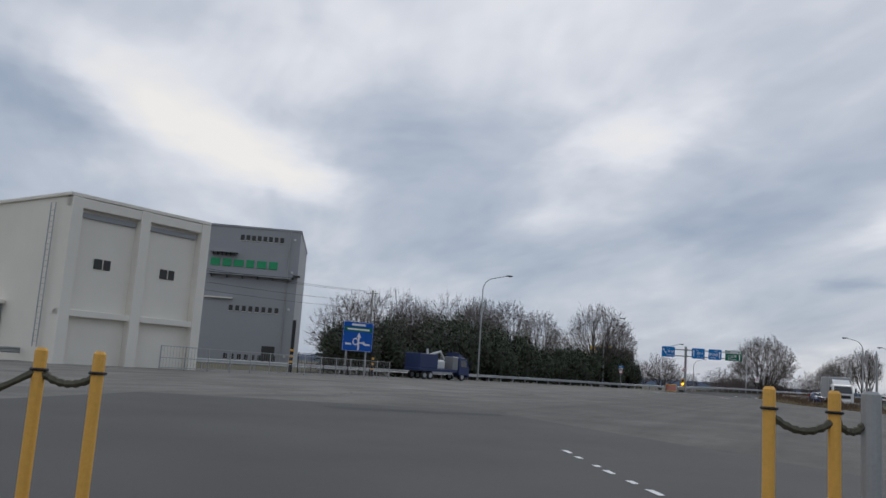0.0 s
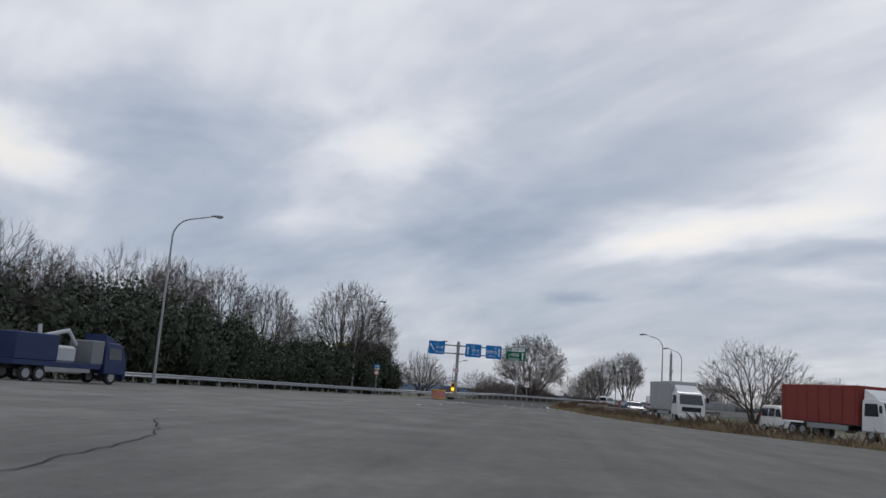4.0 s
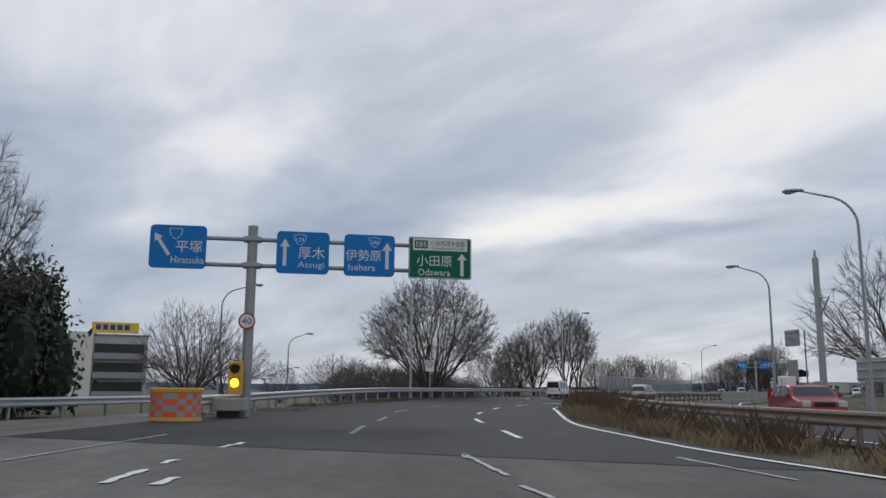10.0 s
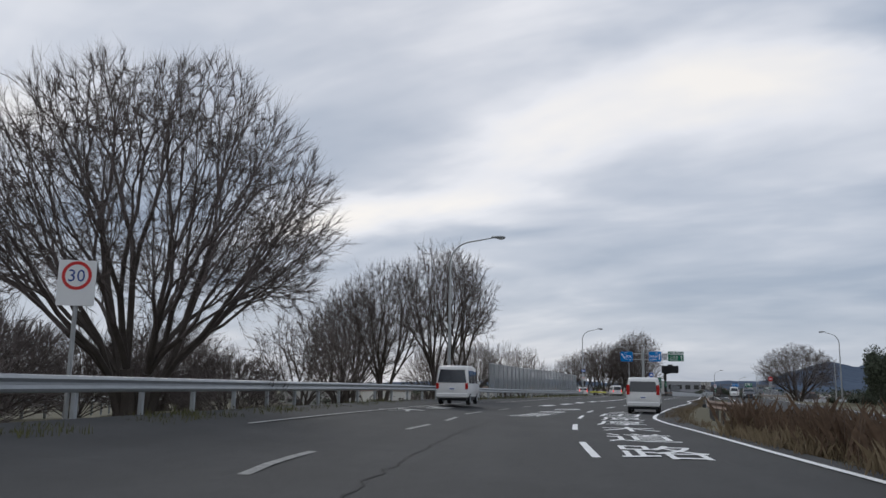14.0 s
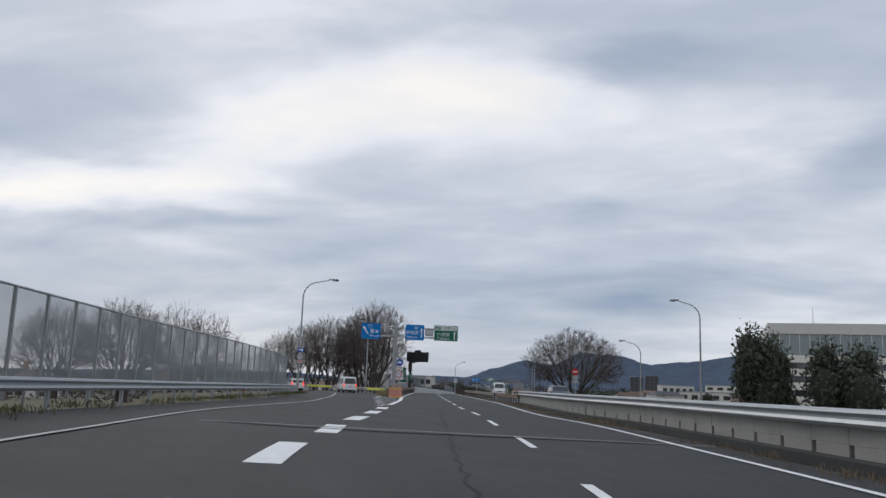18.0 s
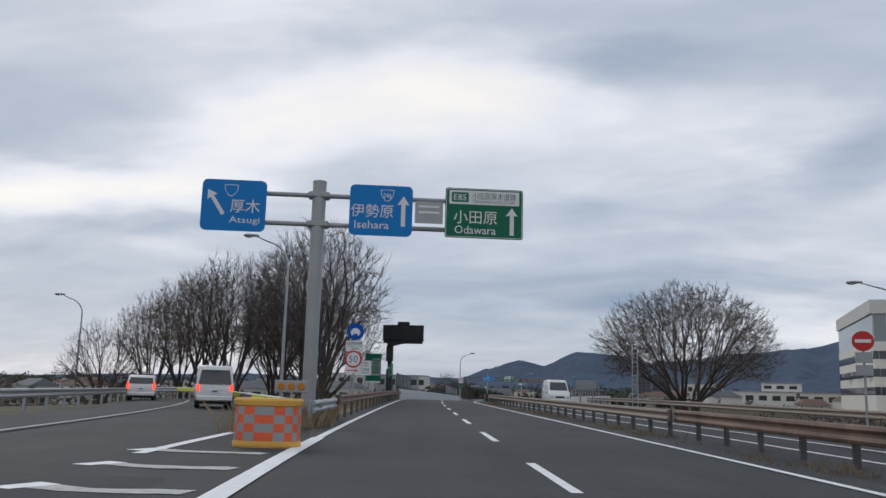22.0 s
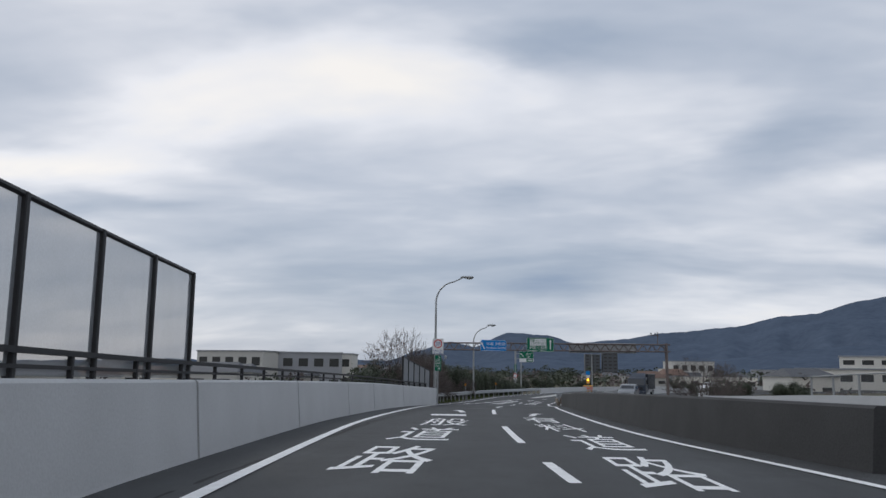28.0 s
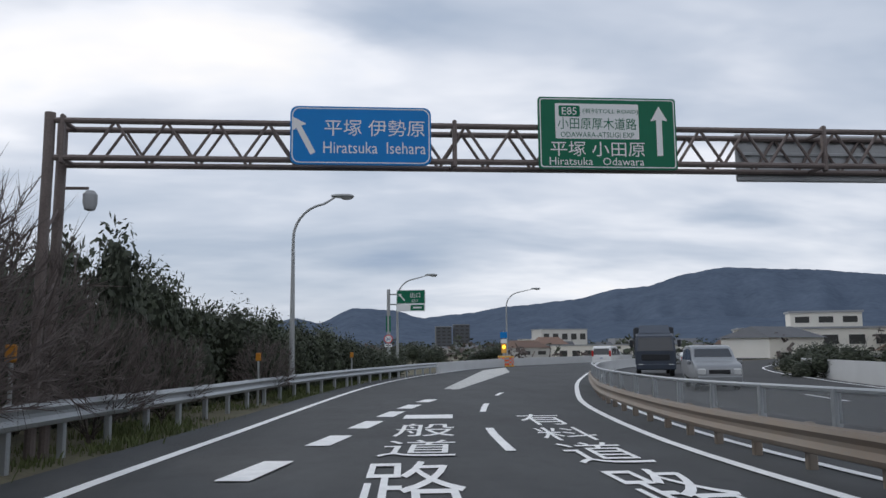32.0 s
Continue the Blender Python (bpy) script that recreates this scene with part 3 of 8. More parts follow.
# zebra ahead of the gore: a short dash and a worn, sagging bar each
for i in range(13):
    y = 75.7 + i * 2.6
    xl = 7.1 - (y - 75.7) * .29
    xr = float(np.interp(y, [75.7, 86.3, 94, 98.6, 104.7, 112], [7.95, 5.4, 3.6, 2.5, 1.0, -.7]))
    d = [(xl - .12, y - .28, .013), (xl + .2, y - .36, .013), (xl + .45, y + .22, .013), (xl + .1, y + .34, .013)]
    tagged(part("marking_zebra", (d, [(0, 1, 2, 3)]), PAINT), "short white dash at the zebra's edge", "road marking", "zebra bars", "structure")
    n = 8
    top, bot = [], []
    for k in range(n + 1):
        f = k / n
        x = xl + .3 + (xr - xl - .4) * f
        yy = y - .15 * math.sin(math.pi * min(1, f * 1.15)) + .1 * f
        top.append((x, yy + random.uniform(.15, .26), .012))
        bot.append((x, yy - random.uniform(.13, .24), .012))
    tagged(part("marking_zebra", (top + bot, [(k, k + 1, n + 2 + k, n + 1 + k) for k in range(n)]), PAINT_WORN), "worn white zebra bar before the fork", "road marking", "zebra bars", "structure")

# ---- rails ----
def guardrail(line, label, mat, posts=2.0, face=1, top=0.78, group="", back=.12, post_mat=None):
    ob = thing("guardrail", label, "guardrail", group=group)
    h = top
    prof = [(0, h - .35), (.05, h - .33), (.075, h - .27), (.02, h - .20), (.02, h - .15), (.075, h - .08), (.05, h - .02), (0, h), (-.02, h), (-.02, h - .35)]
    prof = [(u * face, w) for u, w in prof]
    part("beam", sweep(line, prof), mat, ob)
    shape = box(0, 0, h / 2 - .15, .12, .12, h + .3, .02)
    data = mesh_from("post", *shape, post_mat or mat)
    for p, a in along(line, posts, 0.3):
        po = new("post", data)
        po.parent = ob
        po.matrix_basis = pose(p.x - back * face * math.sin(radians(a)), p.y + back * face * math.cos(radians(a)), p.z, 0, 0, a)
    return ob


guardrail(RAIL_LEFT, "galvanised steel guardrail along the bend's outer edge", GALV, 3.0, 1)
guardrail(PLAZA_RAIL, "galvanised steel guardrail in front of the evergreens", GALV, 3.0, 1)


# ---- street lamps ----
def lamp_mesh(height, reach):
    r = 1.5
    zc = height - r - 0.35
    pts = [(0, 0, 0), (0, 0, 1.2), (0, 0, height * 0.45), (0, 0, zc)]
    rad = [.125, .11, .09, .065]
    for i in range(1, 8):
        a = radians(i * 11.5)
        pts.append((r * (1 - math.cos(a)), 0, zc + r * math.sin(a)))
        rad.append(.062 - i * .002)
    x, z = pts[-1][0], pts[-1][2]
    pts.append((reach - .75, 0, height - .05))
    rad.append(.035)
    return tube(pts, rad, 10)


def street_lamp(bx, by, bz, hx, hy, hz, label="tall grey steel street lamp with a curved arm"):
    reach = math.hypot(hx - bx, hy - by)
    yaw = math.degrees(math.atan2(hy - by, hx - bx))
    ob = thing("street_lamp", label, "street lamp", pose(bx, by, bz, 0, 0, yaw), "street lamps along the road")
    H = hz - bz
    part("pole", lamp_mesh(H, reach), POLE, ob, smooth=True)
    part("base_plate", box(0, 0, .06, .42, .42, .12, .02), POLE, ob)
    rings = []
    for x, w, a, b in ((-.8, .05, .05, .05), (-.65, .10, .08, .07), (-.35, .17, .10, .11), (0, .17, .09, .12), (.12, .09, .05, .08), (.16, .02, .02, .02)):
        rings.append([(reach - .15 + x, w * math.cos(t), (a if math.sin(t) > 0 else b) * math.sin(t) + H - .02) for t in (2 * math.pi * k / 12 for k in range(12))])
    hd = part("lamp_head", loft(rings, True, True), POLE, ob, smooth=True)
    rings = [[(reach - .3 + .25 * s * math.cos(t), .13 * s * math.sin(t), H - .10 - d) for t in (2 * math.pi * k / 12 for k in range(12))] for s, d in ((1, 0), (.8, .05), (.4, .075))]
    part("glass_cover", loft(rings, True, True), LAMPGLASS, hd, "frosted glass cover", True)
    return ob


street_lamp(-8.7, 104.1, 0, -5.65, 105.5, 11.1)
street_lamp(28.9, 112.5, 0, 26.1, 113.2, 10.5)
street_lamp(24.8, 148.4, 0, 21.8, 148.8, 8.6)
street_lamp(27.5, -18.0, .4, 29.8, -15.8, 11.0)
street_lamp(13.0, 23.2, .4, 16.3, 24.9, 11.3)
street_lamp(-3.9, -8.7, -.8, -2.5, -6.1, 7.7)
street_lamp(-41.5, 15.9, -1.5, -39.9, 18.7, 4.7)
street_lamp(-19.2, 246.8, -.9, -16.5, 247.0, 7.9)
street_lamp(-13.2, 309.0, -1.8, -10.1, 309.5, 5.6)
street_lamp(-1.2, 330.6, -1.8, 2.2, 329.6, 6.0)
street_lamp(-18.5, 281.2, -1.2, -16.0, 281.3, 6.4)
street_lamp(66.3, -26.5, 0, 63.5, -27.9, 10.5)
street_lamp(53.6, -6.4, 0, 51.0, -7.8, 10.4)
street_lamp(50.4, -63.8, 0, 52.5, -61.2, 11.26)
street_lamp(17.0, -30.05, .1, 20.1, -28.1, 9.7)
street_lamp(-44.1, 166.2, -.5, -46.2, 164.6, 9.4)
street_lamp(-12.8, 140.9, -.3, -15.4, 139.8, 10.3)
street_lamp(74.6, -94.5, 0, 76.9, -91.5, 13.1)


# ---- bare trees ----
def dome_tree(seed, tips, rx, top, low, trunk, r0, stems=3, twig=.75, fans=7, up=.42):
    """Stems, limbs and fine twigs of a bare tree whose straight, narrow forks fan out into a dome."""
    rng = random.Random(seed)
    mid = low + (top - low) * up
    pts = []
    while len(pts) < tips:
        a, w, k = rng.uniform(0, 6.283), rng.uniform(-.62, 1), rng.uniform(.25, 1) ** .42
        c = math.sqrt(1 - w * w)
        d = Vector((c * math.cos(a), c * math.sin(a), w))
        k *= 1 + .17 * noise.noise(d * 2.3 + Vector((seed, 0, 0))) + .07 * noise.noise(d * 6 + Vector((0, seed, 0)))
        pts.append((rx * k * d.x, rx * k * d.y, mid + (top - mid if w > 0 else mid - low) * k * w))
    P = np.array(pts)
    thick, thin = [], []
    TV, TF = [], []

    def split(q, node, k):
        """Groups of tips that lie in like directions from a fork."""
        u = q - np.array(node)
        u = u / np.maximum(np.linalg.norm(u, axis=1), 1e-6)[:, None] + q * (.25 / rx)
        c = u[rng.sample(range(len(q)), k)]
        for _ in range(5):
            lab = ((u[:, None] - c[None]) ** 2).sum(2).argmin(1)
            c = np.array([u[lab == i].mean(0) if (lab == i).any() else c[i] for i in range(k)])
        return [q[lab == i] for i in range(k) if (lab == i).any()]

    def rad(n):
        return max(.0085, r0 * (n / tips) ** .5)

    def spray(s, d, ln, n):
        for _ in range(n):
            o = Vector((rng.gauss(0, 1), rng.gauss(0, 1), rng.gauss(.35, 1))) * .33
            t = (d + o).normalized()
            sd = t.cross(Vector((rng.gauss(0, 1), rng.gauss(0, 1), rng.gauss(0, 1)))).normalized() * .0072
            tip = s + t * ln * rng.uniform(.4, 1.15)
            k = len(TV)
            TV.extend((tuple(s - sd), tuple(s + sd), tuple(tip)))
            TF.append((k, k + 1, k + 2))

    def grow(node, d, q, lev):
        n = len(q)
        groups = [q[i:i + 1] for i in range(n)] if n <= 2 else split(q, node, min(n, stems + 2 if lev == 0 else 3 if lev == 1 else 2))
        for g in groups:
            m = len(g)
            v = Vector(g.mean(0)) - node
            if m == 1:
                end = node + v
            else:
                near = float(np.linalg.norm(g - np.array(node), axis=1).min())
                end = node + v.normalized() * min(v.length * (.30 if lev < 2 else .38), near * .8 + .05)
            run = (end - node).length
            wob = Vector((rng.gauss(0, 1), rng.gauss(0, 1), rng.gauss(0, 1))) * run * .035
            md = node.lerp(end, .5) + (d - v.normalized()) * run * .10 + wob
            r = rad(m)
            if m <= 2:
                thin.append(tube([node, end], [r * 1.2, r * .7], 3, False))
            else:
                (thick if m > tips * .025 else thin).append(tube([node, md, end], [r * 1.22, r * 1.1, r], 7 if m > tips * .1 else 5 if m > tips * .02 else 3, False))
            nd = (end - md).normalized()
            if m > 1:
                grow(end, nd, g, lev + 1)
            if m <= 6:
                cnt = fans if m == 1 else max(2, fans // 2)
                for i in range(cnt):
                    f = (i + rng.random()) / cnt
                    spray(md.lerp(end, f), nd, twig * (.7 if m > 1 else 1), 1)
                if m == 1:
                    spray(end, nd, twig, 2)

    for i, g in enumerate(split(P, Vector((0, 0, trunk * .3)), stems)):
        a = math.atan2(g[:, 1].mean(), g[:, 0].mean())
        o = Vector((math.cos(a), math.sin(a), 0)) * r0 * (1.1 if stems > 1 else 0)
        base = o * 1.7 + Vector((0, 0, trunk * rng.uniform(.8, 1.25)))
        rs = r0 * math.sqrt(len(g) / tips)
        thick.append(tube([o * .8 - Vector((0, 0, .5)), o * .9 + Vector((0, 0, .15)), o * 1.2 + Vector((rng.uniform(-.05, .05), rng.uniform(-.05, .05), trunk * .5)), base], [rs * 1.75, rs * 1.4, rs * 1.25, rs * 1.2], 9))
        grow(base, (base - o).normalized(), g, 0 if stems == 1 else 1)
    return join(*thick), join(*thin, (TV, TF))


TREES = []
for sd, tips, rx, top, low, trunk, r0, stems, fl, fans, up in ((11, 3600, 7.0, 12.5, 1.7, 1.3, .46, 6, .8, 9, .45), (23, 760, 3.4, 12.0, 3.0, 2.4, .22, 2, .9, 7, .5), (37, 950, 6.0, 9.0, 1.2, .9, .30, 5, .8, 7, .4), (41, 620, 3.2, 7.0, .9, .6, .16, 4, .65, 7, .42),
                                                    (59, 1200, 5.0, 12.0, 2.6, 2.0, .30, 3, .95, 7, .5), (67, 420, 2.0, 3.0, .2, .15, .06, 7, .45, 6, .35)):
    a, b = dome_tree(sd, tips, rx, top, low, trunk, r0, stems, fl, fans, up)
    TREES.append((top, mesh_from("trunk", *a, BARK, True), mesh_from("twigs", *b, TWIG)))


def bare_tree(x, y, h, kind=0, z=None, turn=None, wide=1.0, label="leafless broadleaf tree with fine spreading twigs", name="bare_tree", group="bare trees beside the road"):
    base, tr, tw = TREES[kind]
    s = h / base
    ob = thing(name, label, "tree" if name == "bare_tree" else "shrub", group=group)
    zz = ground_z(x, y) if z is None else z
    rz = random.uniform(0, 360) if turn is None else turn
    ob.matrix_basis = Matrix.LocRotScale((x, y, zz), Euler((0, 0, radians(rz))), (s * wide, s * wide, s))
    for nm, me in (("trunk", tr), ("crown", tw)):
        o = new(nm, me)
        o.parent = ob
    return ob

ZEL = "wide leafless zelkova tree with a domed crown of fine twigs"
bare_tree(16.3, -4.5, 12.95, 0, z=0, wide=.97, label=ZEL)
# group along the bend's outer side
for x, y, h, k, w in ((7.5, 34.5, 12.6, 1, .85), (5.0, 35.0, 13.4, 4, .8), (3.0, 30, 12.0, 4, .85), (1.0, 28.5, 10.4, 4, .85), (-1.0, 30, 9.6, 3, 1.1), (-1.8, 26, 7.8, 3, 1.3), (13.5, 10.5, 4.6, 3, .9), (10, 2, 5.0, 3, 1.2),
                      (-13, 22, 6.5, 2, 1.1), (-20, 30, 7.5, 2, 1.1), (-29, 19, 7.8, 2, 1.2), (-36, 30, 7.0, 2, 1.3), (-17, -16, 8.0, 2, .9), (2.5, -14, 5.0, 3, 1.0), (8, -10, 4.6, 3, 1.2), (-3, 1, 5.4, 3, 1.2)):
    bare_tree(x, y, h, k, z=max(-1.0, ground_z(x, y)), wide=w)
for x, y, h in ((20.5, -15, 4.2), (17.8, -11, 4.0), (13.2, -8.5, 4.4), (11.2, -3.2, 4.2), (9.2, 1.2, 4.0), (22.4, -20.5, 3.6), (19, -2.5, 3.0), (14.5, 1.5, 3.2), (6.5, 6, 4.0)):
    bare_tree(x, y, h, 5, z=-.6, wide=1.05, label="dense brown leafless shrub below the zelkova", name="bare_shrub", group="bare shrubs")
# trees seen through and over the mesh screen
for x, y, h, k, w in ((-29, 124, 10.6, 2, .75), (-33.5, 127, 12.0, 2, .75), (-38, 122, 12.0, 4, 1.0), (-43, 129, 12.4, 2, .8), (-49, 124, 11.6, 4, 1.0), (-55, 131, 11.4, 2, .9)):
    bare_tree(x, y, h, k, z=-1.6, wide=w)
# copse beyond the fork
for x, y, h, k, w in ((-14.8, 153.5, 15.6, 1, 1.2), (-18.2, 157, 14.6, 1, 1.1), (-23.4, 156.5, 13.4, 4, .85), (-26.5, 158.5, 12.8, 1, 1.1), (-30.5, 162, 12.2, 4, .85), (-36, 166.4, 11.2, 4, .85), (-41.5, 167, 8.6, 2, .8), (-22, 163, 13, 1, 1.0),
                      (-20.0, 168, 12.5, 1, 1.1), (-27.5, 176, 12.0, 4, .9)):
    bare_tree(x, y, h, k, z=-1.6, wide=w)
# broad tree whose low limbs reach towards the rail by the message sign
bare_tree(-22.6, 175.5, 19.0, 2, z=-3.2, wide=.55, turn=20, label=ZEL)
# opposite side
bare_tree(14.6, 175.5, 13.0, 0, z=-1.2, wide=1.18, label=ZEL)
bare_tree(61, 2, 13.0, 2, z=-.6, wide=1.0, label=ZEL)
for x, y, h, k in ((69, -2, 7.5, 2), (76, -6, 7, 2), (83, -11, 6.5, 2), (57, 22, 7.5, 2), (88, -20, 6, 2), (46, 50, 6, 2), (40, 66, 7.0, 4)):
    bare_tree(x, y, h, k, z=-.8)
# left of the apron
for x, y, h, k, w in ((80.5, -103.5, 9.5, 2, .95), (85, -108, 8.0, 3, 1.1), (76, -97.5, 9.2, 4, .8), (70, -89, 10.6, 2, .7), (66, -84.5, 10.8, 4, .8), (62, -79, 11.0, 4, .85), (56, -72.5, 10.6, 4, .8), (46, -70, 9, 4, .8), (60, -90, 10.5, 4, .9), (70, -100, 9, 4, .8),
                      (27, -38, 7.2, 2, .8), (8, -24, 6.4, 2, 1.0)):
    q = min(PLAZA_RAIL, key=lambda v: (v.x - x) ** 2 + (v.y - y) ** 2)
    d = (x - q.x) * .73 + (y - q.y) * .68 + 6.5
    if d > 0 and x > 40:
        x, y, h = x - .73 * d, y - .68 * d, h * (1 + d * .012)
    bare_tree(x, y, h, k, z=-.1, wide=w)
bare_tree(49.0, -64.2, 13.6, 4, z=-.1, turn=40, wide=.95)
bare_tree(44.3, -57.9, 11.3, 4, z=-.1, turn=150, wide=.78)
# by the last gantry
for x, y, h, k in ((2.5, 262, 4.8, 2), (6, 268, 4.4, 3), (-22.0, 248.5, 6.3, 3)):
    bare_tree(x, y, h, k, z=-2.2)


# ---- evergreens ----
def leafy(seed, rx, rz, n, leaf):
    """An uneven mass of small leaves round a few limbs, with solid cores for inner shade."""
    rng = random.Random(seed)
    lobes = [(Vector((rng.uniform(-.55, .55), rng.uniform(-.55, .55), rng.uniform(.25, .8))), rng.uniform(.32, .52)) for _ in range(11)]
    V, F = [], []
    for i in range(n):
        c, r = lobes[i % len(lobes)]
        d = Vector((rng.gauss(0, 1), rng.gauss(0, 1), rng.gauss(0, 1))).normalized()
        p = c + d * r * rng.uniform(.5, 1.0 + .16 * rng.random())
        if p.z < 0.02:
            continue
        p = Vector((p.x * rx, p.y * rx, p.z * rz))
        a = Vector((rng.gauss(0, 1), rng.gauss(0, 1), rng.gauss(0, .4))).normalized()
        b = a.cross(d + Vector((.01, .02, .03))).normalized()
        L = leaf * rng.uniform(.6, 1.3)
        k = len(V)
        V += [tuple(p - a * L), tuple(p + b * L * .42), tuple(p + a * L), tuple(p - b * L * .42)]
        F.append((k, k + 1, k + 2, k + 3))
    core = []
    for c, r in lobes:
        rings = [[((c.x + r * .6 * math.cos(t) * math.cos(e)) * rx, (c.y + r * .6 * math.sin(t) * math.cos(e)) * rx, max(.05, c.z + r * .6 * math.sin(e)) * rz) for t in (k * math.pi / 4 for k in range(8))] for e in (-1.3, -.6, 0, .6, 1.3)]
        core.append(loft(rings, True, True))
    stem = tube([(0, 0, -.5), (.05, 0, rz * .3), (0, .1, rz * .6)], [rx * .06, rx * .05, rx * .02], 6)
    return (V, F), join(*core), stem


GREENS = []
# leaf green darkened: the shade deep in the crown, put into the cores' colour
CORE = material("evergreen_shade", (0.026, 0.032, 0.019), 0.9, var=0.3)
for sd, n, lf in ((3, 7000, .17), (8, 7000, .16), (15, 6400, .155)):
    a, b, c = leafy(sd, 1.0, 1.0, n, lf * .29)
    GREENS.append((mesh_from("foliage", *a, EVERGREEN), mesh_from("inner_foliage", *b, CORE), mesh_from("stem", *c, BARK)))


def evergreen(x, y, rx, h, kind=0, z=None, label="dense dark evergreen shrub beside the guardrail", name="evergreen_shrub"):
    ob = thing(name, label, "shrub" if name == "evergreen_shrub" else "tree", group="evergreens")
    ob.matrix_basis = Matrix.LocRotScale((x, y, (ground_z(x, y) if z is None else z)), Euler((0, 0, random.uniform(0, 6.28))), (rx, rx, h))
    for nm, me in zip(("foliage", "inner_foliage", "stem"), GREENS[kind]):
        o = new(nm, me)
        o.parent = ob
    return ob


for x, y, r, h in ((84.5, -112, 2.6, 4.2), (80.5, -107.5, 3.0, 5.0), (76.5, -103.5, 3.0, 5.6), (73, -99, 3.0, 5.6), (70.5, -95.5, 2.8, 6.2), (68, -91.5, 3.0, 6.6), (65.8, -88, 2.6, 5.6), (63.5, -85.5, 2.8, 6.2),
                   (60.8, -82.8, 2.8, 5.4), (58, -79, 2.8, 4.8), (55.2, -75.8, 2.6, 4.6), (53, -72.5, 2.6, 4.3), (50.6, -69.4, 2.6, 4.4), (48.4, -66, 2.6, 5.0), (46.4, -62.6, 2.4, 5.4), (43.6, -58.6, 2.5, 5.6), (41.4, -54.8, 2.2, 5.2)):
    q = min(PLAZA_RAIL, key=lambda v: (v.x - x) ** 2 + (v.y - y) ** 2)
    r *= 1.3
    x, y = q.x - .73 * (r * .92 + .7), q.y - .68 * (r * .92 + .7)
    evergreen(x, y, r * 1.12, h * 1.15, random.randint(0, 1), z=-.1)
evergreen(38.0, -53.2, 3.2, 6.4, 0, z=-.1)
evergreen(34.3, 113.5, 3.7, 7.6, 0, z=-.6, label="tall dark evergreen tree beyond the opposite lanes", name="evergreen_tree")
evergreen(41, 108, 4.2, 6.6, 1, z=-.6, label="broad dark evergreen tree beyond the opposite lanes", name="evergreen_tree")
evergreen(38.5, 124, 2.0, 2.8, 1, z=-.6)
evergreen(31.5, 128, 1.5, 2.0, 1, z=-.6)
HEDGE = curve([(-23.6, 243), (-23.8, 256), (-22.6, 268), (-20.8, 280), (-17.5, 292), (-13.5, 303)])
for i, (p, a) in enumerate(along(HEDGE, 2.5)):
    h = float(np.interp(p.y, [243, 250, 254, 260, 266, 275, 288, 303], [3.0, 3.3, 2.3, 2.7, 4.5, 3.7, 2.8, 1.9])) * random.uniform(.85, 1.12)
    evergreen(p.x + random.uniform(-.6, .3), p.y, random.uniform(1.5, 2.0), h, i % 3, z=-2.1, label="dark evergreen hedge shrub behind the guardrail")
for x, y, h in ((-21.5, 253.5, 4.3), (-21.2, 256.5, 4.4), (-20.5, 263, 2.6), (-21.5, 259.8, 4.3), (-21.8, 250.5, 3.3), (-20.3, 267.5, 2.2), (-19.0, 276, 2.2)):
    bare_tree(x, y, h, 5, z=-1.7, wide=.8, label="reddish-brown leafless shrub behind the guardrail", name="bare_shrub", group="bare shrubs")
for x, y, h in ((-14, 322, 2.2), (-9, 332, 2.4), (-2, 342, 2.2), (14, 330, 2.0), (22, 300, 2.4), (10, 290, 2.0), (16, 304, 2.2)):
    evergreen(x, y, 2.4, h, 2, z=-2.2, label="low dark evergreen shrub by the far road")


# ---- dry grass and brush beside the road ----
def blades(spots, seed, hmin, hmax, width, lean):
    rng = random.Random(seed)
    V, F = [], []
    for x, y, z, s in spots:
        a, h = rng.uniform(0, 6.28), rng.uniform(hmin, hmax) * s
        w = width * rng.uniform(.6, 1.4)
        dx, dy = math.cos(a), math.sin(a)
        l = rng.uniform(0, lean) * h
        b = rng.uniform(0, 6.28)
        k = len(V)
        V += [(x - dx * w, y - dy * w, z - .03), (x + dx * w, y + dy * w, z - .03), (x + dx * w * .6 + math.cos(b) * l * .4, y + dy * w * .6 + math.sin(b) * l * .4, z + h * .6), (x + math.cos(b) * l, y + math.sin(b) * l, z + h)]
        F.append((k, k + 1, k + 2))
        F.append((k, k + 2, k + 3))
    return V, F


def strip_spots(line, lo, hi, n, seed, y0, y1, clump=.25, zf=None):
    """Places scattered in clumps along a line, lo to hi metres to its right."""
    rng = random.Random(seed)
    sub = [p for p in line if y0 <= p.y <= y1]
    out = []
    while len(out) < n:
        i = rng.randrange(1, len(sub) - 1)
        p, t = sub[i], (sub[i + 1] - sub[i - 1]).normalized()
        d, f = rng.uniform(lo, hi), rng.uniform(-1, 1)
        cx, cy = p.x + t.y * d + t.x * f, p.y - t.x * d + t.y * f
        g = noise.noise((cx * .35, cy * .35, 3.0)) + .6 * noise.noise((cx * 1.1, cy * 1.1, 7.0))
        if g < -.25 + .2 * rng.random():
            continue
        s = .35 + 1.15 * max(0, g + .3)
        for _ in range(rng.randint(5, 10)):
            out.append((cx + rng.gauss(0, clump), cy + rng.gauss(0, clump), road_z(cy) - .06, s))
    return out


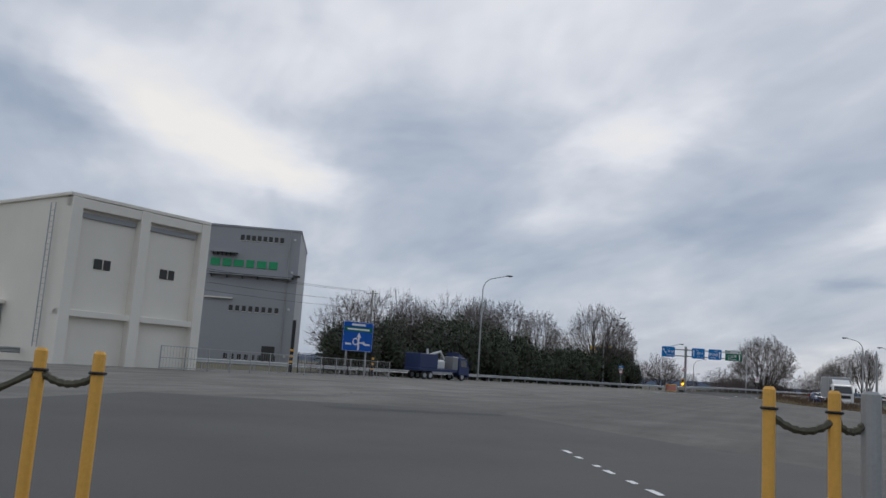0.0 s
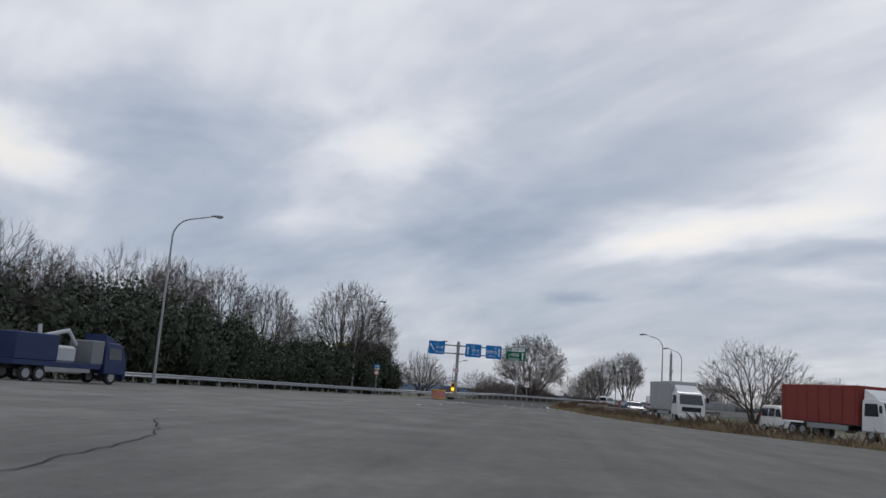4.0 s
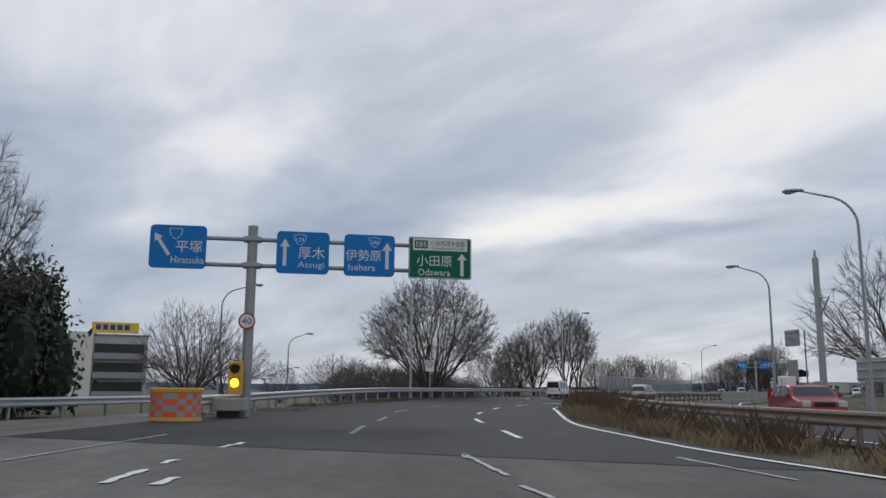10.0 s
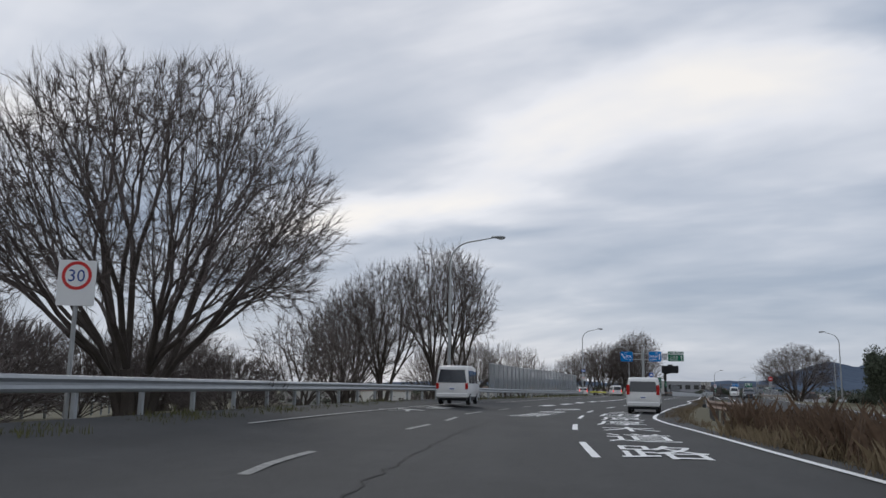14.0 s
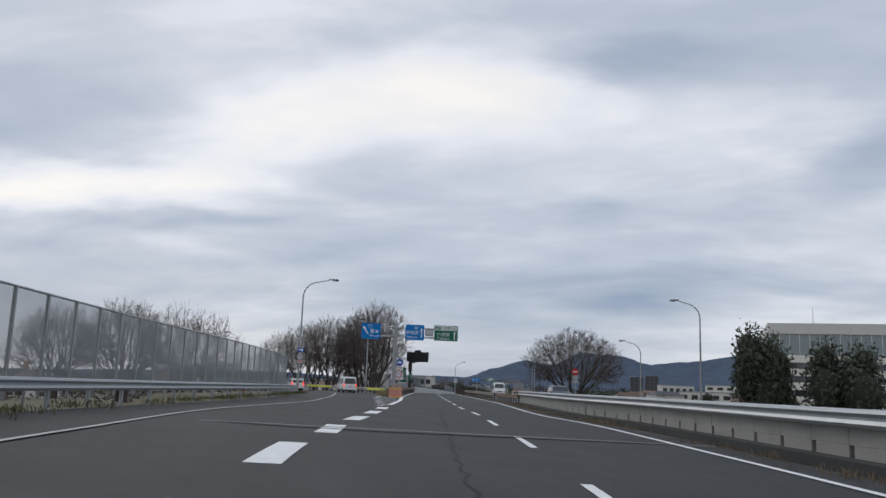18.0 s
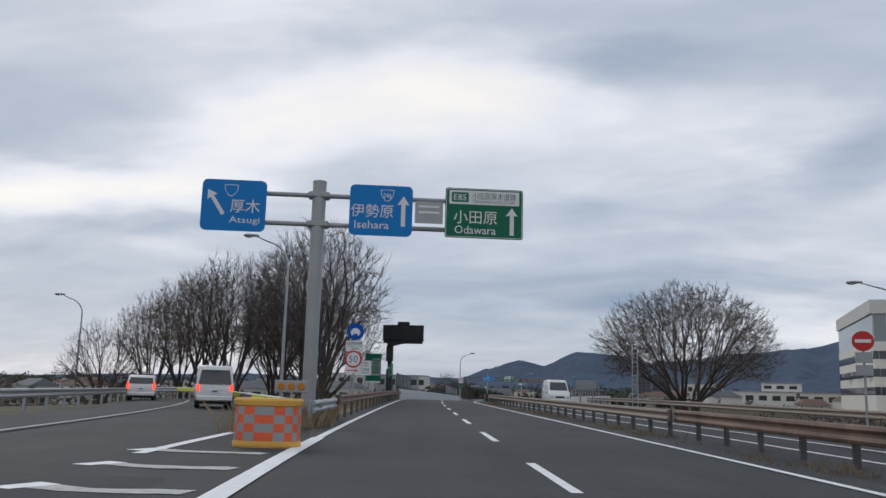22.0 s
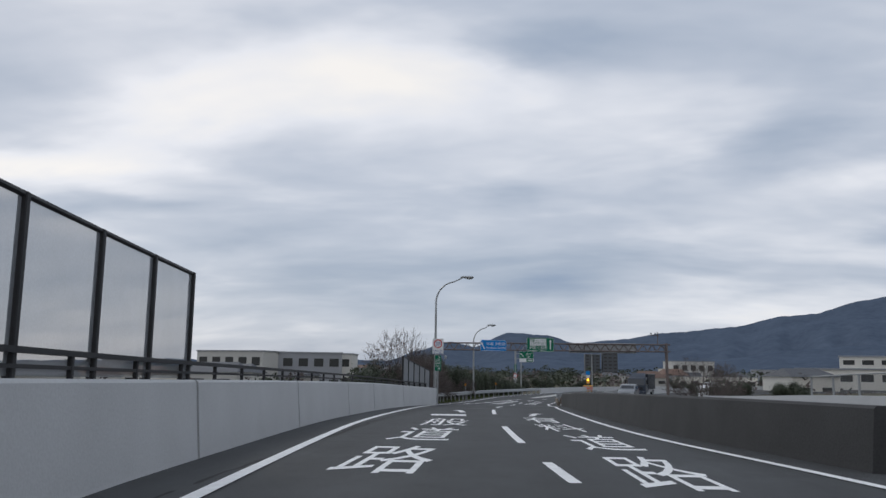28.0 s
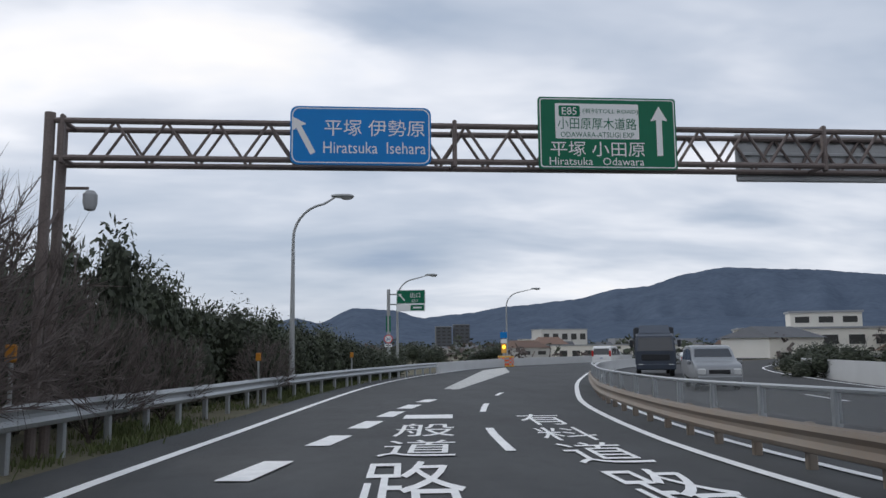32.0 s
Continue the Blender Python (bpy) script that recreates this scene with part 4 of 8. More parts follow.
tagged(part("dry_grass", blades(strip_spots(RIGHT_EDGE, .6, 3.5, 17000, 5, -80, -18, .16), 1, .10, .46, .009, .9), DRYGRASS), "pale dry grass tufts on the island verge", "grass", kind="stuff")
tagged(part("brown_brush", blades(strip_spots(RIGHT_EDGE, 1.4, 3.4, 6000, 26, -78, -34, .2), 22, .25, .8, .006, .8), REDBRUSH), "brown withered weeds standing in the island's grass", "brush", kind="stuff")
tagged(part("brown_brush", blades(strip_spots(RIGHT_EDGE, 1.2, 3.2, 13000, 6, -34, 4, .3), 2, .4, 1.15, .007, .7), REDBRUSH), "brown withered brush on the inside of the bend", "brush", kind="stuff")
tagged(part("tan_grass", blades(strip_spots(RIGHT_EDGE, .5, 2.2, 12000, 16, -48, 2, .22), 12, .2, .55, .008, .8), material("tan_grass_blades", (0.30, 0.225, 0.13), .95, var=.45, scale=.8, fine=5, tint=(.20, .155, .095))), "tan dry grass along the bend's inner edge", "grass", kind="stuff")
tagged(part("median_weeds", blades(strip_spots(RIGHT_EDGE, .5, 1.4, 8000, 7, 4, 170, .2), 3, .05, .24, .010, .8), material("brown_weeds", (0.20, 0.155, 0.10), .95, var=.45, scale=1.0, fine=9)), "short dry weeds along the median", "grass", kind="stuff")
tagged(part("verge_weeds", blades([(x, y, z + .38, s) for x, y, z, s in strip_spots(RAIL_LEFT, .1, 1.5, 7000, 8, -45, 95, .2)], 4, .05, .2, .012, .7), material("green_brown_weeds", (0.10, 0.10, 0.04), .95, var=.4, scale=1)), "low green and brown weeds below the guardrail", "grass", kind="stuff")
tagged(part("fork_grass", blades(strip_spots(MAIN_LEFT, -2.3, -.75, 5000, 9, 110.5, 124, .2), 5, .2, .75, .009, .7) , DRYGRASS), "tall pale straw round the gantry post in the fork", "grass", kind="stuff")
tagged(part("fork_weeds", blades(strip_spots(MAIN_LEFT, -3.6, -.9, 6000, 19, 124, 178, .22), 15, .06, .26, .009, .8), DRYGRASS), "low dry weeds under the brown rail", "grass", kind="stuff")
tagged(part("gore_grass", blades(strip_spots(RAIL_LEFT, -2.2, .6, 4000, 10, -50, -30, .2), 6, .1, .35, .012, .6), DRYGRASS), "dry grass round the sign post", "grass", kind="stuff")
tagged(part("hedge_verge_grass", blades([(x, y, z, s) for x, y, z, s in strip_spots(MAIN_LEFT, -3.4, -1.2, 8000, 11, 250, 300, .2)], 7, .05, .22, .012, .7), material("verge_green_grass", (0.09, 0.11, 0.04), .95, var=.4, scale=1)), "short green verge grass below the guardrail", "grass", kind="stuff")


EARTH = material("pale_dry_earth", (0.27, 0.215, 0.15), .95, var=.4, scale=.7, bump=.5, fine=14, tint=(.33, .27, .19))
fa = resample(shifted([p for p in MAIN_LEFT if 110 < p.y < 184], -1.15), 40)
fb = resample(curve([(-1.2, 110, 0), (-6, 128, 0), (-10.5, 144, -.1), (-15, 163, -.35), (-18.5, 184, -.6)]), 40)
tagged(part("ground_fork", ribbon(fa, fb, -.03), EARTH), "bare tan earth with straw in the fork", "ground", kind="structure")


# ---- writing and signs ----
def text_shape(body, size, width=None):
    """Flat outlines of a line of writing, centred, as vertices and faces."""
    cu = bpy.data.curves.new("writing", "FONT")
    cu.body = body
    cu.resolution_u = 2
    ob = bpy.data.objects.new("writing", cu)
    scene.collection.objects.link(ob)
    dg = bpy.context.evaluated_depsgraph_get()
    dg.update()
    me = bpy.data.meshes.new_from_object(ob.evaluated_get(dg))
    V = [tuple(v.co) for v in me.vertices]
    F = [tuple(f.vertices) for f in me.polygons]
    bpy.data.objects.remove(ob)
    bpy.data.curves.remove(cu)
    bpy.data.meshes.remove(me)
    x0, x1 = min(v[0] for v in V), max(v[0] for v in V)
    y0, y1 = min(v[1] for v in V), max(v[1] for v in V)
    sy = size / (y1 - y0)
    sx = width / (x1 - x0) if width else sy
    return [((v[0] - (x0 + x1) / 2) * sx, (v[1] - (y0 + y1) / 2) * sy, 0) for v in V], F


def upright(shape, u, v, d=0.0):
    """Turns a flat shape to stand in a sign's face, at (u, v) on it."""
    return [(x + u, -d, y + v) for x, y, z in shape[0]], shape[1]


def poly(pts):
    return [(x, y, 0) for x, y in pts], [tuple(range(len(pts)))]


def disc(r, n=32, r0=None):
    o = [(r * math.cos(2 * math.pi * k / n), r * math.sin(2 * math.pi * k / n), 0) for k in range(n)]
    if r0 is None:
        return o, [tuple(range(n))]
    i = [(r0 * math.cos(2 * math.pi * k / n), r0 * math.sin(2 * math.pi * k / n), 0) for k in range(n)]
    return o + i, [(k, (k + 1) % n, n + (k + 1) % n, n + k) for k in range(n)]


def rounded(w, h, r, n=5):
    pts = []
    for cx, cy, a0 in ((w / 2 - r, h / 2 - r, 0), (-w / 2 + r, h / 2 - r, 90), (-w / 2 + r, -h / 2 + r, 180), (w / 2 - r, -h / 2 + r, 270)):
        pts += [(cx + r * math.cos(radians(a0 + 90 * k / n)), cy + r * math.sin(radians(a0 + 90 * k / n))) for k in range(n + 1)]
    return pts


def panel(w, h, r, thick=.05):
    p = rounded(w, h, r)
    n = len(p)
    return [(x, 0, y) for x, y in p] + [(x, thick, y) for x, y in p], [tuple(range(n))] + [tuple(range(2 * n - 1, n - 1, -1))] + [(k, n + k, n + (k + 1) % n, (k + 1) % n) for k in range(n)]


def arrow(length, turn=0.0, w=.12):
    L = length
    pts = [(-w / 2, -L / 2), (w / 2, -L / 2), (w / 2, L / 2 - .28 * L), (w * 1.45, L / 2 - .30 * L), (0, L / 2), (-w * 1.45, L / 2 - .30 * L), (-w / 2, L / 2 - .28 * L)]
    c, s = math.cos(radians(turn)), math.sin(radians(turn))
    return poly([(x * c - y * s, x * s + y * c) for x, y in pts])


def board(parent, x, z, w, h, mat, items, r=.08, y=0.0, name="sign_board", label="", border=True):
    """A sign board in a gantry's own frame: x along it, face towards -y."""
    b = part(name, ([(p[0] + x, p[1] + y, p[2] + z) for p in panel(w, h, r)[0]], panel(w, h, r)[1]), mat, parent, label)
    if border:
        o, i = rounded(w - .05, h - .05, r), rounded(w - .085, h - .085, r * .9)
        n = len(o)
        part("border", ([(px + x, y - .004, pz + z) for px, pz in o] + [(px + x, y - .004, pz + z) for px, pz in i], [(k, (k + 1) % n, n + (k + 1) % n, n + k) for k in range(n)]), SIGN_WHITE, b)
    for nm, shape, u, v, m, *dd in items:
        part(nm, ([(px + x, py + y, pz + z) for px, py, pz in upright(shape, u, v, .007 + (dd[0] if dd else 0))[0]], shape[1]), m, b)
    return b


def shield(s):
    return poly([(-.5 * s, .4 * s), (0, .46 * s), (.5 * s, .4 * s), (.46 * s, 0), (.22 * s, -.34 * s), (0, -.46 * s), (-.22 * s, -.34 * s), (-.46 * s, 0)])


W = SIGN_WHITE


def mast(ob, x, r, z0, z1, mat=POLE):
    part("post", ([(p[0] + x, p[1] + .3, p[2]) for p in tube([(0, 0, z0), (0, 0, z1)], r, 16)[0]], tube([(0, 0, z0), (0, 0, z1)], r, 16)[1]), mat, ob, smooth=False)
    part("cap", ([(p[0] + x, p[1] + .3, p[2] + z1) for p in lathe([(r * 1.05, 0), (r * 1.0, .05), (r * .4, .09)], 16)[0]], lathe([(r * 1.05, 0), (r * 1.0, .05), (r * .4, .09)], 16)[1]), mat, ob)


def arm(ob, x0, x1, z, r=.085):
    part("arm", tube([(x0, .3, z), (x1, .3, z)], r, 12), POLE, ob)


def collar(ob, x, z):
    part("collar", box(x, .3, z, .75, .46, .22, .05), POLE, ob)


# first gantry: one post, four boards
yaw1 = math.degrees(math.atan2(-41.0 + 51.5, 55.6 - 48.2))
g = thing("sign_gantry", "grey T-shaped sign gantry with three blue boards and a green one", "sign gantry", pose(48.2, -51.5, 0, 0, 0, yaw1), "overhead sign gantries")
mast(g, 3.92, .2, -.2, 7.58)
for z in (7.08, 6.02):
    arm(g, .3, 12.7, z)
    collar(g, 3.92, z)
zc = 6.56
board(g, 1.08, zc + .08, 2.15, 1.72, SIGN_BLUE, [("arrow", arrow(1.05, 33, .13), -.62, .1, W), ("writing", text_shape("平塚", .48), .42, .02, W), ("writing", text_shape("Hiratsuka", .27, 1.25), .38, -.52, W), ("shield", shield(.5), -.1, .52, W), ("shield_face", shield(.455), -.1, .52, SIGN_BLUE, .003)], r=.18, border=False)
board(g, 5.93, zc + .01, 2.1, 1.72, SIGN_BLUE, [("arrow", arrow(1.1, 0, .14), -.72, 0, W), ("writing", text_shape("厚木", .5), .35, .0, W), ("writing", text_shape("Atsugi", .3, 1.05), .33, -.52, W), ("shield", shield(.5), -.12, .52, W), ("shield_face", shield(.455), -.12, .52, SIGN_BLUE, .003), ("writing", text_shape("129", .17, .3), -.12, .52, W, .006)], r=.18, border=False)
board(g, 8.62, zc - .01, 2.07, 1.72, SIGN_BLUE, [("arrow", arrow(1.1, 0, .14), .72, 0, W), ("writing", text_shape("伊勢原", .46), -.25, .0, W), ("writing", text_shape("Isehara", .26, 1.1), -.3, -.5, W), ("shield", shield(.46), .2, .55, W), ("shield_face", shield(.415), .2, .55, SIGN_BLUE, .003), ("writing", text_shape("246", .17, .3), .2, .55, W, .006)], r=.18, border=False)
board(g, 11.56, zc - .02, 2.64, 1.72, SIGN_GREEN, [("plate", poly(rounded(2.3, .5, .03)), 0, .56, W), ("plate_green", poly(rounded(.56, .34, .04)), -.8, .56, SIGN_GREEN, .003), ("writing", text_shape("E85", .22), -.8, .56, W, .006), ("writing", text_shape("小田原厚木道路", .24, 1.45), .32, .62, SIGN_GREEN, .004), ("writing", text_shape("ODAWARA-ATSUGI EXP", .1, 1.4), .32, .41, SIGN_GREEN, .004),
                                          ("writing", text_shape("小田原", .46), -.25, -.12, W), ("writing", text_shape("Odawara", .28, 1.35), -.25, -.6, W), ("arrow", arrow(.95, 0, .14), .92, -.25, W)])


def round_sign(ob, x, z, r, rim, face, body, colr, y=0.0, extra=()):
    s = part("sign_disc", ([(p[0] + x, p[2] * -1 + y, p[1] + z) for p in lathe([(r, -.02), (r, .02)], 32)[0]], lathe([(r, -.02), (r, .02)], 32)[1]), rim, ob)
    items = [("face", disc(r * .99, 32), rim, 0), ("inner_face", disc(r * .8, 32), face, .003)]
    for nm, sh, m, d in items:
        part(nm, ([(p[0] + x, p[1] + y, p[2] + z) for p in upright(sh, 0, 0, .024 + d)[0]], sh[1]), m, s)
    if body:
        t = text_shape(body, r * .8)
        part("writing", ([(p[0] + x, p[1] + y, p[2] + z) for p in upright(t, 0, 0, .032)[0]], t[1]), colr, s)
    return s


GREYSIGN = material("faded_sign_face", (.42, .43, .45), .6, var=.15, scale=4)
NUM = material("sign_numeral_blue", (0.02, 0.06, 0.25), .5, var=.05)
round_sign(g, 3.85, 3.77, .33, SIGN_RED, SIGN_WHITE, "40", NUM, .05)

# second gantry
yaw2 = math.degrees(math.atan2(120.4 - 117.6, 3.64 + 6.81))
g = thing("sign_gantry", "grey T-shaped sign gantry with two blue boards and a green one", "sign gantry", pose(-6.81, 117.64, 0, 0, 0, yaw2), "overhead sign gantries")
mast(g, 3.87, .23, -.2, 8.0)
for z in (7.55, 6.55):
    arm(g, .3, 10.6, z, .08)
    collar(g, 3.87, z)
zc = 7.07
board(g, 1.09, zc - .03, 2.12, 1.73, SIGN_BLUE, [("arrow", arrow(1.0, 33, .13), -.6, .1, W), ("writing", text_shape("厚木", .46), .38, -.02, W), ("writing", text_shape("Atsugi", .27, 1.0), .38, -.52, W), ("shield", shield(.46), -.1, .5, W), ("shield_face", shield(.415), -.1, .5, SIGN_BLUE, .003)], r=.18, border=False)
board(g, 5.98, zc, 2.12, 1.73, SIGN_BLUE, [("arrow", arrow(1.05, 0, .14), .75, 0, W), ("writing", text_shape("伊勢原", .45), -.3, -.02, W), ("writing", text_shape("Isehara", .26, 1.15), -.3, -.5, W), ("shield", shield(.46), .2, .52, W), ("shield_face", shield(.415), .2, .52, SIGN_BLUE, .003), ("writing", text_shape("246", .17, .3), .2, .52, W, .006)], r=.18, border=False)
board(g, 7.6, zc, .95, .75, SIGN_BACK, [("bar", poly(rounded(.7, .07, .01)), 0, .2, W), ("bar", poly(rounded(.7, .07, .01)), 0, 0, W)], r=.02, border=False, label="small faded brown panel")
board(g, 9.48, zc + .04, 2.66, 1.72, SIGN_GREEN, [("plate", poly(rounded(2.4, .48, .03)), 0, .54, W), ("plate_green", poly(rounded(.58, .34, .04)), -.83, .54, SIGN_GREEN, .003), ("writing", text_shape("E85", .22), -.83, .54, W, .006), ("writing", text_shape("小田原厚木道路", .24, 1.5), .33, .6, SIGN_GREEN, .004), ("writing", text_shape("ODAWARA ATSUGI EXP", .1, 1.45), .33, .4, SIGN_GREEN, .004),
                                          ("writing", text_shape("小田原", .46), -.3, -.14, W), ("writing", text_shape("Odawara", .28, 1.4), -.3, -.58, W), ("arrow", arrow(.95, 0, .14), .95, -.25, W)])

# truss gantry over the last bend
g = thing("truss_gantry", "weathered steel truss gantry with blue and green boards over the road", "sign gantry", pose(-20.2, 260.2, -1.6, 0, 0, 0), "overhead sign gantries")
TRUSS = material("weathered_truss_steel", (0.16, 0.13, 0.12), .6, .3, var=.3, scale=2)
zt, zb = 5.2, 4.6
for z in (zt, zb):
    for yy in (0, .55):
        part("chord", tube([(-.2, yy, z), (19.9, yy, z)], .05, 8), TRUSS, g)
for yy in (0, .55):
    for i in range(24):
        x = .4 + i * .8
        part("diagonal", tube([(x, yy, zb), (x + .4, yy, zt)], .026, 6), TRUSS, g)
        part("diagonal", tube([(x + .4, yy, zt), (x + .8, yy, zb)], .026, 6), TRUSS, g)
for x in (0, 6.22, 12.6, 19.6):
    part("strut", tube([(x, 0, zb), (x, .55, zb)], .035, 6), TRUSS, g)
    part("strut", tube([(x, 0, zt), (x, .55, zt)], .035, 6), TRUSS, g)
    part("joint", box(x, 0, (zt + zb) / 2, .07, .12, zt - zb + .2, .02), TRUSS, g)
for x, lean in ((-.2, -.25), (19.6, .3)):
    for yy in (0, .55):
        part("leg", tube([(x + lean * .3, yy, -.8), (x, yy, zb), (x, yy, zt + .12)], .085, 10), TRUSS, g)
    for z in (1.0, 2.2, 3.4):
        part("brace", tube([(x, 0, z), (x, .55, z + .5)], .025, 6), TRUSS, g)
board(g, 4.69, 4.99, 2.27, .96, SIGN_BLUE, [("arrow", arrow(.68, 28, .09), -.93, 0, W), ("writing", text_shape("平塚 伊勢原", .27, 1.62), .22, .13, W), ("writing", text_shape("Hiratsuka  Isehara", .19, 1.65), .22, -.2, W)], r=.12, y=-.1)
board(g, 8.78, 5.09, 2.35, 1.22, SIGN_GREEN, [("plate", poly(rounded(1.42, .6, .02)), -.18, .2, W), ("plate_green", poly(rounded(.36, .19, .03)), -.65, .37, SIGN_GREEN, .003), ("writing", text_shape("E85", .13), -.65, .37, W, .006), ("writing", text_shape("(有料TOLL ROAD)", .1, .95), .05, .37, SIGN_GREEN, .004), ("writing", text_shape("小田原厚木道路", .2, 1.34), -.18, .16, SIGN_GREEN, .004), ("writing", text_shape("ODAWARA-ATSUGI EXP", .09, 1.25), -.18, -.03, SIGN_GREEN, .004),
                                         ("writing", text_shape("平塚 小田原", .25, 1.6), -.18, -.27, W), ("writing", text_shape("Hiratsuka   Odawara", .13, 1.6), -.2, -.48, W), ("arrow", arrow(.85, 0, .1), .88, .05, W)], r=.05, y=-.1)
bk = part("sign_back", box(14.2, .62, 4.87, 5.8, .06, .86, .02), SIGN_BACK, g, "grey ribbed back of a sign for the other direction")
for z in (4.65, 4.93, 5.2):
    part("rib", box(14.2, .57, z, 5.7, .05, .06, .01), SIGN_BACK, bk)
cm = part("camera_mast", tube([(18.9, .3, zt), (18.9, .3, zt + 1.1)], .04, 8), TRUSS, g)
part("crossbar", tube([(18.3, .3, zt + .8), (19.0, .3, zt + .8)], .03, 6), TRUSS, cm)
for x in (18.35, 18.7):
    part("camera", box(x, .25, zt + .95, .12, .3, .14, .02), SIGN_BACK, cm)
dm = part("camera_arm", tube([(.1, -.05, 4.1), (.45, -.05, 4.1)], .025, 6), TRUSS, g)
part("dome_camera", ([(p[0] + .48, p[1] - .05, p[2] + 3.86) for p in lathe([(.02, -.12), (.08, -.1), (.11, 0), (.11, .14), (.06, .2)], 14)[0]], lathe([(.02, -.12), (.08, -.1), (.11, 0), (.11, .14), (.06, .2)], 14)[1]), SIGN_BACK, dm, smooth=True)

# message sign on its dark post
g = thing("message_sign", "black electronic message sign, dark, on a single dark post", "message sign", pose(-12.5, 166.3, .46, 0, 0, 5.4))
part("cabinet", box(1.13, .25, 5.69, 3.72, .66, 1.42, .05), BLACK, g)
part("lower_housing", box(1.13, .25, 4.86, 3.58, .6, .27, .05), BLACK, g)
for z in (4.99, 5.08, 6.36):
    part("ledge", box(1.13, .25, z, 3.76, .74, .05, .012), BLACK, g)
part("screen", box(1.16, -.09, 5.77, 3.1, .04, .95, .015), material("message_screen", (.008, .008, .01), .35, var=.1), g)
part("top_box", box(1.14, .25, 6.55, 1.08, .45, .32, .04), BLACK, g)
for x in (2.72, 2.84):
    part("aerial", tube([(x, .2, 6.38), (x, .2, 6.52)], .018, 6), BLACK, g)
part("neck", loft([[(-.27, -.06, 4.5), (.36, -.06, 4.5), (.36, .5, 4.5), (-.27, .5, 4.5)], [(-.3, -.08, 4.6), (1.0, -.08, 4.68), (1.0, .52, 4.68), (-.15, .52, 4.6)], [(-.3, -.08, 4.74), (1.6, -.08, 4.74), (1.6, .52, 4.74), (-.3, .52, 4.74)]], True, True), DARKPOLE, g)
part("control_box", box(-.1, .5, 3.8, .6, .5, 1.46, .035), material("brown_black_box", (.03, .024, .022), .6, var=.2), g)
part("post", box(-.1, .62, 1.8, .34, .36, 5.4, .03), DARKPOLE, g)
part("cable_box", box(-.1, .62, 1.05, .54, .42, 2.6, .02), material("grey_black_cabinet", (.045, .045, .048), .55, .2, var=.2), g, "narrow dark cabinet clamped to the post")
board(g, .05, 2.24, .46, 1.3, SIGN_GREEN, [("writing", text_shape(c, .155), .11, .52 - i * .23, W) for i, c in enumerate("伊勢原方面")] + [("writing", text_shape(c, .155 if len(c) == 1 and c != "m" else .085), -.11, .30 - i * .205, W) for i, c in enumerate(("出", "口", "200", "m", "先"))], r=.02, y=.2, border=False, name="exit_plate", label="green plate with white upright writing")

# speed and cars-only signs in the fork
g = thing("road_sign", "blue cars-only disc over a red-rimmed 50 disc on one pole", "road sign", pose(-7.1, 137.0, 0, 0, 0, 8), "road signs")
part("pole", tube([(0, .08, -.4), (0, .08, 4.7)], .05, 10), POLE, g)
bd = round_sign(g, .02, 4.2, .47, SIGN_DEEP, SIGN_DEEP, "", W)
part("car_symbol", upright(join(poly([(-.26, -.12), (.26, -.12), (.28, .02), (.2, .06), (.13, .18), (-.13, .18), (-.2, .06), (-.28, .02)]), ([(x - .17, y - .16, 0) for x, y, z in disc(.06, 10)[0]], disc(.06, 10)[1]), ([(x + .17, y - .16, 0) for x, y, z in disc(.06, 10)[0]], disc(.06, 10)[1])), .02, 4.2, .033), W, bd)
board(g, 0, 3.54, .98, .28, W, [("writing", text_shape("自動車専用道路", .14, .86), 0, 0, BLACK)], r=.02, y=-.02, border=False, name="plate")
board(g, 0, 3.24, .98, .26, W, [("writing", text_shape("（電車）", .13, .5), 0, 0, BLACK)], r=.02, y=-.02, border=False, name="plate")
round_sign(g, -.03, 2.68, .47, SIGN_RED, W, "50", NUM)
board(g, -.05, 2.06, .9, .28, W, [("arrow", arrow(.7, -90, .05), 0, 0, SIGN_RED)], r=.02, y=-.02, border=False, name="plate")

g = thing("toll_road_sign", "white toll road board with green writing on two posts", "road sign", pose(-10.86, 150.4, 0, 0, 0, 8), "road signs")
for x in (-.45, .58):
    part("post", tube([(x, .1, -.6), (x, .1, 3.05)], .065, 10), POLE, g)
board(g, .1, 2.52, 1.84, 1.04, W, [("plate_green", poly(rounded(.46, .26, .04)), -.55, .3, SIGN_GREEN), ("writing", text_shape("E85", .16), -.55, .3, W, .004), ("writing", text_shape("有料道路", .17, .7), .35, .34, SIGN_GREEN), ("writing", text_shape("TOLL ROAD", .09, .65), .35, .16, SIGN_GREEN), ("writing", text_shape("小田原厚木道路", .22, 1.6), 0, -.1, SIGN_GREEN), ("writing", text_shape("ODAWARA-ATSUGI EXP", .12, 1.6), 0, -.34, SIGN_GREEN)], r=.05, border=False)
g = thing("notice_board", "tall green toll board with rows of white figures", "road sign", pose(-12.76, 161.6, -.14, 0, 0, 8), "road signs")
for x in (-.35, .35):
    part("post", tube([(x, .1, -.8), (x, .1, 4.1)], .05, 8), POLE, g)
board(g, 0, 2.9, 1.35, 2.5, SIGN_GREEN, [("writing", text_shape(c, .17, .3 if len(c) == 3 else .34), x, .74 - i * .245, W) for i, c in enumerate(("370", "580", "1000", "370", "320")) for x in (.06, .45)] + [("bar", poly(rounded(.22, .12, .01)), -.45, .74 - i * .245, NUM) for i in range(5)] + [("strip", poly(rounded(1.33, .2, .01)), 0, -.52, SIGN_BACK), ("strip", poly(rounded(1.33, .16, .01)), 0, -1.16, W)], r=.03, border=False)

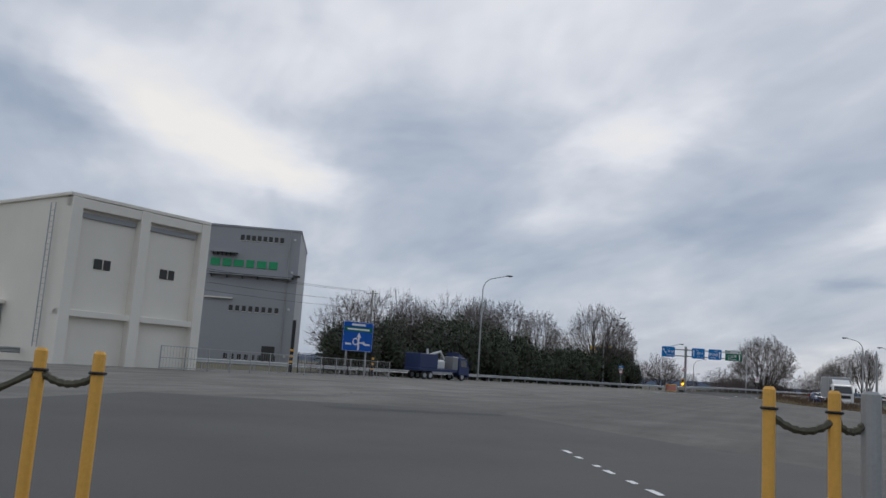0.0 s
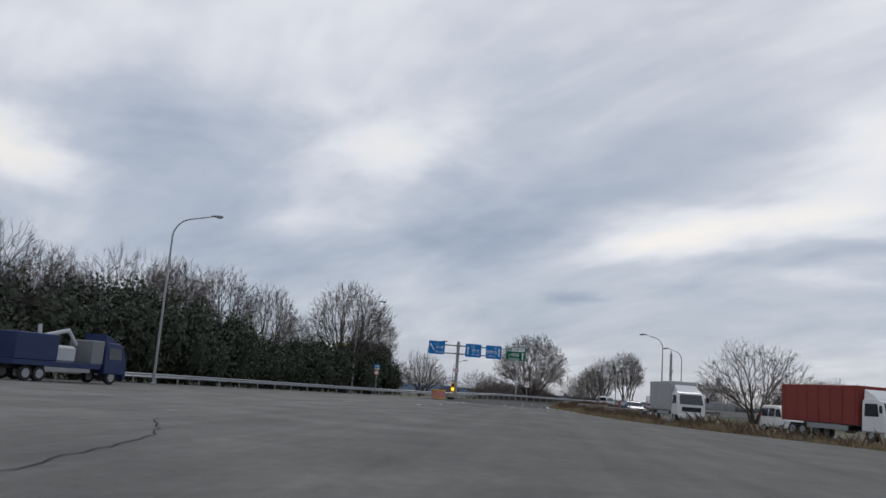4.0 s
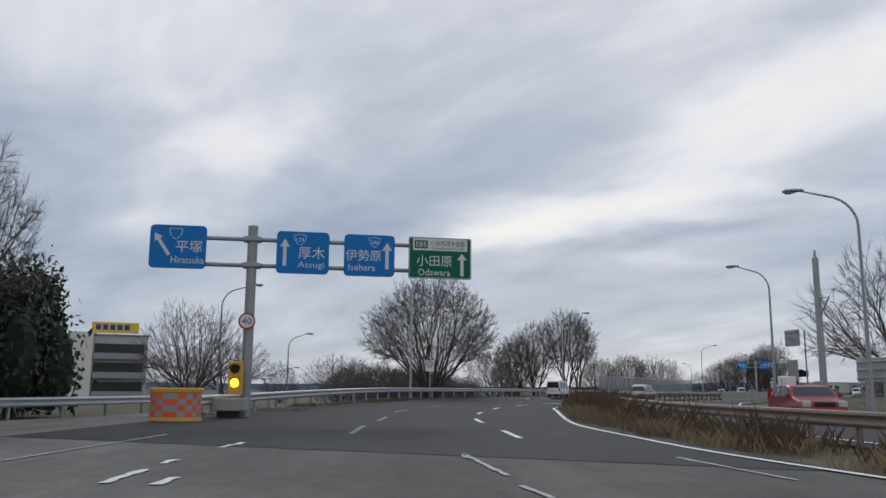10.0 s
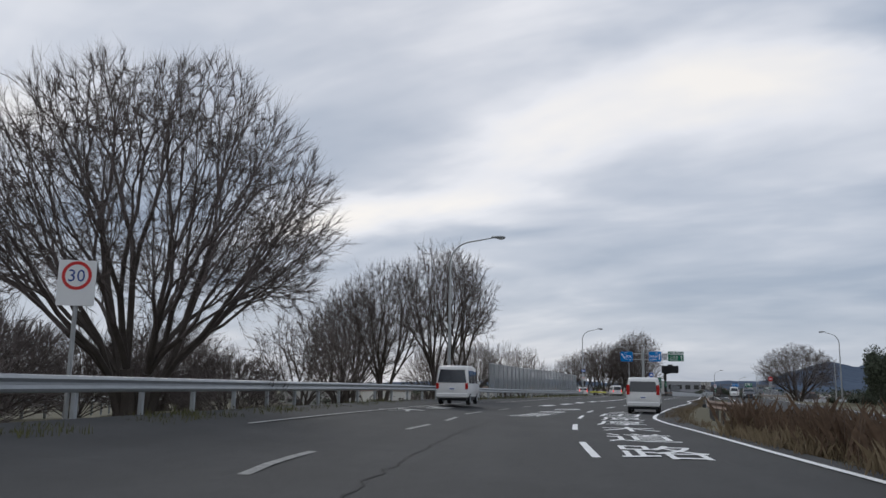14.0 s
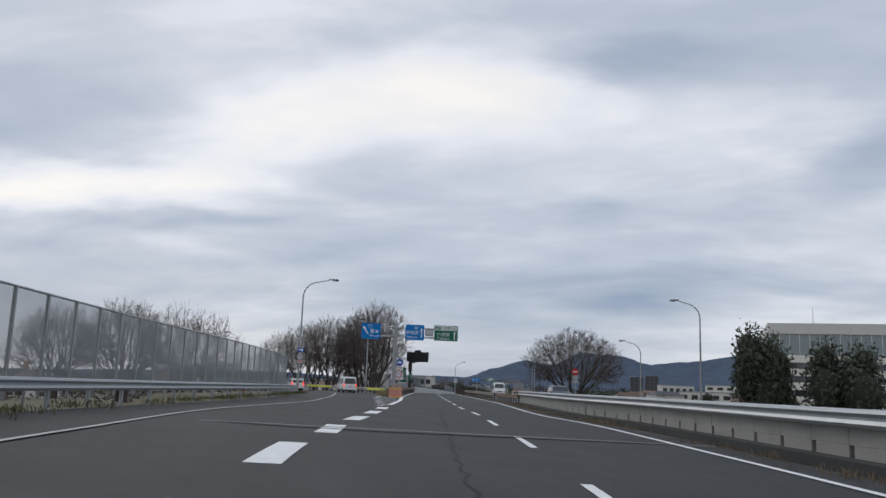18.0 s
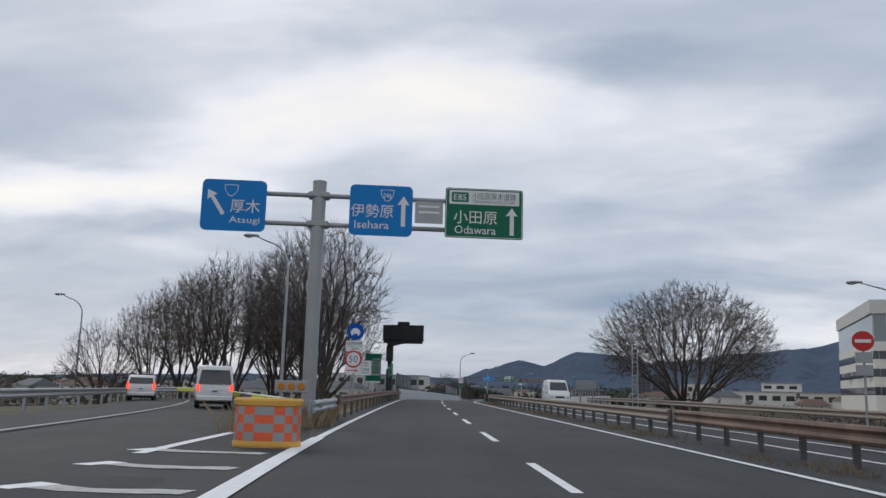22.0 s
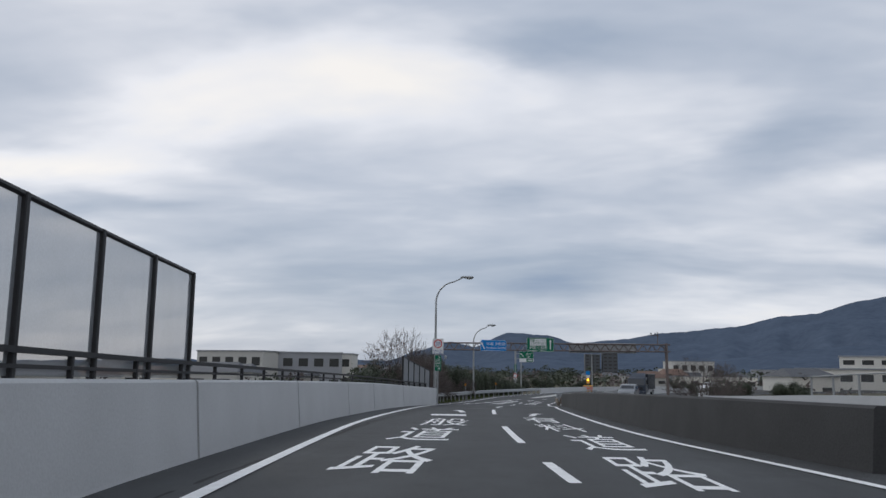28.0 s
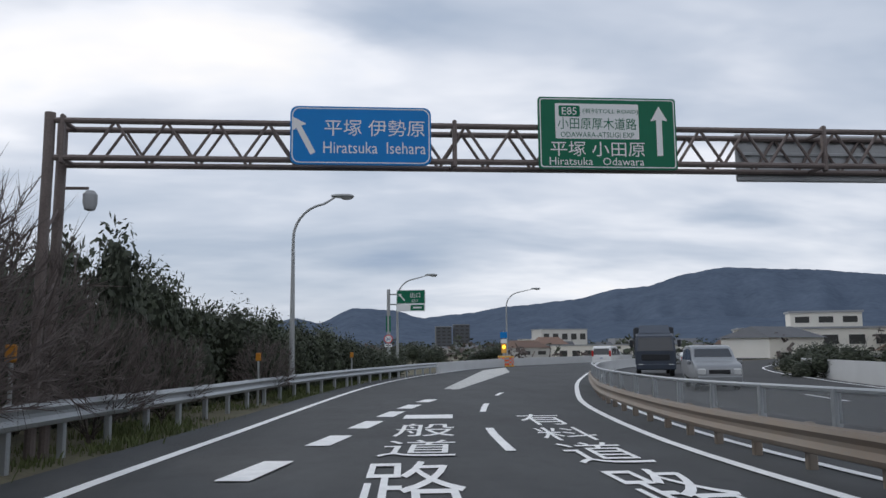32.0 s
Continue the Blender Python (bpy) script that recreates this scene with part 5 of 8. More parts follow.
# no-entry sign across the median
g = thing("road_sign", "red no-entry disc above two plates on a pole, facing the road", "road sign", pose(16.45, 128.1, 0, 0, 0, -14), "road signs")
part("pole", tube([(0, .08, -.4), (0, .08, 3.9)], .05, 10), POLE, g)
s = round_sign(g, 0, 3.5, .4, SIGN_RED, SIGN_RED, "", W)
part("bar", upright(poly(rounded(.58, .13, .01)), 0, 3.5, .034), W, s)
for z in (2.85, 2.35):
    part("plate", box(0, -.02, z, .62, .03, .42, .01), SIGN_BACK, g, "weathered grey plate")


def limit_board(x, y, z, yaw, zc, num, w, h, lines, label):
    g = thing("speed_sign", label, "road sign", pose(x, y, z, 0, 0, yaw), "road signs")
    part("pole", tube([(0, .08, -.4), (0, .08, zc - z + h * .5)], .05, 10), POLE, g)
    zz = zc - z
    board(g, 0, zz, w, h, W, [("ring", disc(w * .40, 28, w * .31), 0, h * .16, SIGN_RED), ("writing", text_shape(num, w * .34), 0, h * .16, NUM)] + [("writing", text_shape(t, h * .13, w * .8), 0, -h * .28 - i * h * .16, NUM) for i, t in enumerate(lines)], r=.04, border=False, name="board")
    return g


limit_board(24.9, -13.2, .4, 37, 3.25, "30", .78, .98, [], "white board with a red 30 limit ring on a pole")
g = limit_board(-19.0, 246.6, -.9, -2, 2.85, "30", .78, 1.1, ["100m先", "出口速度"], "white board with a red 30 limit ring on the lamp post")
board(g, .02, 2.55, .44, 1.08, SIGN_GREEN, [("writing", text_shape(c, .15), .1, .4 - i * .2, W) for i, c in enumerate("伊勢原方面")] + [("writing", text_shape(c, .15), -.1, .2 - i * .2, W) for i, c in enumerate("出口先")], r=.02, border=False, name="plate", label="green plate with white upright writing")

# one-way sign by the evergreens
g = thing("road_sign", "blue one-way plate above a small red disc on a pole", "road sign", pose(52.5, -61.75, 0, 0, 0, 47), "road signs")
part("pole", tube([(0, .08, -.4), (0, .08, 3.7)], .045, 10), POLE, g)
board(g, 0, 3.4, .72, .36, SIGN_BLUE, [("arrow", arrow(.55, -90, .1), 0, 0, W)], r=.03, border=False, name="plate")
board(g, 0, 3.08, .6, .2, W, [("bar", poly(rounded(.45, .05, .01)), 0, 0, BLACK)], r=.02, border=False, name="plate")
round_sign(g, 0, 2.62, .3, SIGN_RED, W, "", W)

# plates clamped to the lamp post by the exit
g = thing("road_sign", "blue arrow plate over a faded round sign on a lamp post", "road sign", pose(-8.55, 103.85, 0, 0, 0, 20), "road signs")
part("bracket", box(0, .1, 3.7, .05, .06, 1.7, .01), POLE, g)
board(g, .05, 4.15, .62, .34, SIGN_DEEP, [("arrow", arrow(.46, -90, .1), 0, 0, W)], r=.02, border=False, name="plate")
round_sign(g, .02, 3.5, .3, SIGN_BACK, GREYSIGN, "", W)
board(g, .02, 3.06, .5, .2, W, [("bar", poly(rounded(.42, .09, .01)), 0, 0, SIGN_RED)], r=.02, border=False, name="plate")

# direction board on the far side of the apron
yawd = math.degrees(math.atan2(-111.6 + 114.9, 89.96 - 91.25)) 
g = thing("direction_board", "large blue direction board with a green band on two posts", "road sign", pose(91.25, -114.9, 0, 0, 0, yawd), "road signs")
for x in (.6, 2.9):
    part("post", tube([(x, .15, -.4), (x, .15, 5.1)], .1, 10), POLE, g)
board(g, 1.75, 3.75, 3.5, 2.85, SIGN_DEEP, [("band", poly(rounded(3.2, .45, .02)), 0, .7, SIGN_GREEN), ("bar", poly(rounded(1.6, .2, .02)), 0, 1.15, W), ("bar", poly(rounded(2.6, .16, .02)), 0, .7, W, .003), ("arrow", arrow(1.7, 0, .2), .1, -.45, W), ("loop", disc(.36, 24, .24), -.25, -.5, W), ("arrow", arrow(.9, -90, .14), .45, -.6, W), ("bar", poly(rounded(.7, .18, .02)), -1.1, -.75, W), ("bar", poly(rounded(.7, .18, .02)), 1.1, -.75, W)], r=.08)

# green exit board and its small signs beyond the truss
g = thing("exit_sign", "green exit board with an arrow on a grey post", "road sign", pose(-14.0, 304.3, -1.7, 0, 0, -12), "road signs")
part("pole", tube([(0, .1, -.4), (0, .1, 5.8)], .12, 12), POLE, g)
for z in (5.45, 4.75):
    part("arm", tube([(0, .1, z), (.9, .1, z)], .05, 8), POLE, g)
board(g, 1.6, 5.25, 2.0, .95, SIGN_GREEN, [("arrow", arrow(.65, 40, .09), -.65, 0, W), ("writing", text_shape("出口", .36), .3, .12, W), ("writing", text_shape("EXIT", .16), .3, -.27, W)], r=.05)
board(g, 1.6, 4.5, 2.0, .5, W, [("plate_green", poly(rounded(.95, .4, .03)), .45, 0, SIGN_GREEN), ("bar", poly(rounded(.6, .12, .01)), .45, 0, W, .004)], r=.03, border=False)
board(g, 0, 3.4, .34, 1.1, SIGN_GREEN, [("bar", poly(rounded(.1, .8, .01)), 0, 0, W)], r=.02, border=False, name="plate")
round_sign(g, 0, 2.35, .3, SIGN_RED, W, "30", NUM)
board(g, 0, 1.9, .5, .2, W, [("bar", poly(rounded(.36, .06, .01)), 0, 0, BLACK)], r=.02, border=False, name="plate")


# ---- writing on the asphalt ----
def road_writing(chars, line, spans, width, mat=PAINT):
    ys, xs = np.array([p.y for p in line]), np.array([p.x for p in line])
    for c, (y0, y1) in zip(chars, spans):
        y = (y0 + y1) / 2
        x = float(np.interp(y, ys, xs))
        dx = float(np.interp(y + 1, ys, xs)) - float(np.interp(y - 1, ys, xs))
        yaw = math.degrees(math.atan2(-dx, 2))
        t = text_shape(c, y1 - y0, width)
        m = pose(x, y, 0, 0, 0, yaw)
        v = [m @ Vector(p) for p in t[0]]
        ob = part("marking_writing", ([(p.x, p.y, max(road_z(p.y), deck_z(p.x, p.y)) + .016) for p in v], t[1]), mat)
        tagged(ob, "large white character painted on the asphalt", "road marking", "painted characters", "structure")


MID = curve([(25.9, 6.5), (24.6, 12.5), (23.6, 16), (21.8, 23)])
road_writing("伊勢原", MID, [(18.5, 22.5), (13.6, 16.4), (7.6, 12.0)], 1.35)
RGT = curve([(36.6, -9.5), (34.6, -4.6), (33, -0.5), (31, 4.5), (29.9, 8), (28.4, 12), (26.8, 18)])
road_writing("小田原厚木道路", RGT, [(16.2, 20.5), (11.6, 15.4), (7.2, 10.6), (2.8, 6.2), (-1.0, 1.9), (-5.4, -2.0), (-9.8, -6.4)], 1.7)
LFT = curve([(21.6, 4.5), (20, 10), (18, 16)])
road_writing("厚木", LFT, [(8.6, 11.6), (3.2, 7.0)], 1.3, PAINT_WORN)
A3 = curve([(-14.9, 200), (-15.1, 206.5), (-15.2, 212.6), (-15.7, 219), (-15.9, 224)])
road_writing("一般道路", A3, [(217.9, 219.5), (210.3, 215.2), (204.5, 209.2), (198.5, 203)], 1.3)
B3 = curve([(-11.0, 198), (-11.4, 205.5), (-12.0, 211), (-12.4, 217), (-12.6, 222.5)])
road_writing("有料道路", B3, [(213.3, 217.6), (208.5, 212.3), (203.0, 207.3), (197.5, 201.8)], 1.1)
for ax, ay, ln, turn in ((-15.6, 223.6, 3.4, 8), (-12.5, 220.6, 3.2, -4)):
    sh = arrow(ln, turn, .22)
    tagged(part("marking_arrow", ([(ax + q[0], ay + q[1], road_z(ay + q[1]) + .016) for q in sh[0]], sh[1]), PAINT), "white arrow painted on the bridge deck", "road marking", "painted arrows", "structure")
A4 = curve([(-15.0, 253), (-14.9, 257), (-14.4, 262), (-14.0, 266.5), (-13.6, 270)])
road_writing("一般道路", A4, [(266.2, 267.4), (262.1, 264.8), (258.9, 261.4), (254.2, 258.3)], 1.15)
B4 = curve([(-12.3, 253), (-12.2, 257), (-11.8, 262), (-11.4, 267)])
road_writing("有料道路", B4, [(264.0, 267.0), (260.8, 263.4), (257.6, 260.4), (253.8, 257.0)], 1.0)
dashes(curve([(-18.0, 250), (-17.2, 255.2), (-16.65, 258.4), (-16.0, 262), (-15.4, 265), (-14.8, 268), (-13.8, 272.5), (-12, 279)]), [(249.6, 251.8), (253.2, 255.0), (256.8, 258.7), (260.8, 262.6), (264.0, 265.8), (267, 268.8), (269.9, 271.6), (272.8, 274.3)], .42, PAINT, "marking_wide_dash", "broad white dash of the exit lane's edge")


# ---- median and outer rails ----
def part_of(line, y0, y1, d=0.0):
    return shifted([p for p in line if y0 <= p.y <= y1], d)


DULL_POST = material("dull_dark_post_steel", (0.105, 0.098, 0.092), .7, .3, var=.3, scale=2)
WEATHERED = material("weathered_rail_steel", (0.36, 0.33, 0.295), .65, .35, var=.35, scale=1.0, tint=(0.20, 0.15, 0.11))
guardrail(part_of(RIGHT_EDGE, -64, -14, 3.7), "grey steel guardrail behind the island's dry grass", WEATHERED, 2.0, -1)
guardrail(part_of(RIGHT_EDGE, 4, 42, 2.4), "rust-brown steel guardrail along the inside of the bend", RUSTY, 2.0, -1, post_mat=DULL_POST)
guardrail(part_of(RIGHT_EDGE, 41, 100, 1.72), "galvanised guardrail above the low concrete block wall", GALV, 2.0, -1, top=1.08, back=.3)
guardrail(part_of(RIGHT_EDGE, 98, 118, 1.7), "rust-brown steel guardrail on the median", RUSTY, 2.0, -1, post_mat=DULL_POST)
guardrail(part_of(RIGHT_EDGE, 117, 199, 1.5), "weathered steel guardrail on the median", WEATHERED, 2.0, -1, post_mat=DULL_POST)
guardrail(part_of(RIGHT_EDGE, 100, 190, 12.6), "weathered guardrail on the far side of the opposite lanes", WEATHERED, 4.0, -1)
guardrail(part_of(MAIN_LEFT, 114, 122, -.65), "galvanised guardrail end beside the fork", GALV, 2.0, 1)
guardrail(part_of(MAIN_LEFT, 121, 182.5, -.5), "rust-brown steel guardrail along the main road", RUSTY, 3.0, 1, top=.9, post_mat=DULL_POST)
guardrail(curve([(-19.3, 248.5, -1.25), (-20.1, 258, -1.5), (-19.6, 267, -1.66), (-17.6, 281, -1.75), (-13.8, 295, -1.78), (-10.6, 305, -1.79)]), "galvanised guardrail in front of the hedge", GALV, 2.0, 1)
guardrail(part_of(RIGHT_EDGE, 250, 288, .6), "weathered median guardrail below a grey mesh screen", WEATHERED, 1.6, -1, top=.56)
# lime bands on the exit rail
LIME_LINE = curve([(-4.2, 119.5), (-9.5, 128.5), (-16, 139), (-25, 151), (-37, 163, -.3)])
guardrail(LIME_LINE, "guardrail on the fork side of the exit under a lime band", GALV, 2.0, -1)
for y0, y1 in ((119, 128), (129, 140), (141, 152)):
    q = shifted([p for p in LIME_LINE if y0 <= p.y <= y1], -.09, .5)
    ob = part("lime_band", ribbon(q, [p + Vector((0, 0, .26)) for p in q]), LIME)
    tagged(ob, "lime-yellow reflective band along the exit rail", "reflective band", "lime bands")

# concrete block wall under the median rail: each block set off by its joint
wl = part_of(RIGHT_EDGE, 43, 100, 1.93)
wall = thing("median_block_wall", "low pale concrete block wall with stepped lower edge", "wall", kind="structure")
for i, (p, a) in enumerate(along(wl, 1.55, .8)):
    z0 = .22 if i % 2 else .30
    o = part("block", moved(join(box(0, 0, .64, 1.53, .16, .48, .01), box(-.09, 0, .27, 1.36, .16, .26, .01)), pose(p.x, p.y, 0, 0, 0, a)), CONCRETE, wall)
part("backing", sweep(wl, [(.09, -.1), (.16, -.1), (.16, .86), (.09, .86)]), CONCRETE, wall)
part("footing", sweep(wl, [(-.3, -.1), (.08, -.1), (.08, .2), (-.3, .14)]), CONCRETE_DARK, wall)

# white parapet with panels on the bridge's left
PW = curve([(-15.25, 181.8, -.1), (-16.1, 187, -.16), (-17.5, 197, -.28), (-18.4, 205, -.37), (-19.1, 214.5, -.5), (-19.5, 223, -.64), (-19.6, 230, -.8), (-19.6, 238, -1.02), (-19.1, 247.4, -1.3)], 1.0)
par = thing("parapet_left", "pale grey concrete parapet with dark joints", "parapet", kind="structure")
PALE = material("pale_concrete", (0.50, 0.51, 0.515), .8, var=.10, scale=.6, bump=.15, fine=30)
cuts = [0, 9, 18, 27, 36, 43, 53, len(PW) - 1]
for a, b in zip(cuts, cuts[1:]):
    seg = [PW[i] for i in range(a, b + 1)]
    seg = [seg[0].lerp(seg[1], .06)] + seg[1:-1] + [seg[-1].lerp(seg[-2], .06)]
    part("panel", sweep(seg, [(.14, -.2), (.10, .05), (.02, 1.12), (-.02, 1.16), (-.22, 1.16), (-.26, 1.1), (-.26, -.2)]), PALE, par)
part("joint_core", sweep(PW, [(-.03, -.2), (-.03, 1.1), (-.2, 1.1), (-.2, -.2)]), CONCRETE_DARK, par)
rail = thing("parapet_rail", "dark metal handrail on low posts above the parapet", "railing")
part("bar", sweep(shifted(PW[:-3], -.25, 1.42), [(-.035, -.03), (.035, -.03), (.035, .03), (-.035, .03)]), DARKPOLE, rail)
part("bar", sweep(shifted(PW[:-3], -.25, 1.27), [(-.02, -.02), (.02, -.02), (.02, .02), (-.02, .02)]), DARKPOLE, rail)
for p, a in along(PW[:-3], 2.0, .5):
    part("post", moved(box(0, .25, 1.28, .06, .06, .3, .01), pose(p.x, p.y, p.z, 0, 0, a)), DARKPOLE, rail)


def screen_material(name, col, clear):
    m = material(name, col, .5, var=.12, scale=1.5)
    nt = m.node_tree
    out = nt.nodes["Material Output"]
    mix = nt.nodes.new("ShaderNodeMixShader")
    tr = nt.nodes.new("ShaderNodeBsdfTransparent")
    mix.inputs[0].default_value = clear
    nt.links.new(nt.nodes["Principled BSDF"].outputs[0], mix.inputs[1])
    nt.links.new(tr.outputs[0], mix.inputs[2])
    nt.links.new(mix.outputs[0], out.inputs[0])
    return m


MESH_SCREEN = screen_material("fine_mesh_screen", (.30, .32, .34), .42)
DARK_SCREEN = screen_material("dark_mesh_screen", (.33, .35, .37), .28)


def screen(line, z0, z1, step, label, mat, post=DARKPOLE, top=True):
    """A see-through screen of panels between posts; z0 and z1 over the line."""
    ob = thing("noise_screen", label, "screen", group="see-through screens")
    spots = along(line, step)
    for (p, a), (q, _) in zip(spots, spots[1:]):
        d = (q - p).normalized() * .05
        part("screen_panel", ([(p.x + d.x, p.y + d.y, p.z + z0 + .03), (q.x - d.x, q.y - d.y, q.z + z0 + .03), (q.x - d.x, q.y - d.y, q.z + z1 - .03), (p.x + d.x, p.y + d.y, p.z + z1 - .03)], [(0, 1, 2, 3)]), mat, ob)
        if top:
            part("top_rail", tube([p + Vector((0, 0, z1)), q + Vector((0, 0, z1))], .035, 6), post, ob)
    for p, a in spots:
        part("post", moved(box(0, 0, (z0 + z1) / 2 - .1, .09, .09, z1 - z0 + .25, .012), pose(p.x, p.y, p.z, 0, 0, a)), post, ob)
    return ob


NF = curve([(7.3, 40, .2), (3.2, 56, .2), (-.65, 73, .2), (-4.2, 88, .15), (-5.5, 93.3, .1)], 1.0)
screen(NF, .5, 3.1, 2.0, "grey see-through mesh screen behind the guardrail", MESH_SCREEN, POLE)
screen(shifted(PW[:20], -.3), 1.15, 2.85, 1.9, "grey mesh screen standing on the white parapet", MESH_SCREEN, DARKPOLE)
screen([p + Vector((0, 0, float(np.interp(p.y, [234, 247], [.45, -.2])))) for p in shifted([p for p in PW if p.y > 235], -.3)], .9, 2.5, 2.0, "dark mesh screen standing on the white parapet", DARK_SCREEN, DARKPOLE)
screen(part_of(RIGHT_EDGE, 250, 288, .7), .56, .96, 2.0, "grey mesh screen above the median guardrail", screen_material("thin_mesh_screen", (.22, .24, .25), .6), GALV)

# dark parapet on the right
pr = thing("parapet_right", "dark stained concrete median parapet", "parapet", kind="structure")
seg = part_of(RIGHT_EDGE, 198, 250, .95)
part("wall_body", sweep(seg, [(-.16, -.2), (-.12, .1), (-.05, .88), (.0, .92), (.22, .92), (.26, .85), (.26, -.2)]), CONCRETE_DARK, pr)
far = thing("parapet_opposite", "pale concrete parapet beyond the opposite lanes", "parapet", kind="structure")
part("wall_body", sweep(part_of(RIGHT_EDGE, 172, 300, 13.0), [(-.1, -.3), (-.05, .95), (.15, .95), (.2, -.3)]), PALE, far)
screen(part_of(RIGHT_EDGE, 180, 236, 13.1), .95, 1.9, 3.0, "thin dark wire fence on the far parapet", screen_material("wire_fence", (.14, .15, .16), .8), POLE)
mw = thing("parapet_median", "low pale concrete wall dividing the two carriageways", "parapet", kind="structure")
part("wall_body", sweep(part_of(RIGHT_EDGE, 290, 330, .7), [(-.15, -.2), (-.12, .7), (.1, .7), (.15, -.2)]), PALE, mw)
fw = thing("parapet_far", "pale concrete wall of the fork ahead", "parapet", kind="structure")
part("wall_body", sweep(curve([(-10.4, 305.5, -1.79), (-7, 315, -1.8), (-2.6, 324, -1.8)]), [(-.2, -.2), (-.2, .75), (.1, .75), (.15, -.2)]), PALE, fw)
part("wall_body", sweep(curve([(-2.0, 325, -1.8), (9, 339, -1.8), (24, 356, -1.8), (48, 378, -1.8)]), [(-.2, -.2), (-.2, .75), (.1, .75), (.15, -.2)]), PALE, fw)
part("marking_gore", ([(-12.4, 281, -1.735), (-11.6, 281.5, -1.735), (-5.2, 306, -1.77), (-3.2, 320, -1.78), (-6.3, 312, -1.78)], [(0, 1, 2, 3, 4)]), PAINT_WORN)
tagged(bpy.data.objects["marking_gore"], "pale painted area before the far fork", "road marking", kind="structure")
# bridge joints across the road
ja, jb = Vector((-19.2, 247.0, 0)), Vector((-10.7, 244.0, 0))
js = [ja.lerp(jb, k / 12) for k in range(13)]
JOINT_PALE = material("joint_mortar_pale", (.24, .235, .225), .9, var=.25, scale=2)
tagged(part("road_joint", ribbon([Vector((p.x, p.y, road_z(p.y) + .012)) for p in js], [Vector((p.x + .1, p.y + .5, road_z(p.y + .5) + .012)) for p in js]), JOINT_PALE), "broad pale mortar strip of a bridge joint", "road joint", kind="structure")
for y, w in ((50.3, .35), (99, .3), (171.2, .3), (230.6, .35)):
    xs = (float(np.interp(y, [p.y for p in MAIN_LEFT], [p.x for p in MAIN_LEFT])) if y > 100 else float(np.interp(y, [21, 52, 103], [13, 5, -8])), float(np.interp(y, [p.y for p in RIGHT_EDGE], [p.x for p in RIGHT_EDGE])))
    sl = .2
    z = road_z(y) + .008
    tagged(part("road_joint", ([(xs[0] - .8, y - .6, road_z(y - .6) + .01 + (.12 if y < 90 else 0)), (xs[1] + .8, y + .6, road_z(y + .6) + .008), (xs[1] + .8, y + .6 + w, road_z(y + .6 + w) + .008), (xs[0] - .8, y - .6 + w, road_z(y - .6 + w) + .01 + (.12 if y < 90 else 0))], [(0, 1, 2, 3)]), material("joint_mortar", (.16, .16, .155), .9, var=.25, scale=2)), "pale mortar strip of a bridge joint", "road joint", kind="structure")


# ---- crash cushions, warning lamps ----
GREYREF = material("silver_reflective", (.36, .37, .37), .5, .2, var=.06)


def cushion(x, y, yaw, w, h, label, z=0.0):
    ob = thing("crash_cushion", label, "crash cushion", pose(x, y, z, 0, 0, yaw), "crash cushions")

    def outline(k, zz):
        pts = []
        for i in range(36):
            t = 2 * math.pi * i / 36
            u, v = math.cos(t), math.sin(t)
            pts.append((w / 2 * k * math.copysign(abs(u) ** .7, u), w * .36 * k * math.copysign(abs(v) ** .8, v), zz))
        return pts
    part("drum", loft([outline(1.0, 0), outline(1.02, .04), outline(1.0, h * .12), outline(.97, h * .14), outline(.97, h * .84), outline(1.02, h * .86), outline(1.04, h * .96), outline(1.0, h)], True, True), YELLOW, ob, smooth=False)
    dz = h * .70 / 4
    for r in range(4):
        for i in range(18):
            a, b = outline(.985, 0)[(2 * i) % 36], outline(.985, 0)[(2 * i + 2) % 36]
            m = outline(.985, 0)[(2 * i + 1) % 36]
            z0 = h * .14 + r * dz
            part("reflector", ([(a[0], a[1], z0), (m[0], m[1], z0), (b[0], b[1], z0), (b[0], b[1], z0 + dz), (m[0], m[1], z0 + dz), (a[0], a[1], z0 + dz)], [(0, 1, 4, 5), (1, 2, 3, 4)]), ORANGE if (r + i) % 2 else GREYREF, ob)
    return ob


cushion(51.6, -51.75, 44, 1.74, 1.17, "yellow crash cushion with an orange and silver check band")
cushion(-0.3, 108.7, 12, 1.3, .93, "yellow crash cushion with an orange check band before the fork")
cushion(-2.4, 324.2, 0, 1.5, 1.0, "small orange crash cushion at the far fork", -1.8)
GLOW = material("amber_lamp_lit", (.9, .5, .02), .4, emit=((1.0, .55, .03), 4.0))
AMBER = material("amber_lens", (.5, .2, .02), .3, var=.1)
ob = thing("warning_lamp", "yellow twin warning lamp, lower amber lens lit, on concrete base", "warning lamp", pose(50.7, -48.9, 0, 0, 0, 44))
part("base_block", box(-.2, 0, .55, 1.3, .7, .5, .04), CONCRETE, ob)
part("base_leg", box(-.2, 0, .15, .8, .45, .4, .03), DARKPOLE, ob)
part("housing", box(0, 0, 1.55, .52, .25, 1.25, .03), YELLOW, ob)
for z, m in ((1.88, DARKPOLE), (1.36, GLOW)):
    l = part("lens", ([(p[0], -.13 - p[2], p[1] + z) for p in lathe([(.17, 0), (.15, .03), (.06, .06)], 20)[0]], lathe([(.17, 0), (.15, .03), (.06, .06)], 20)[1]), m, ob)
    hood = [[(.2 * math.cos(t), -.12 - d, .2 * math.sin(t) + z) for t in (math.pi * k / 10 for k in range(11))] for d in (0, .16)]
    part("hood", (hood[0] + hood[1], [(k, k + 1, 12 + k, 11 + k) for k in range(10)]), DARKPOLE, l)
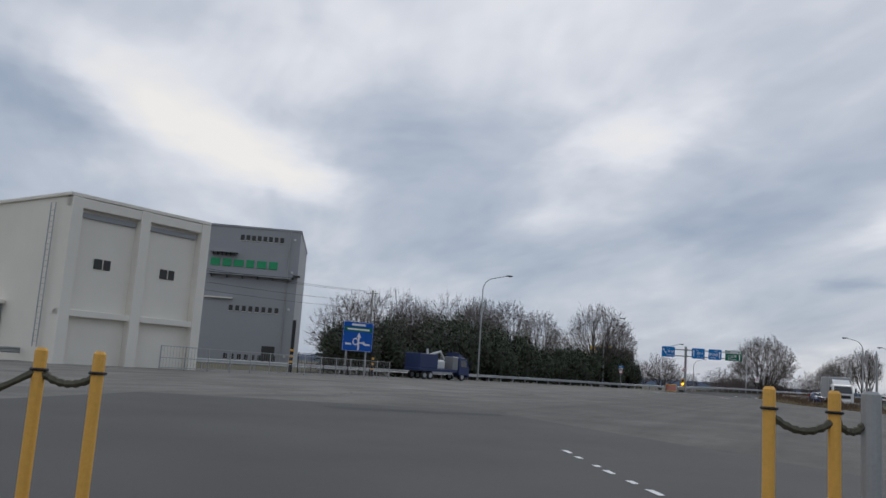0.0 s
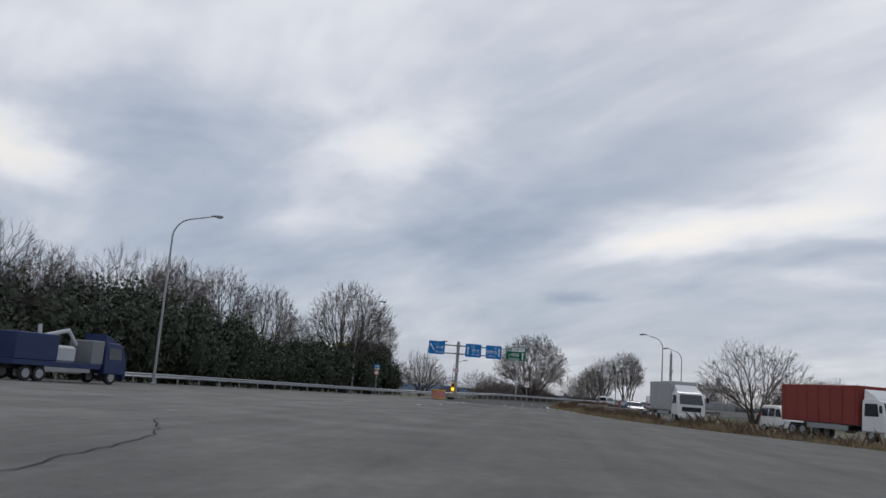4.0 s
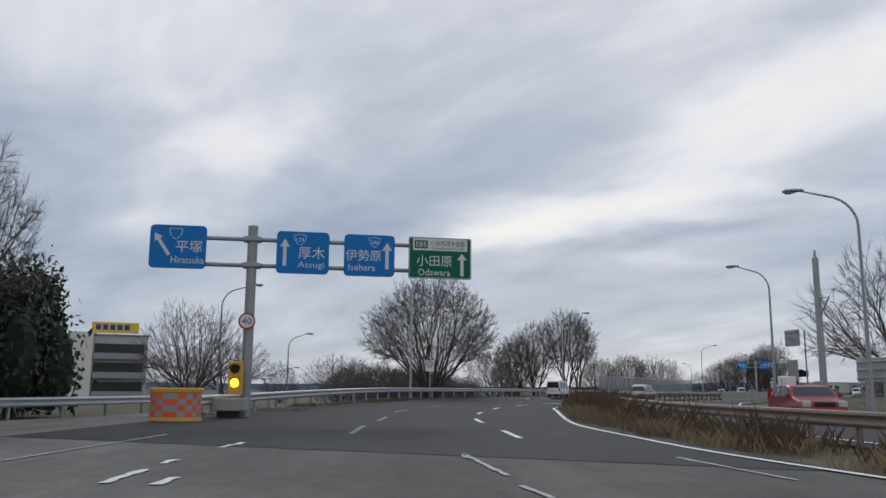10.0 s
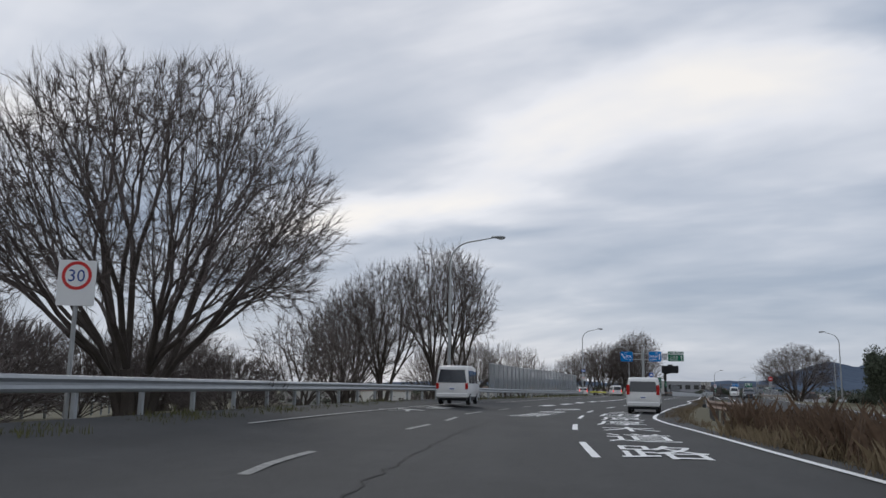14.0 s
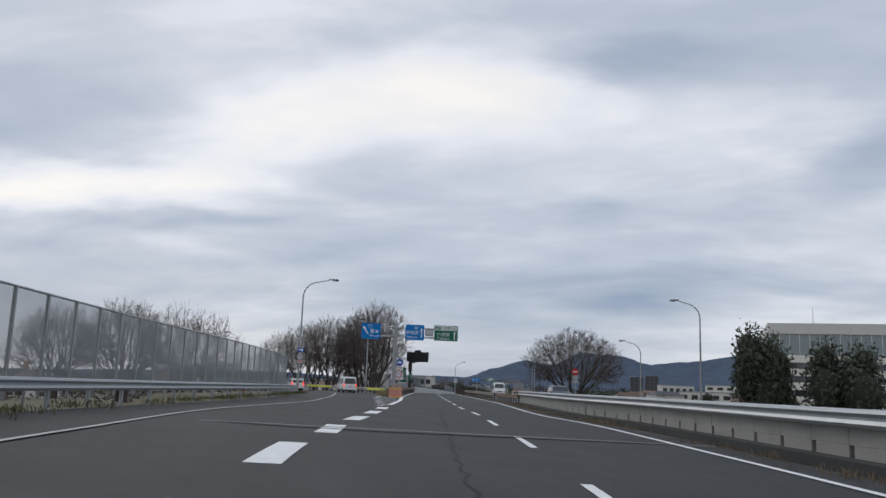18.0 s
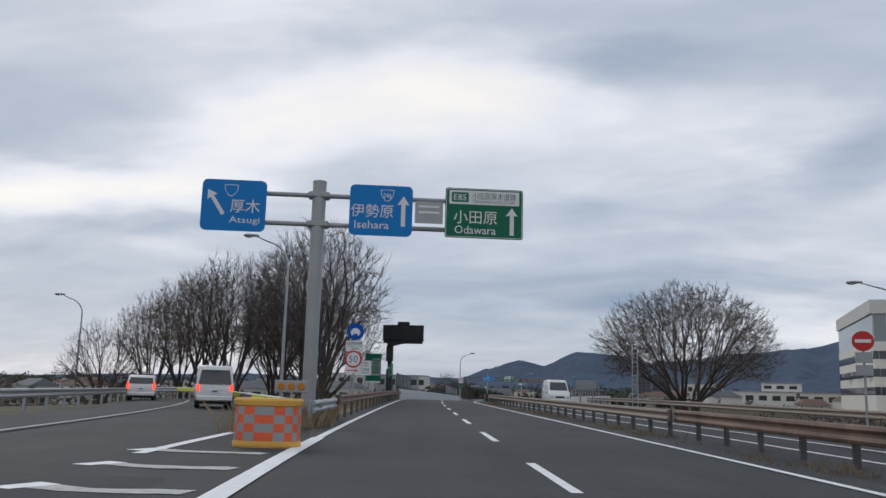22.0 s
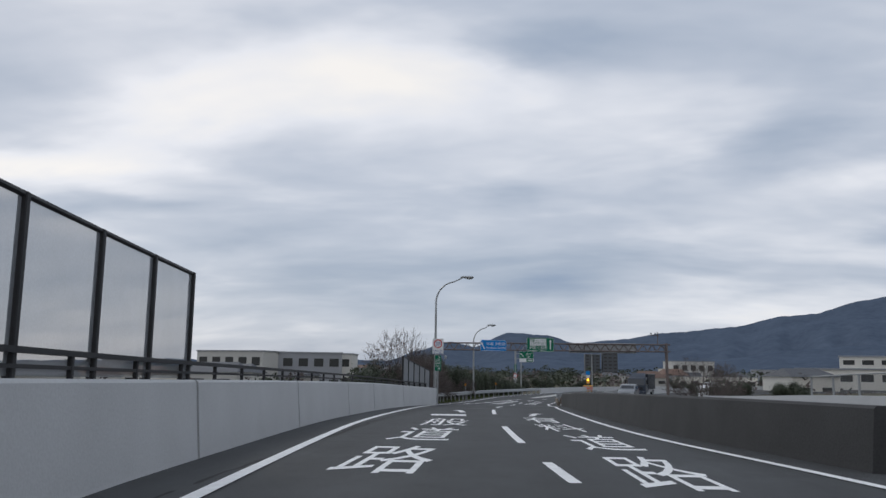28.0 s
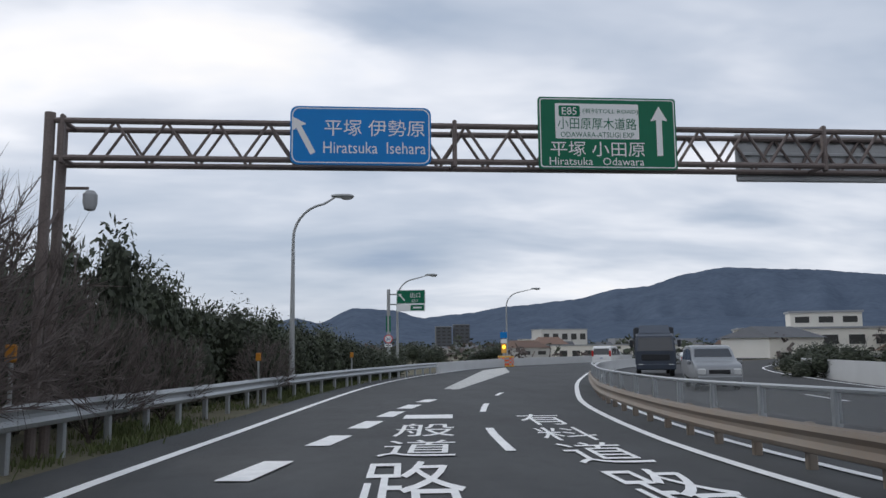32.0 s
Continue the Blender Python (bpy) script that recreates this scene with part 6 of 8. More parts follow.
ob = thing("warning_lamp", "three amber lamps on a small grey panel behind the cushion", "warning lamp", pose(-.5, 110.4, 0, 0, 0, 10))
ob.scale = (.78, .78, .78)
part("panel", box(0, 0, 1.5, .95, .08, .34, .02), SIGN_BACK, ob)
part("post", tube([(0, .05, -.2), (0, .05, 1.4)], .04, 8), POLE, ob)
for x in (-.28, 0, .28):
    part("lens", ([(p[0] + x, -.05 - p[2], p[1] + 1.5) for p in lathe([(.11, 0), (.09, .03)], 14)[0]], lathe([(.11, 0), (.09, .03)], 14)[1]), AMBER, ob)
ob = thing("warning_lamp", "blue route plate over a lit amber lamp at the far fork", "warning lamp", pose(-2.2, 326.5, -1.8, 0, 0, -14))
part("post", tube([(0, 0, 0), (0, 0, 3.4)], .05, 8), POLE, ob)
part("route_plate", box(0, -.05, 3.0, .7, .04, .6, .02), SIGN_BLUE, ob)
part("white_plate", box(0, -.05, 2.4, .6, .04, .4, .02), SIGN_WHITE, ob)
part("lens", ([(p[0], -.1 - p[2], p[1] + 1.85) for p in lathe([(.15, 0), (.12, .05)], 16)[0]], lathe([(.15, 0), (.12, .05)], 16)[1]), GLOW, ob)
part("housing", box(0, 0, 1.7, .5, .14, .9, .03), YELLOW, ob)


def delineator(x, y, z, h, label="slim post with an amber reflector"):
    ob = thing("delineator_post", label, "delineator", pose(x, y, z), "delineator posts")
    part("post", tube([(0, 0, -.2), (0, 0, h)], .035, 8), POLE, ob)
    part("reflector", box(0, -.03, h, .17, .05, .26, .03), AMBER, ob)
    return ob


for x, y, z in ((-20.5, 259.5, -1.5), (-18.9, 274, -1.7), (-16.2, 288, -1.76)):
    delineator(x, y, z, 1.45)
for x, y, z in ((4.6, 50, .3), (1.4, 63, .2), (-1.6, 77, .2)):
    delineator(x - .5, y, z, 1.05)

# chained yellow posts at the start
def chain(a, b, sag, ob):
    n = 16
    pts = [Vector(a).lerp(Vector(b), i / n) + Vector((0, 0, -4 * sag * (i / n) * (1 - i / n))) for i in range(n + 1)]
    part("chain", tube(pts, [.022 if i % 2 else .03 for i in range(n + 1)], 6), material("dull_chain", (.09, .085, .06), .6, .4, var=.3), ob)


def yellow_post(x, y, h):
    ob = thing("yellow_post", "slim yellow steel post with a chain", "post", pose(x, y, 0), "chained posts")
    part("tube", tube([(0, 0, -.2), (0, 0, h), (0, 0, h + .02)], [.04, .04, .025], 12), YELLOW, ob)
    part("ring", tube([(.05 * math.cos(t), .05 * math.sin(t), h - .12) for t in (k * math.pi / 5 for k in range(11))], .01, 5), DARKPOLE, ob)
    return ob


a = yellow_post(164.2, -130.99, 1.2)
yellow_post(164.32, -130.63, 1.2)
chain((0, 0, 1.08), (.12, .38, 1.08), .08, a)
chain((0, 0, 1.08), (.3, -2.2, 1.0), .35, a)
b = yellow_post(165.6, -126.5, 1.27)
yellow_post(165.72, -126.09, 1.27)
chain((0, 0, 1.12), (.13, .43, 1.12), .1, b)
ob = thing("grey_post", "stout grey steel post", "post", pose(165.8, -125.87, 0))
part("tube", tube([(0, 0, -.2), (0, 0, 1.28), (0, 0, 1.3)], [.06, .06, .04], 12), POLE, ob)
chain((0, 0, 1.15), (-.09, -.22, 1.12), .1, ob)

# edge line of the opposite carriageway, beside the median
oe = [p for p in RIGHT_EDGE if 100 <= p.y <= 246]
tagged(part("road_median_strip", ribbon(shifted(oe, .25, -.006), shifted(oe, 4.3, -.006)), ASPHALT), "dark asphalt strip under the median rail", "road", kind="structure")
tagged(part("marking_opposite_edge", ribbon(shifted(oe, 3.0, .004), shifted(oe, 3.15, .004)), PAINT), "solid white edge line of the opposite carriageway", "road marking", kind="structure")

oe = [p for p in RIGHT_EDGE if 245 <= p.y <= 330]
tagged(part("road_median_strip", ribbon(shifted(oe, .25, -.006), shifted(oe, 4.3, -.006)), ASPHALT_DECK), "grey asphalt beside the screened median rail", "road", kind="structure")
tagged(part("marking_opposite_edge", ribbon(shifted(oe, .95, .012), shifted(oe, 1.1, .012)), PAINT), "solid white edge line of the opposite carriageway", "road marking", kind="structure")
dashes(shifted(oe, 7.6), [(258, 262), (270, 274), (284, 288), (300, 305)], .15)


# ---- vehicles ----
def outline_body(profile, W, roof_in=.10, belt=1.0):
    """A body from its side outline, narrower above the belt, with rounded flanks."""
    top = max(z for x, z in profile)

    def half(z):
        return W / 2 - (max(0, z - belt) / (top - belt)) * roof_in - (0.05 if z < .45 else 0)
    cx = sum(x for x, z in profile) / len(profile)
    cz = sum(z for x, z in profile) / len(profile)
    rings = []
    for side, k in ((-1, .93), (-1, .985), (-1, 1), (1, 1), (1, .985), (1, .93)):
        ins = {.93: 0.0, .985: .05, 1: .12}[k]
        rings.append([(cx + (x - cx) * k, side * (half(z) - ins), cz + (z - cz) * k) for x, z in profile])
    return loft(rings, True, True), half


def eased(profile, cut=.22):
    """A side outline with its corners cut twice, as pressed steel rounds them."""
    for _ in range(2):
        out = [profile[0]]
        for a, b in zip(profile, profile[1:]):
            out += [(a[0] + (b[0] - a[0]) * cut, a[1] + (b[1] - a[1]) * cut), (b[0] + (a[0] - b[0]) * cut, b[1] + (a[1] - b[1]) * cut)]
        profile = out + [profile[-1]]
    return profile


def quad(a, b, c, d):
    return [a, b, c, d], [(0, 1, 2, 3)]


def wheel(ob, x, y, r, w=.2):
    m = pose(x, y, r, 90, 0, 0)
    t = part("wheel", moved(lathe([(r * .6, -w / 2), (r * .95, -w / 2), (r, -w / 2 + .03), (r, w / 2 - .03), (r * .95, w / 2), (r * .6, w / 2)], 20), m), RUBBER, ob)
    part("rim", moved(lathe([(r * .6, -w / 2 - .004), (r * .5, -w / 2 + .02), (r * .15, -w / 2 + .01)], 16), m), GALV, t)
    part("rim", moved(lathe([(r * .6, w / 2 + .004), (r * .5, w / 2 - .02), (r * .15, w / 2 - .01)], 16), m), GALV, t)


def car(x, y, z, heading, profile, W, label, paint=None, belt=1.0, wheels=(-1.35, 1.4), wr=.32, windows=(), rear=None, front=None, category="car", name="car", lit=False, tail=(.75, 1.25), head=(.6, .85), scale=1.0):
    """heading: degrees of the nose from +x. Profile runs from the rear bumper over the roof to the nose."""
    ob = thing(name, label, category, pose(x, y, z, 0, 0, heading), "vehicles on the road")
    ob.scale = (scale, scale, scale)
    body, half = outline_body(eased(profile), W, .10, belt)
    paint = paint or CARWHITE
    part("body", body, paint, ob, smooth=True)
    xr, xf = min(p[0] for p in profile), max(p[0] for p in profile)
    for sgn in (-1, 1):
        for x0, x1, x2, x3, z0, z1 in windows:
            part("side_window", quad((x0, sgn * (half(z0) + .004), z0), (x1, sgn * (half(z0) + .004), z0), (x2, sgn * (half(z1) + .006), z1), (x3, sgn * (half(z1) + .006), z1)), GLASS_DARK, ob)
        lamp = part("tail_lamp", box(xr + .03, sgn * (W / 2 - .10), sum(tail) / 2, .09, .15, tail[1] - tail[0], .02), TAIL_LIT if lit else REDLAMP, ob)
        part("headlamp", box(xf - .10, sgn * (W / 2 - .22), sum(head) / 2, .2, .3, head[1] - head[0], .04), LAMPGLASS, ob)
        part("mirror", box(xf - 1.15, sgn * (W / 2 + .10), belt + .06, .10, .16, .15, .03), paint, ob)
        for wx in wheels:
            wheel(ob, wx, sgn * (W / 2 - .13), wr)
    for nm, q in (("rear_window", rear), ("windscreen", front)):
        if q:
            (xa, za), (xb, zb) = q
            s = -1 if nm == "rear_window" else 1
            part(nm, quad((xa + s * .012, -half(za) + .10, za), (xa + s * .012, half(za) - .10, za), (xb + s * .012, half(zb) - .14, zb), (xb + s * .012, -half(zb) + .14, zb)), GLASS_DARK, ob)
    part("rear_bumper", box(xr + .04, 0, .48, .16, W - .06, .24, .05), paint, ob)
    part("front_bumper", box(xf - .05, 0, .45, .18, W - .08, .26, .06), paint, ob)
    part("grille", box(xf - .02, 0, (head[0] + head[1]) / 2, .05, W * .45, .16, .02), BLACK, ob)
    pl = part("number_plate", box(xr - .03, 0, .82, .02, .33, .165, .005), SIGN_WHITE, ob)
    part("plate_bar", box(xr - .043, 0, .81, .004, .24, .06), NUM, pl)
    part("underside", box((xr + xf) / 2, 0, .3, (xf - xr) * .9, W * .85, .16, .03), BLACK, ob)
    return ob


TAIL_LIT = material("tail_lamp_lit", (.6, .02, .02), .3, emit=((1.0, .06, .03), 1.6))
VAN = [(-2.3, .35), (-2.34, .6), (-2.32, 1.05), (-2.2, 1.8), (-2.1, 1.96), (-1.9, 2.0), (.6, 2.0), (1.1, 1.93), (1.75, 1.2), (2.2, 1.0), (2.3, .75), (2.3, .35)]
VANW = [(-2.0, -1.15, -1.15, -1.95, 1.1, 1.75), (-1.05, .2, .2, -1.05, 1.1, 1.75), (.3, 1.5, 1.05, .3, 1.1, 1.72)]
MPV = [(-2.22, .35), (-2.28, .6), (-2.26, 1.0), (-2.12, 1.6), (-1.95, 1.8), (-1.6, 1.85), (.2, 1.83), (.7, 1.74), (1.6, 1.08), (2.15, .9), (2.28, .7), (2.28, .35)]
MPVW = [(-2.0, -1.3, -1.3, -1.85, 1.05, 1.62), (-1.22, -.2, -.2, -1.22, 1.05, 1.65), (-.1, 1.25, .65, -.1, 1.05, 1.6)]
SUVP = [(-2.25, .4), (-2.32, .7), (-2.28, 1.1), (-2.0, 1.6), (-1.8, 1.72), (-.2, 1.75), (.35, 1.66), (1.05, 1.15), (2.05, 1.0), (2.25, .8), (2.28, .4)]
SUVW = [(-1.9, -1.2, -1.25, -1.75, 1.15, 1.55), (-1.1, -.15, -.15, -1.1, 1.15, 1.6), (-.05, .85, .35, -.05, 1.15, 1.55)]
SEDAN = [(-2.2, .35), (-2.25, .65), (-2.1, .95), (-1.5, 1.02), (-.95, 1.38), (-.6, 1.44), (.3, 1.44), (.6, 1.36), (1.2, .95), (2.0, .82), (2.2, .6), (2.2, .35)]
SEDANW = [(-1.2, -.4, -.4, -.85, .98, 1.34), (-.3, .95, .5, -.3, .98, 1.36)]

car(-12.4, 131.0, 0, 118, VAN, 1.7, "white delivery van seen from behind in the exit lane", windows=VANW, rear=((-2.31, 1.12), (-2.2, 1.78)), front=((1.8, 1.2), (1.15, 1.85)), belt=1.05, name="van", category="van", tail=(.8, 1.1), lit=True)
car(-25, 146, -.15, 118, SUVP, 1.85, "white off-road car with lit brake lamps on the exit", windows=SUVW, rear=((-2.25, 1.14), (-2.05, 1.55)), front=((1.1, 1.15), (.45, 1.6)), lit=True, wr=.36)
car(5.6, 318, road_z(318), 60, MPV, 1.72, "white people carrier far ahead on the main road", windows=MPVW, rear=((-2.24, 1.1), (-2.12, 1.62)), front=((1.6, 1.1), (.8, 1.7)), name="minivan", tail=(.95, 1.45))
car(18.7, 14.5, .28, 111, VAN, 1.7, "white people-carrying van ahead in the outer lane", windows=VANW, rear=((-2.31, 1.12), (-2.2, 1.78)), front=((1.8, 1.2), (1.15, 1.85)), belt=1.05, name="van", category="van", tail=(.8, 1.1))
car(27.3, 19.5, 0, 105, MPV, 1.68, "small white people carrier in the inner lane past the bend", windows=MPVW, rear=((-2.24, 1.1), (-2.12, 1.62)), front=((1.6, 1.1), (.8, 1.7)), name="minivan", tail=(.95, 1.45))
# opposite direction
def opposite(y, off, z=None):
    p = Vector((float(np.interp(y, [q.y for q in RIGHT_EDGE], [q.x for q in RIGHT_EDGE])), y, 0))
    q = Vector((float(np.interp(y + 2, [q.y for q in RIGHT_EDGE], [q.x for q in RIGHT_EDGE])), y + 2, 0))
    t = (q - p).normalized()
    return p.x + t.y * off, p.y - t.x * off, road_z(y), math.degrees(math.atan2(-t.y, -t.x))


HIROOF = [(-2.4, .35), (-2.42, .6), (-2.42, 1.05), (-2.35, 1.9), (-2.2, 2.18), (-1.9, 2.24), (.6, 2.24), (1.0, 2.05), (1.9, 1.2), (2.3, 1.0), (2.42, .75), (2.42, .35)]
x, y, z, h = opposite(166, 6.9)
car(x, y, z, h, HIROOF, 1.8, "white high-roof van in the opposite lane", windows=VANW, rear=((-2.42, 1.1), (-2.36, 1.9)), front=((1.88, 1.22), (1.08, 2.0)), belt=1.05, name="van", category="van")
NAVY = material("navy_car_paint", (.03, .05, .12), .25, var=.05)
GREYCAR = material("grey_car_paint", (.24, .25, .26), .28, .3, var=.05)
DARKCAR = material("dark_car_paint", (.05, .055, .065), .28, .2, var=.05)
REDCAR = material("red_car_paint", (.30, .03, .03), .3, var=.06)
for yy, off, pr, ww, pt, lab in ((-54, 7.5, SEDAN, SEDANW, NAVY, "dark blue saloon car in the opposite lanes"), (-38, 9.5, SEDAN, SEDANW, REDCAR, "dark red car beyond the dry grass"), (281, 5.4, SUVP, SUVW, GREYCAR, "silver grey car behind the median screen"), (112, 7.5, SUVP, SUVW, DARKCAR, "dark car in the opposite lane"), (331, 3.2, SUVP, SUVW, CARWHITE, "white car far off in the opposite lane")):
    x, y, z, h = opposite(yy, off)
    car(x, y, z, h, pr, 1.75, lab, paint=pt, windows=ww, rear=((-2.1, 1.0), (-1.9, 1.4)) if pr is SUVP else None, front=((1.1, 1.12), (.45, 1.6)) if pr is SUVP else ((1.2, .97), (.65, 1.35)))


def truck(x, y, z, heading, L, H, label, box_mat, cab_mat, W=2.2, body="box"):
    ob = thing("truck", label, "truck", pose(x, y, z, 0, 0, heading), "vehicles on the road")
    f = L / 2
    part("chassis", box(0, 0, .72, L - .6, .9, .22, .03), BLACK, ob)
    cab = [(f - 1.75, .6), (f - 1.75, 2.35), (f - 1.6, 2.5), (f - .75, 2.5), (f - .35, 2.35), (f - .02, 1.45), (f, .6)]
    c, half = outline_body(cab, W, .08, 1.4)
    cb = part("cab", c, cab_mat, ob)
    part("windscreen", quad((f + .0, -half(1.5) + .14, 1.48), (f + .0, half(1.5) - .14, 1.48), (f - .3, half(2.3) - .16, 2.25), (f - .3, -half(2.3) + .16, 2.25)), GLASS_DARK, cb)
    part("air_deflector", loft([[(f - 1.7, -.9, 2.5), (f - .7, -.9, 2.5), (f - 1.7, -.85, 3.0)], [(f - 1.7, .9, 2.5), (f - .7, .9, 2.5), (f - 1.7, .85, 3.0)]], True, True), cab_mat, cb)
    part("bumper", box(f - .05, 0, .55, .25, W - .05, .35, .06), cab_mat, cb)
    part("grille", box(f + .0, 0, 1.1, .05, W * .7, .35, .03), BLACK, cb)
    for s in (-1, 1):
        part("headlamp", box(f + .02, s * (W / 2 - .3), .62, .08, .36, .2, .04), LAMPGLASS, cb)
        part("side_window", quad((f - 1.5, s * (half(1.5) + .005), 1.5), (f - .45, s * (half(1.5) + .005), 1.5), (f - .6, s * (half(2.2) + .006), 2.2), (f - 1.5, s * (half(2.2) + .006), 2.2)), GLASS_DARK, cb)
        part("mirror", box(f - .1, s * (W / 2 + .2), 1.9, .08, .2, .42, .03), BLACK, cb)
        for wx in (f - 1.1, -f + 1.0, -f + 1.9):
            wheel(ob, wx, s * (W / 2 - .2), .42, .26)
        part("side_guard", box(-.3, s * (W / 2 - .1), .75, L * .4, .05, .3, .02), GALV, ob)
    if body == "box":
        b = part("cargo_box", box(-1.0, 0, .95 + (H - .95) / 2, L - 2.0, W, H - .95, .04), box_mat, ob)
        for i in range(7):
            for s in (-1, 1):
                part("rib", box(-L / 2 + .4 + i * (L - 2.6) / 6, s * (W / 2 + .012), .95 + (H - .95) / 2, .06, .03, H - 1.1, .008), box_mat, b)
    else:
        part("load_bed", box(-1.0, 0, 1.0, L - 2.1, W, .3, .03), box_mat, ob)
        part("rear_body", box(-L / 2 + 1.5, 0, 1.9, 2.8, W, 1.5, .05), box_mat, ob, "tall blue rear body")
        part("bulkhead", box(L / 2 - 2.3, 0, 1.85, .9, W * .9, 1.4, .04), GREYCAR, ob, "grey steel bulkhead")
        part("crane_arm", join(tube([(-1.6, .1, 2.5), (.2, -.1, 3.0), (1.0, 0, 2.2)], [.13, .13, .1], 8), box(-.2, 0, 1.6, 1.6, 1.2, 1.0, .15), tube([(-1.5, .2, 2.4), (-1.6, .2, 3.2)], .12, 8)), LAMPGLASS, ob, "pale folded crane and machinery")
    return ob


SILVER = material("silver_box_panels", (.42, .43, .43), .4, .3, var=.06)
REDBOX = material("faded_red_container", (.22, .035, .025), .7, var=.15, scale=1)
BLUEBED = material("blue_truck_bed", (.018, .035, .11), .5, var=.1)
x, y, z, h = opposite(-62.5, 7.2)
truck(x, y, z, h, 8.0, 3.3, "white-cabbed box truck with a silver body in the opposite lane", SILVER, CARWHITE)
x, y, z, h = opposite(-72.5, 8.5)
truck(x, y, z, h, 8.5, 3.2, "truck with a faded red container in the opposite lane", REDBOX, CARWHITE)
x, y, z, h = opposite(-68.5, 11.0)
car(x, y, z, h, [(-1.65, .3), (-1.68, .6), (-1.66, 1.0), (-1.6, 1.75), (-1.5, 1.86), (.6, 1.86), (.95, 1.75), (1.5, 1.0), (1.68, .8), (1.68, .3)], 1.48, "small white boxy van with a roof rack beyond the grass", windows=[(-1.5, -.6, -.6, -1.5, 1.05, 1.65), (-.5, .3, .3, -.5, 1.05, 1.65), (.38, 1.25, .9, .38, 1.05, 1.6)], front=((1.45, 1.05), (1.0, 1.68)), wheels=(-1.1, 1.15), wr=.28, name="van", category="van")
truck(85.4, -103.2, 0, 121, 8.2, 3.0, "blue flatbed truck loaded with machinery, parked by the trees", BLUEBED, BLUEBED, body="flat")
x, y, z, h = opposite(298.5, 4.2)
truck(x, y, z, h, 7.5, 2.9, "dark navy lorry with a pale bumper in the opposite lane", material("dark_navy_paint", (.03, .035, .045), .4), material("dark_navy_cab", (.03, .04, .06), .35), W=2.3)


# ---- buildings near the apron ----
def face_frame(ax, ay, bx, by):
    """A frame with x from a to b and -y out of the facade."""
    return pose(ax, ay, 0, 0, 0, math.degrees(math.atan2(by - ay, bx - ax))), math.hypot(bx - ax, by - ay)


m, L = face_frame(118.1, -136.9, 112.1, -128.8)
house = thing("warehouse", "cream white rendered warehouse with deep bays and a ladder", "building", m)
DARKWIN = material("dark_window_recess", (.03, .03, .028), .4, var=.2)
D = 30
part("wall", join(box(L / 2, D / 2 + .5, 4.85, L - .1, D, 10.1)), WHITE_WALL, house)
for i in range(3):
    part("pier", box(.35 + i * (L - .7) / 2, .25, 4.9, .7, .7, 9.9, .03), WHITE_WALL, house)
for z in (9.55, 3.0):
    part("beam", box(L / 2, .3, z, L, .6, .6 if z > 5 else .4, .03), WHITE_WALL, house)
for i in range(2):
    cx = .35 + (L - .7) / 4 + i * (L - .7) / 2
    w = part("window", box(cx, .47, 6.1, 1.1, .08, .62, .02), DARKWIN, house)
    part("mullion", box(cx, .42, 6.1, .05, .06, .62, .01), WHITE_WALL, w)
    part("louvre", box(cx, .4, 8.9, (L - 2.4) / 2, .12, .32, .02), GREY_WALL, house)
part("roof_edge", box(L / 2, D / 2 + .3, 10.0, L + .2, D + .6, .22, .03), WHITE_WALL, house)
side = part("side_door", box(-.04, 8, 1.7, .1, 3.0, 3.2, .03), GREY_WALL, house, "grey shutter under a canopy")
part("canopy", box(-.6, 8, 3.5, 1.2, 3.6, .25, .03), WHITE_WALL, side)
lad = part("ladder", join(*[box(-.25, 1.6 + s * .25, 5.2, .05, .05, 8.6) for s in (-1, 1)]), GALV, house, "caged steel ladder")
for k in range(24):
    part("rung", box(-.25, 1.6, 1.2 + k * .34, .03, .5, .03), GALV, lad)
m, L = face_frame(51.7, -127.4, 54.0, -114.9)
m = pose(51.7, -127.4, 0, 0, 0, math.degrees(math.atan2(-114.9 + 127.4, 54.0 - 51.7)))
office = thing("plant_building", "grey metal-clad plant building with rows of small windows", "building", m)
part("wall", box(L / 2 - 5, 12, 9.4, L + 10, 24, 19.4), GREY_WALL, office)
part("parapet", box(L / 2 - 5, 12, 19.1, L + 10.2, 24.2, .3, .03), GREY_WALL, office)
GREEN_LETTER = material("green_letter_blocks", (.01, .30, .12), .5, var=.1)
for u0, u1, z, n in ((4.2, 10.5, 17.6, 8), (3.5, 10.7, 7.6, 8), (3.4, 10.9, .9, 8)):
    for k in range(n):
        w = part("window", box(u0 + (u1 - u0) * (k + .5) / n, -.02, z, .52, .10, .75, .02), DARKWIN, office)
        part("window_frame", box(u0 + (u1 - u0) * (k + .5) / n, -.05, z - .42, .6, .12, .07, .01), WHITE_WALL, w)
for k, (w, h) in enumerate(((1.3, 1.1), (1.2, 1.1), (1.4, 1.0), (1.1, 1.1), (1.3, 1.1), (1.2, 1.1))):
    part("letter_block", box(1.2 + k * 1.6, -.06, 13.9, w, .12, h, .04), GREEN_LETTER, office, "plain green letter block")
part("dark_band", box(6.35, -.04, 12.3, 11.7, .12, .28, .02), DARKWIN, office)
part("ledge", box(2.2, -.25, 8.9, 3.85, .5, .18, .02), WHITE_WALL, office)
for z, x0, x1 in ((12.2, .5, 11.9), (15.3, .5, 4.2)):
    part("canopy", box((x0 + x1) / 2, -.45, z, x1 - x0, .9, .16, .02), GREY_WALL, office, "thin steel canopy")
    for k in range(6):
        part("bracket", box(x0 + .4 + k * (x1 - x0 - .8) / 5, -.4, z - .28, .1, .8, .4, .02), DARKWIN, office)
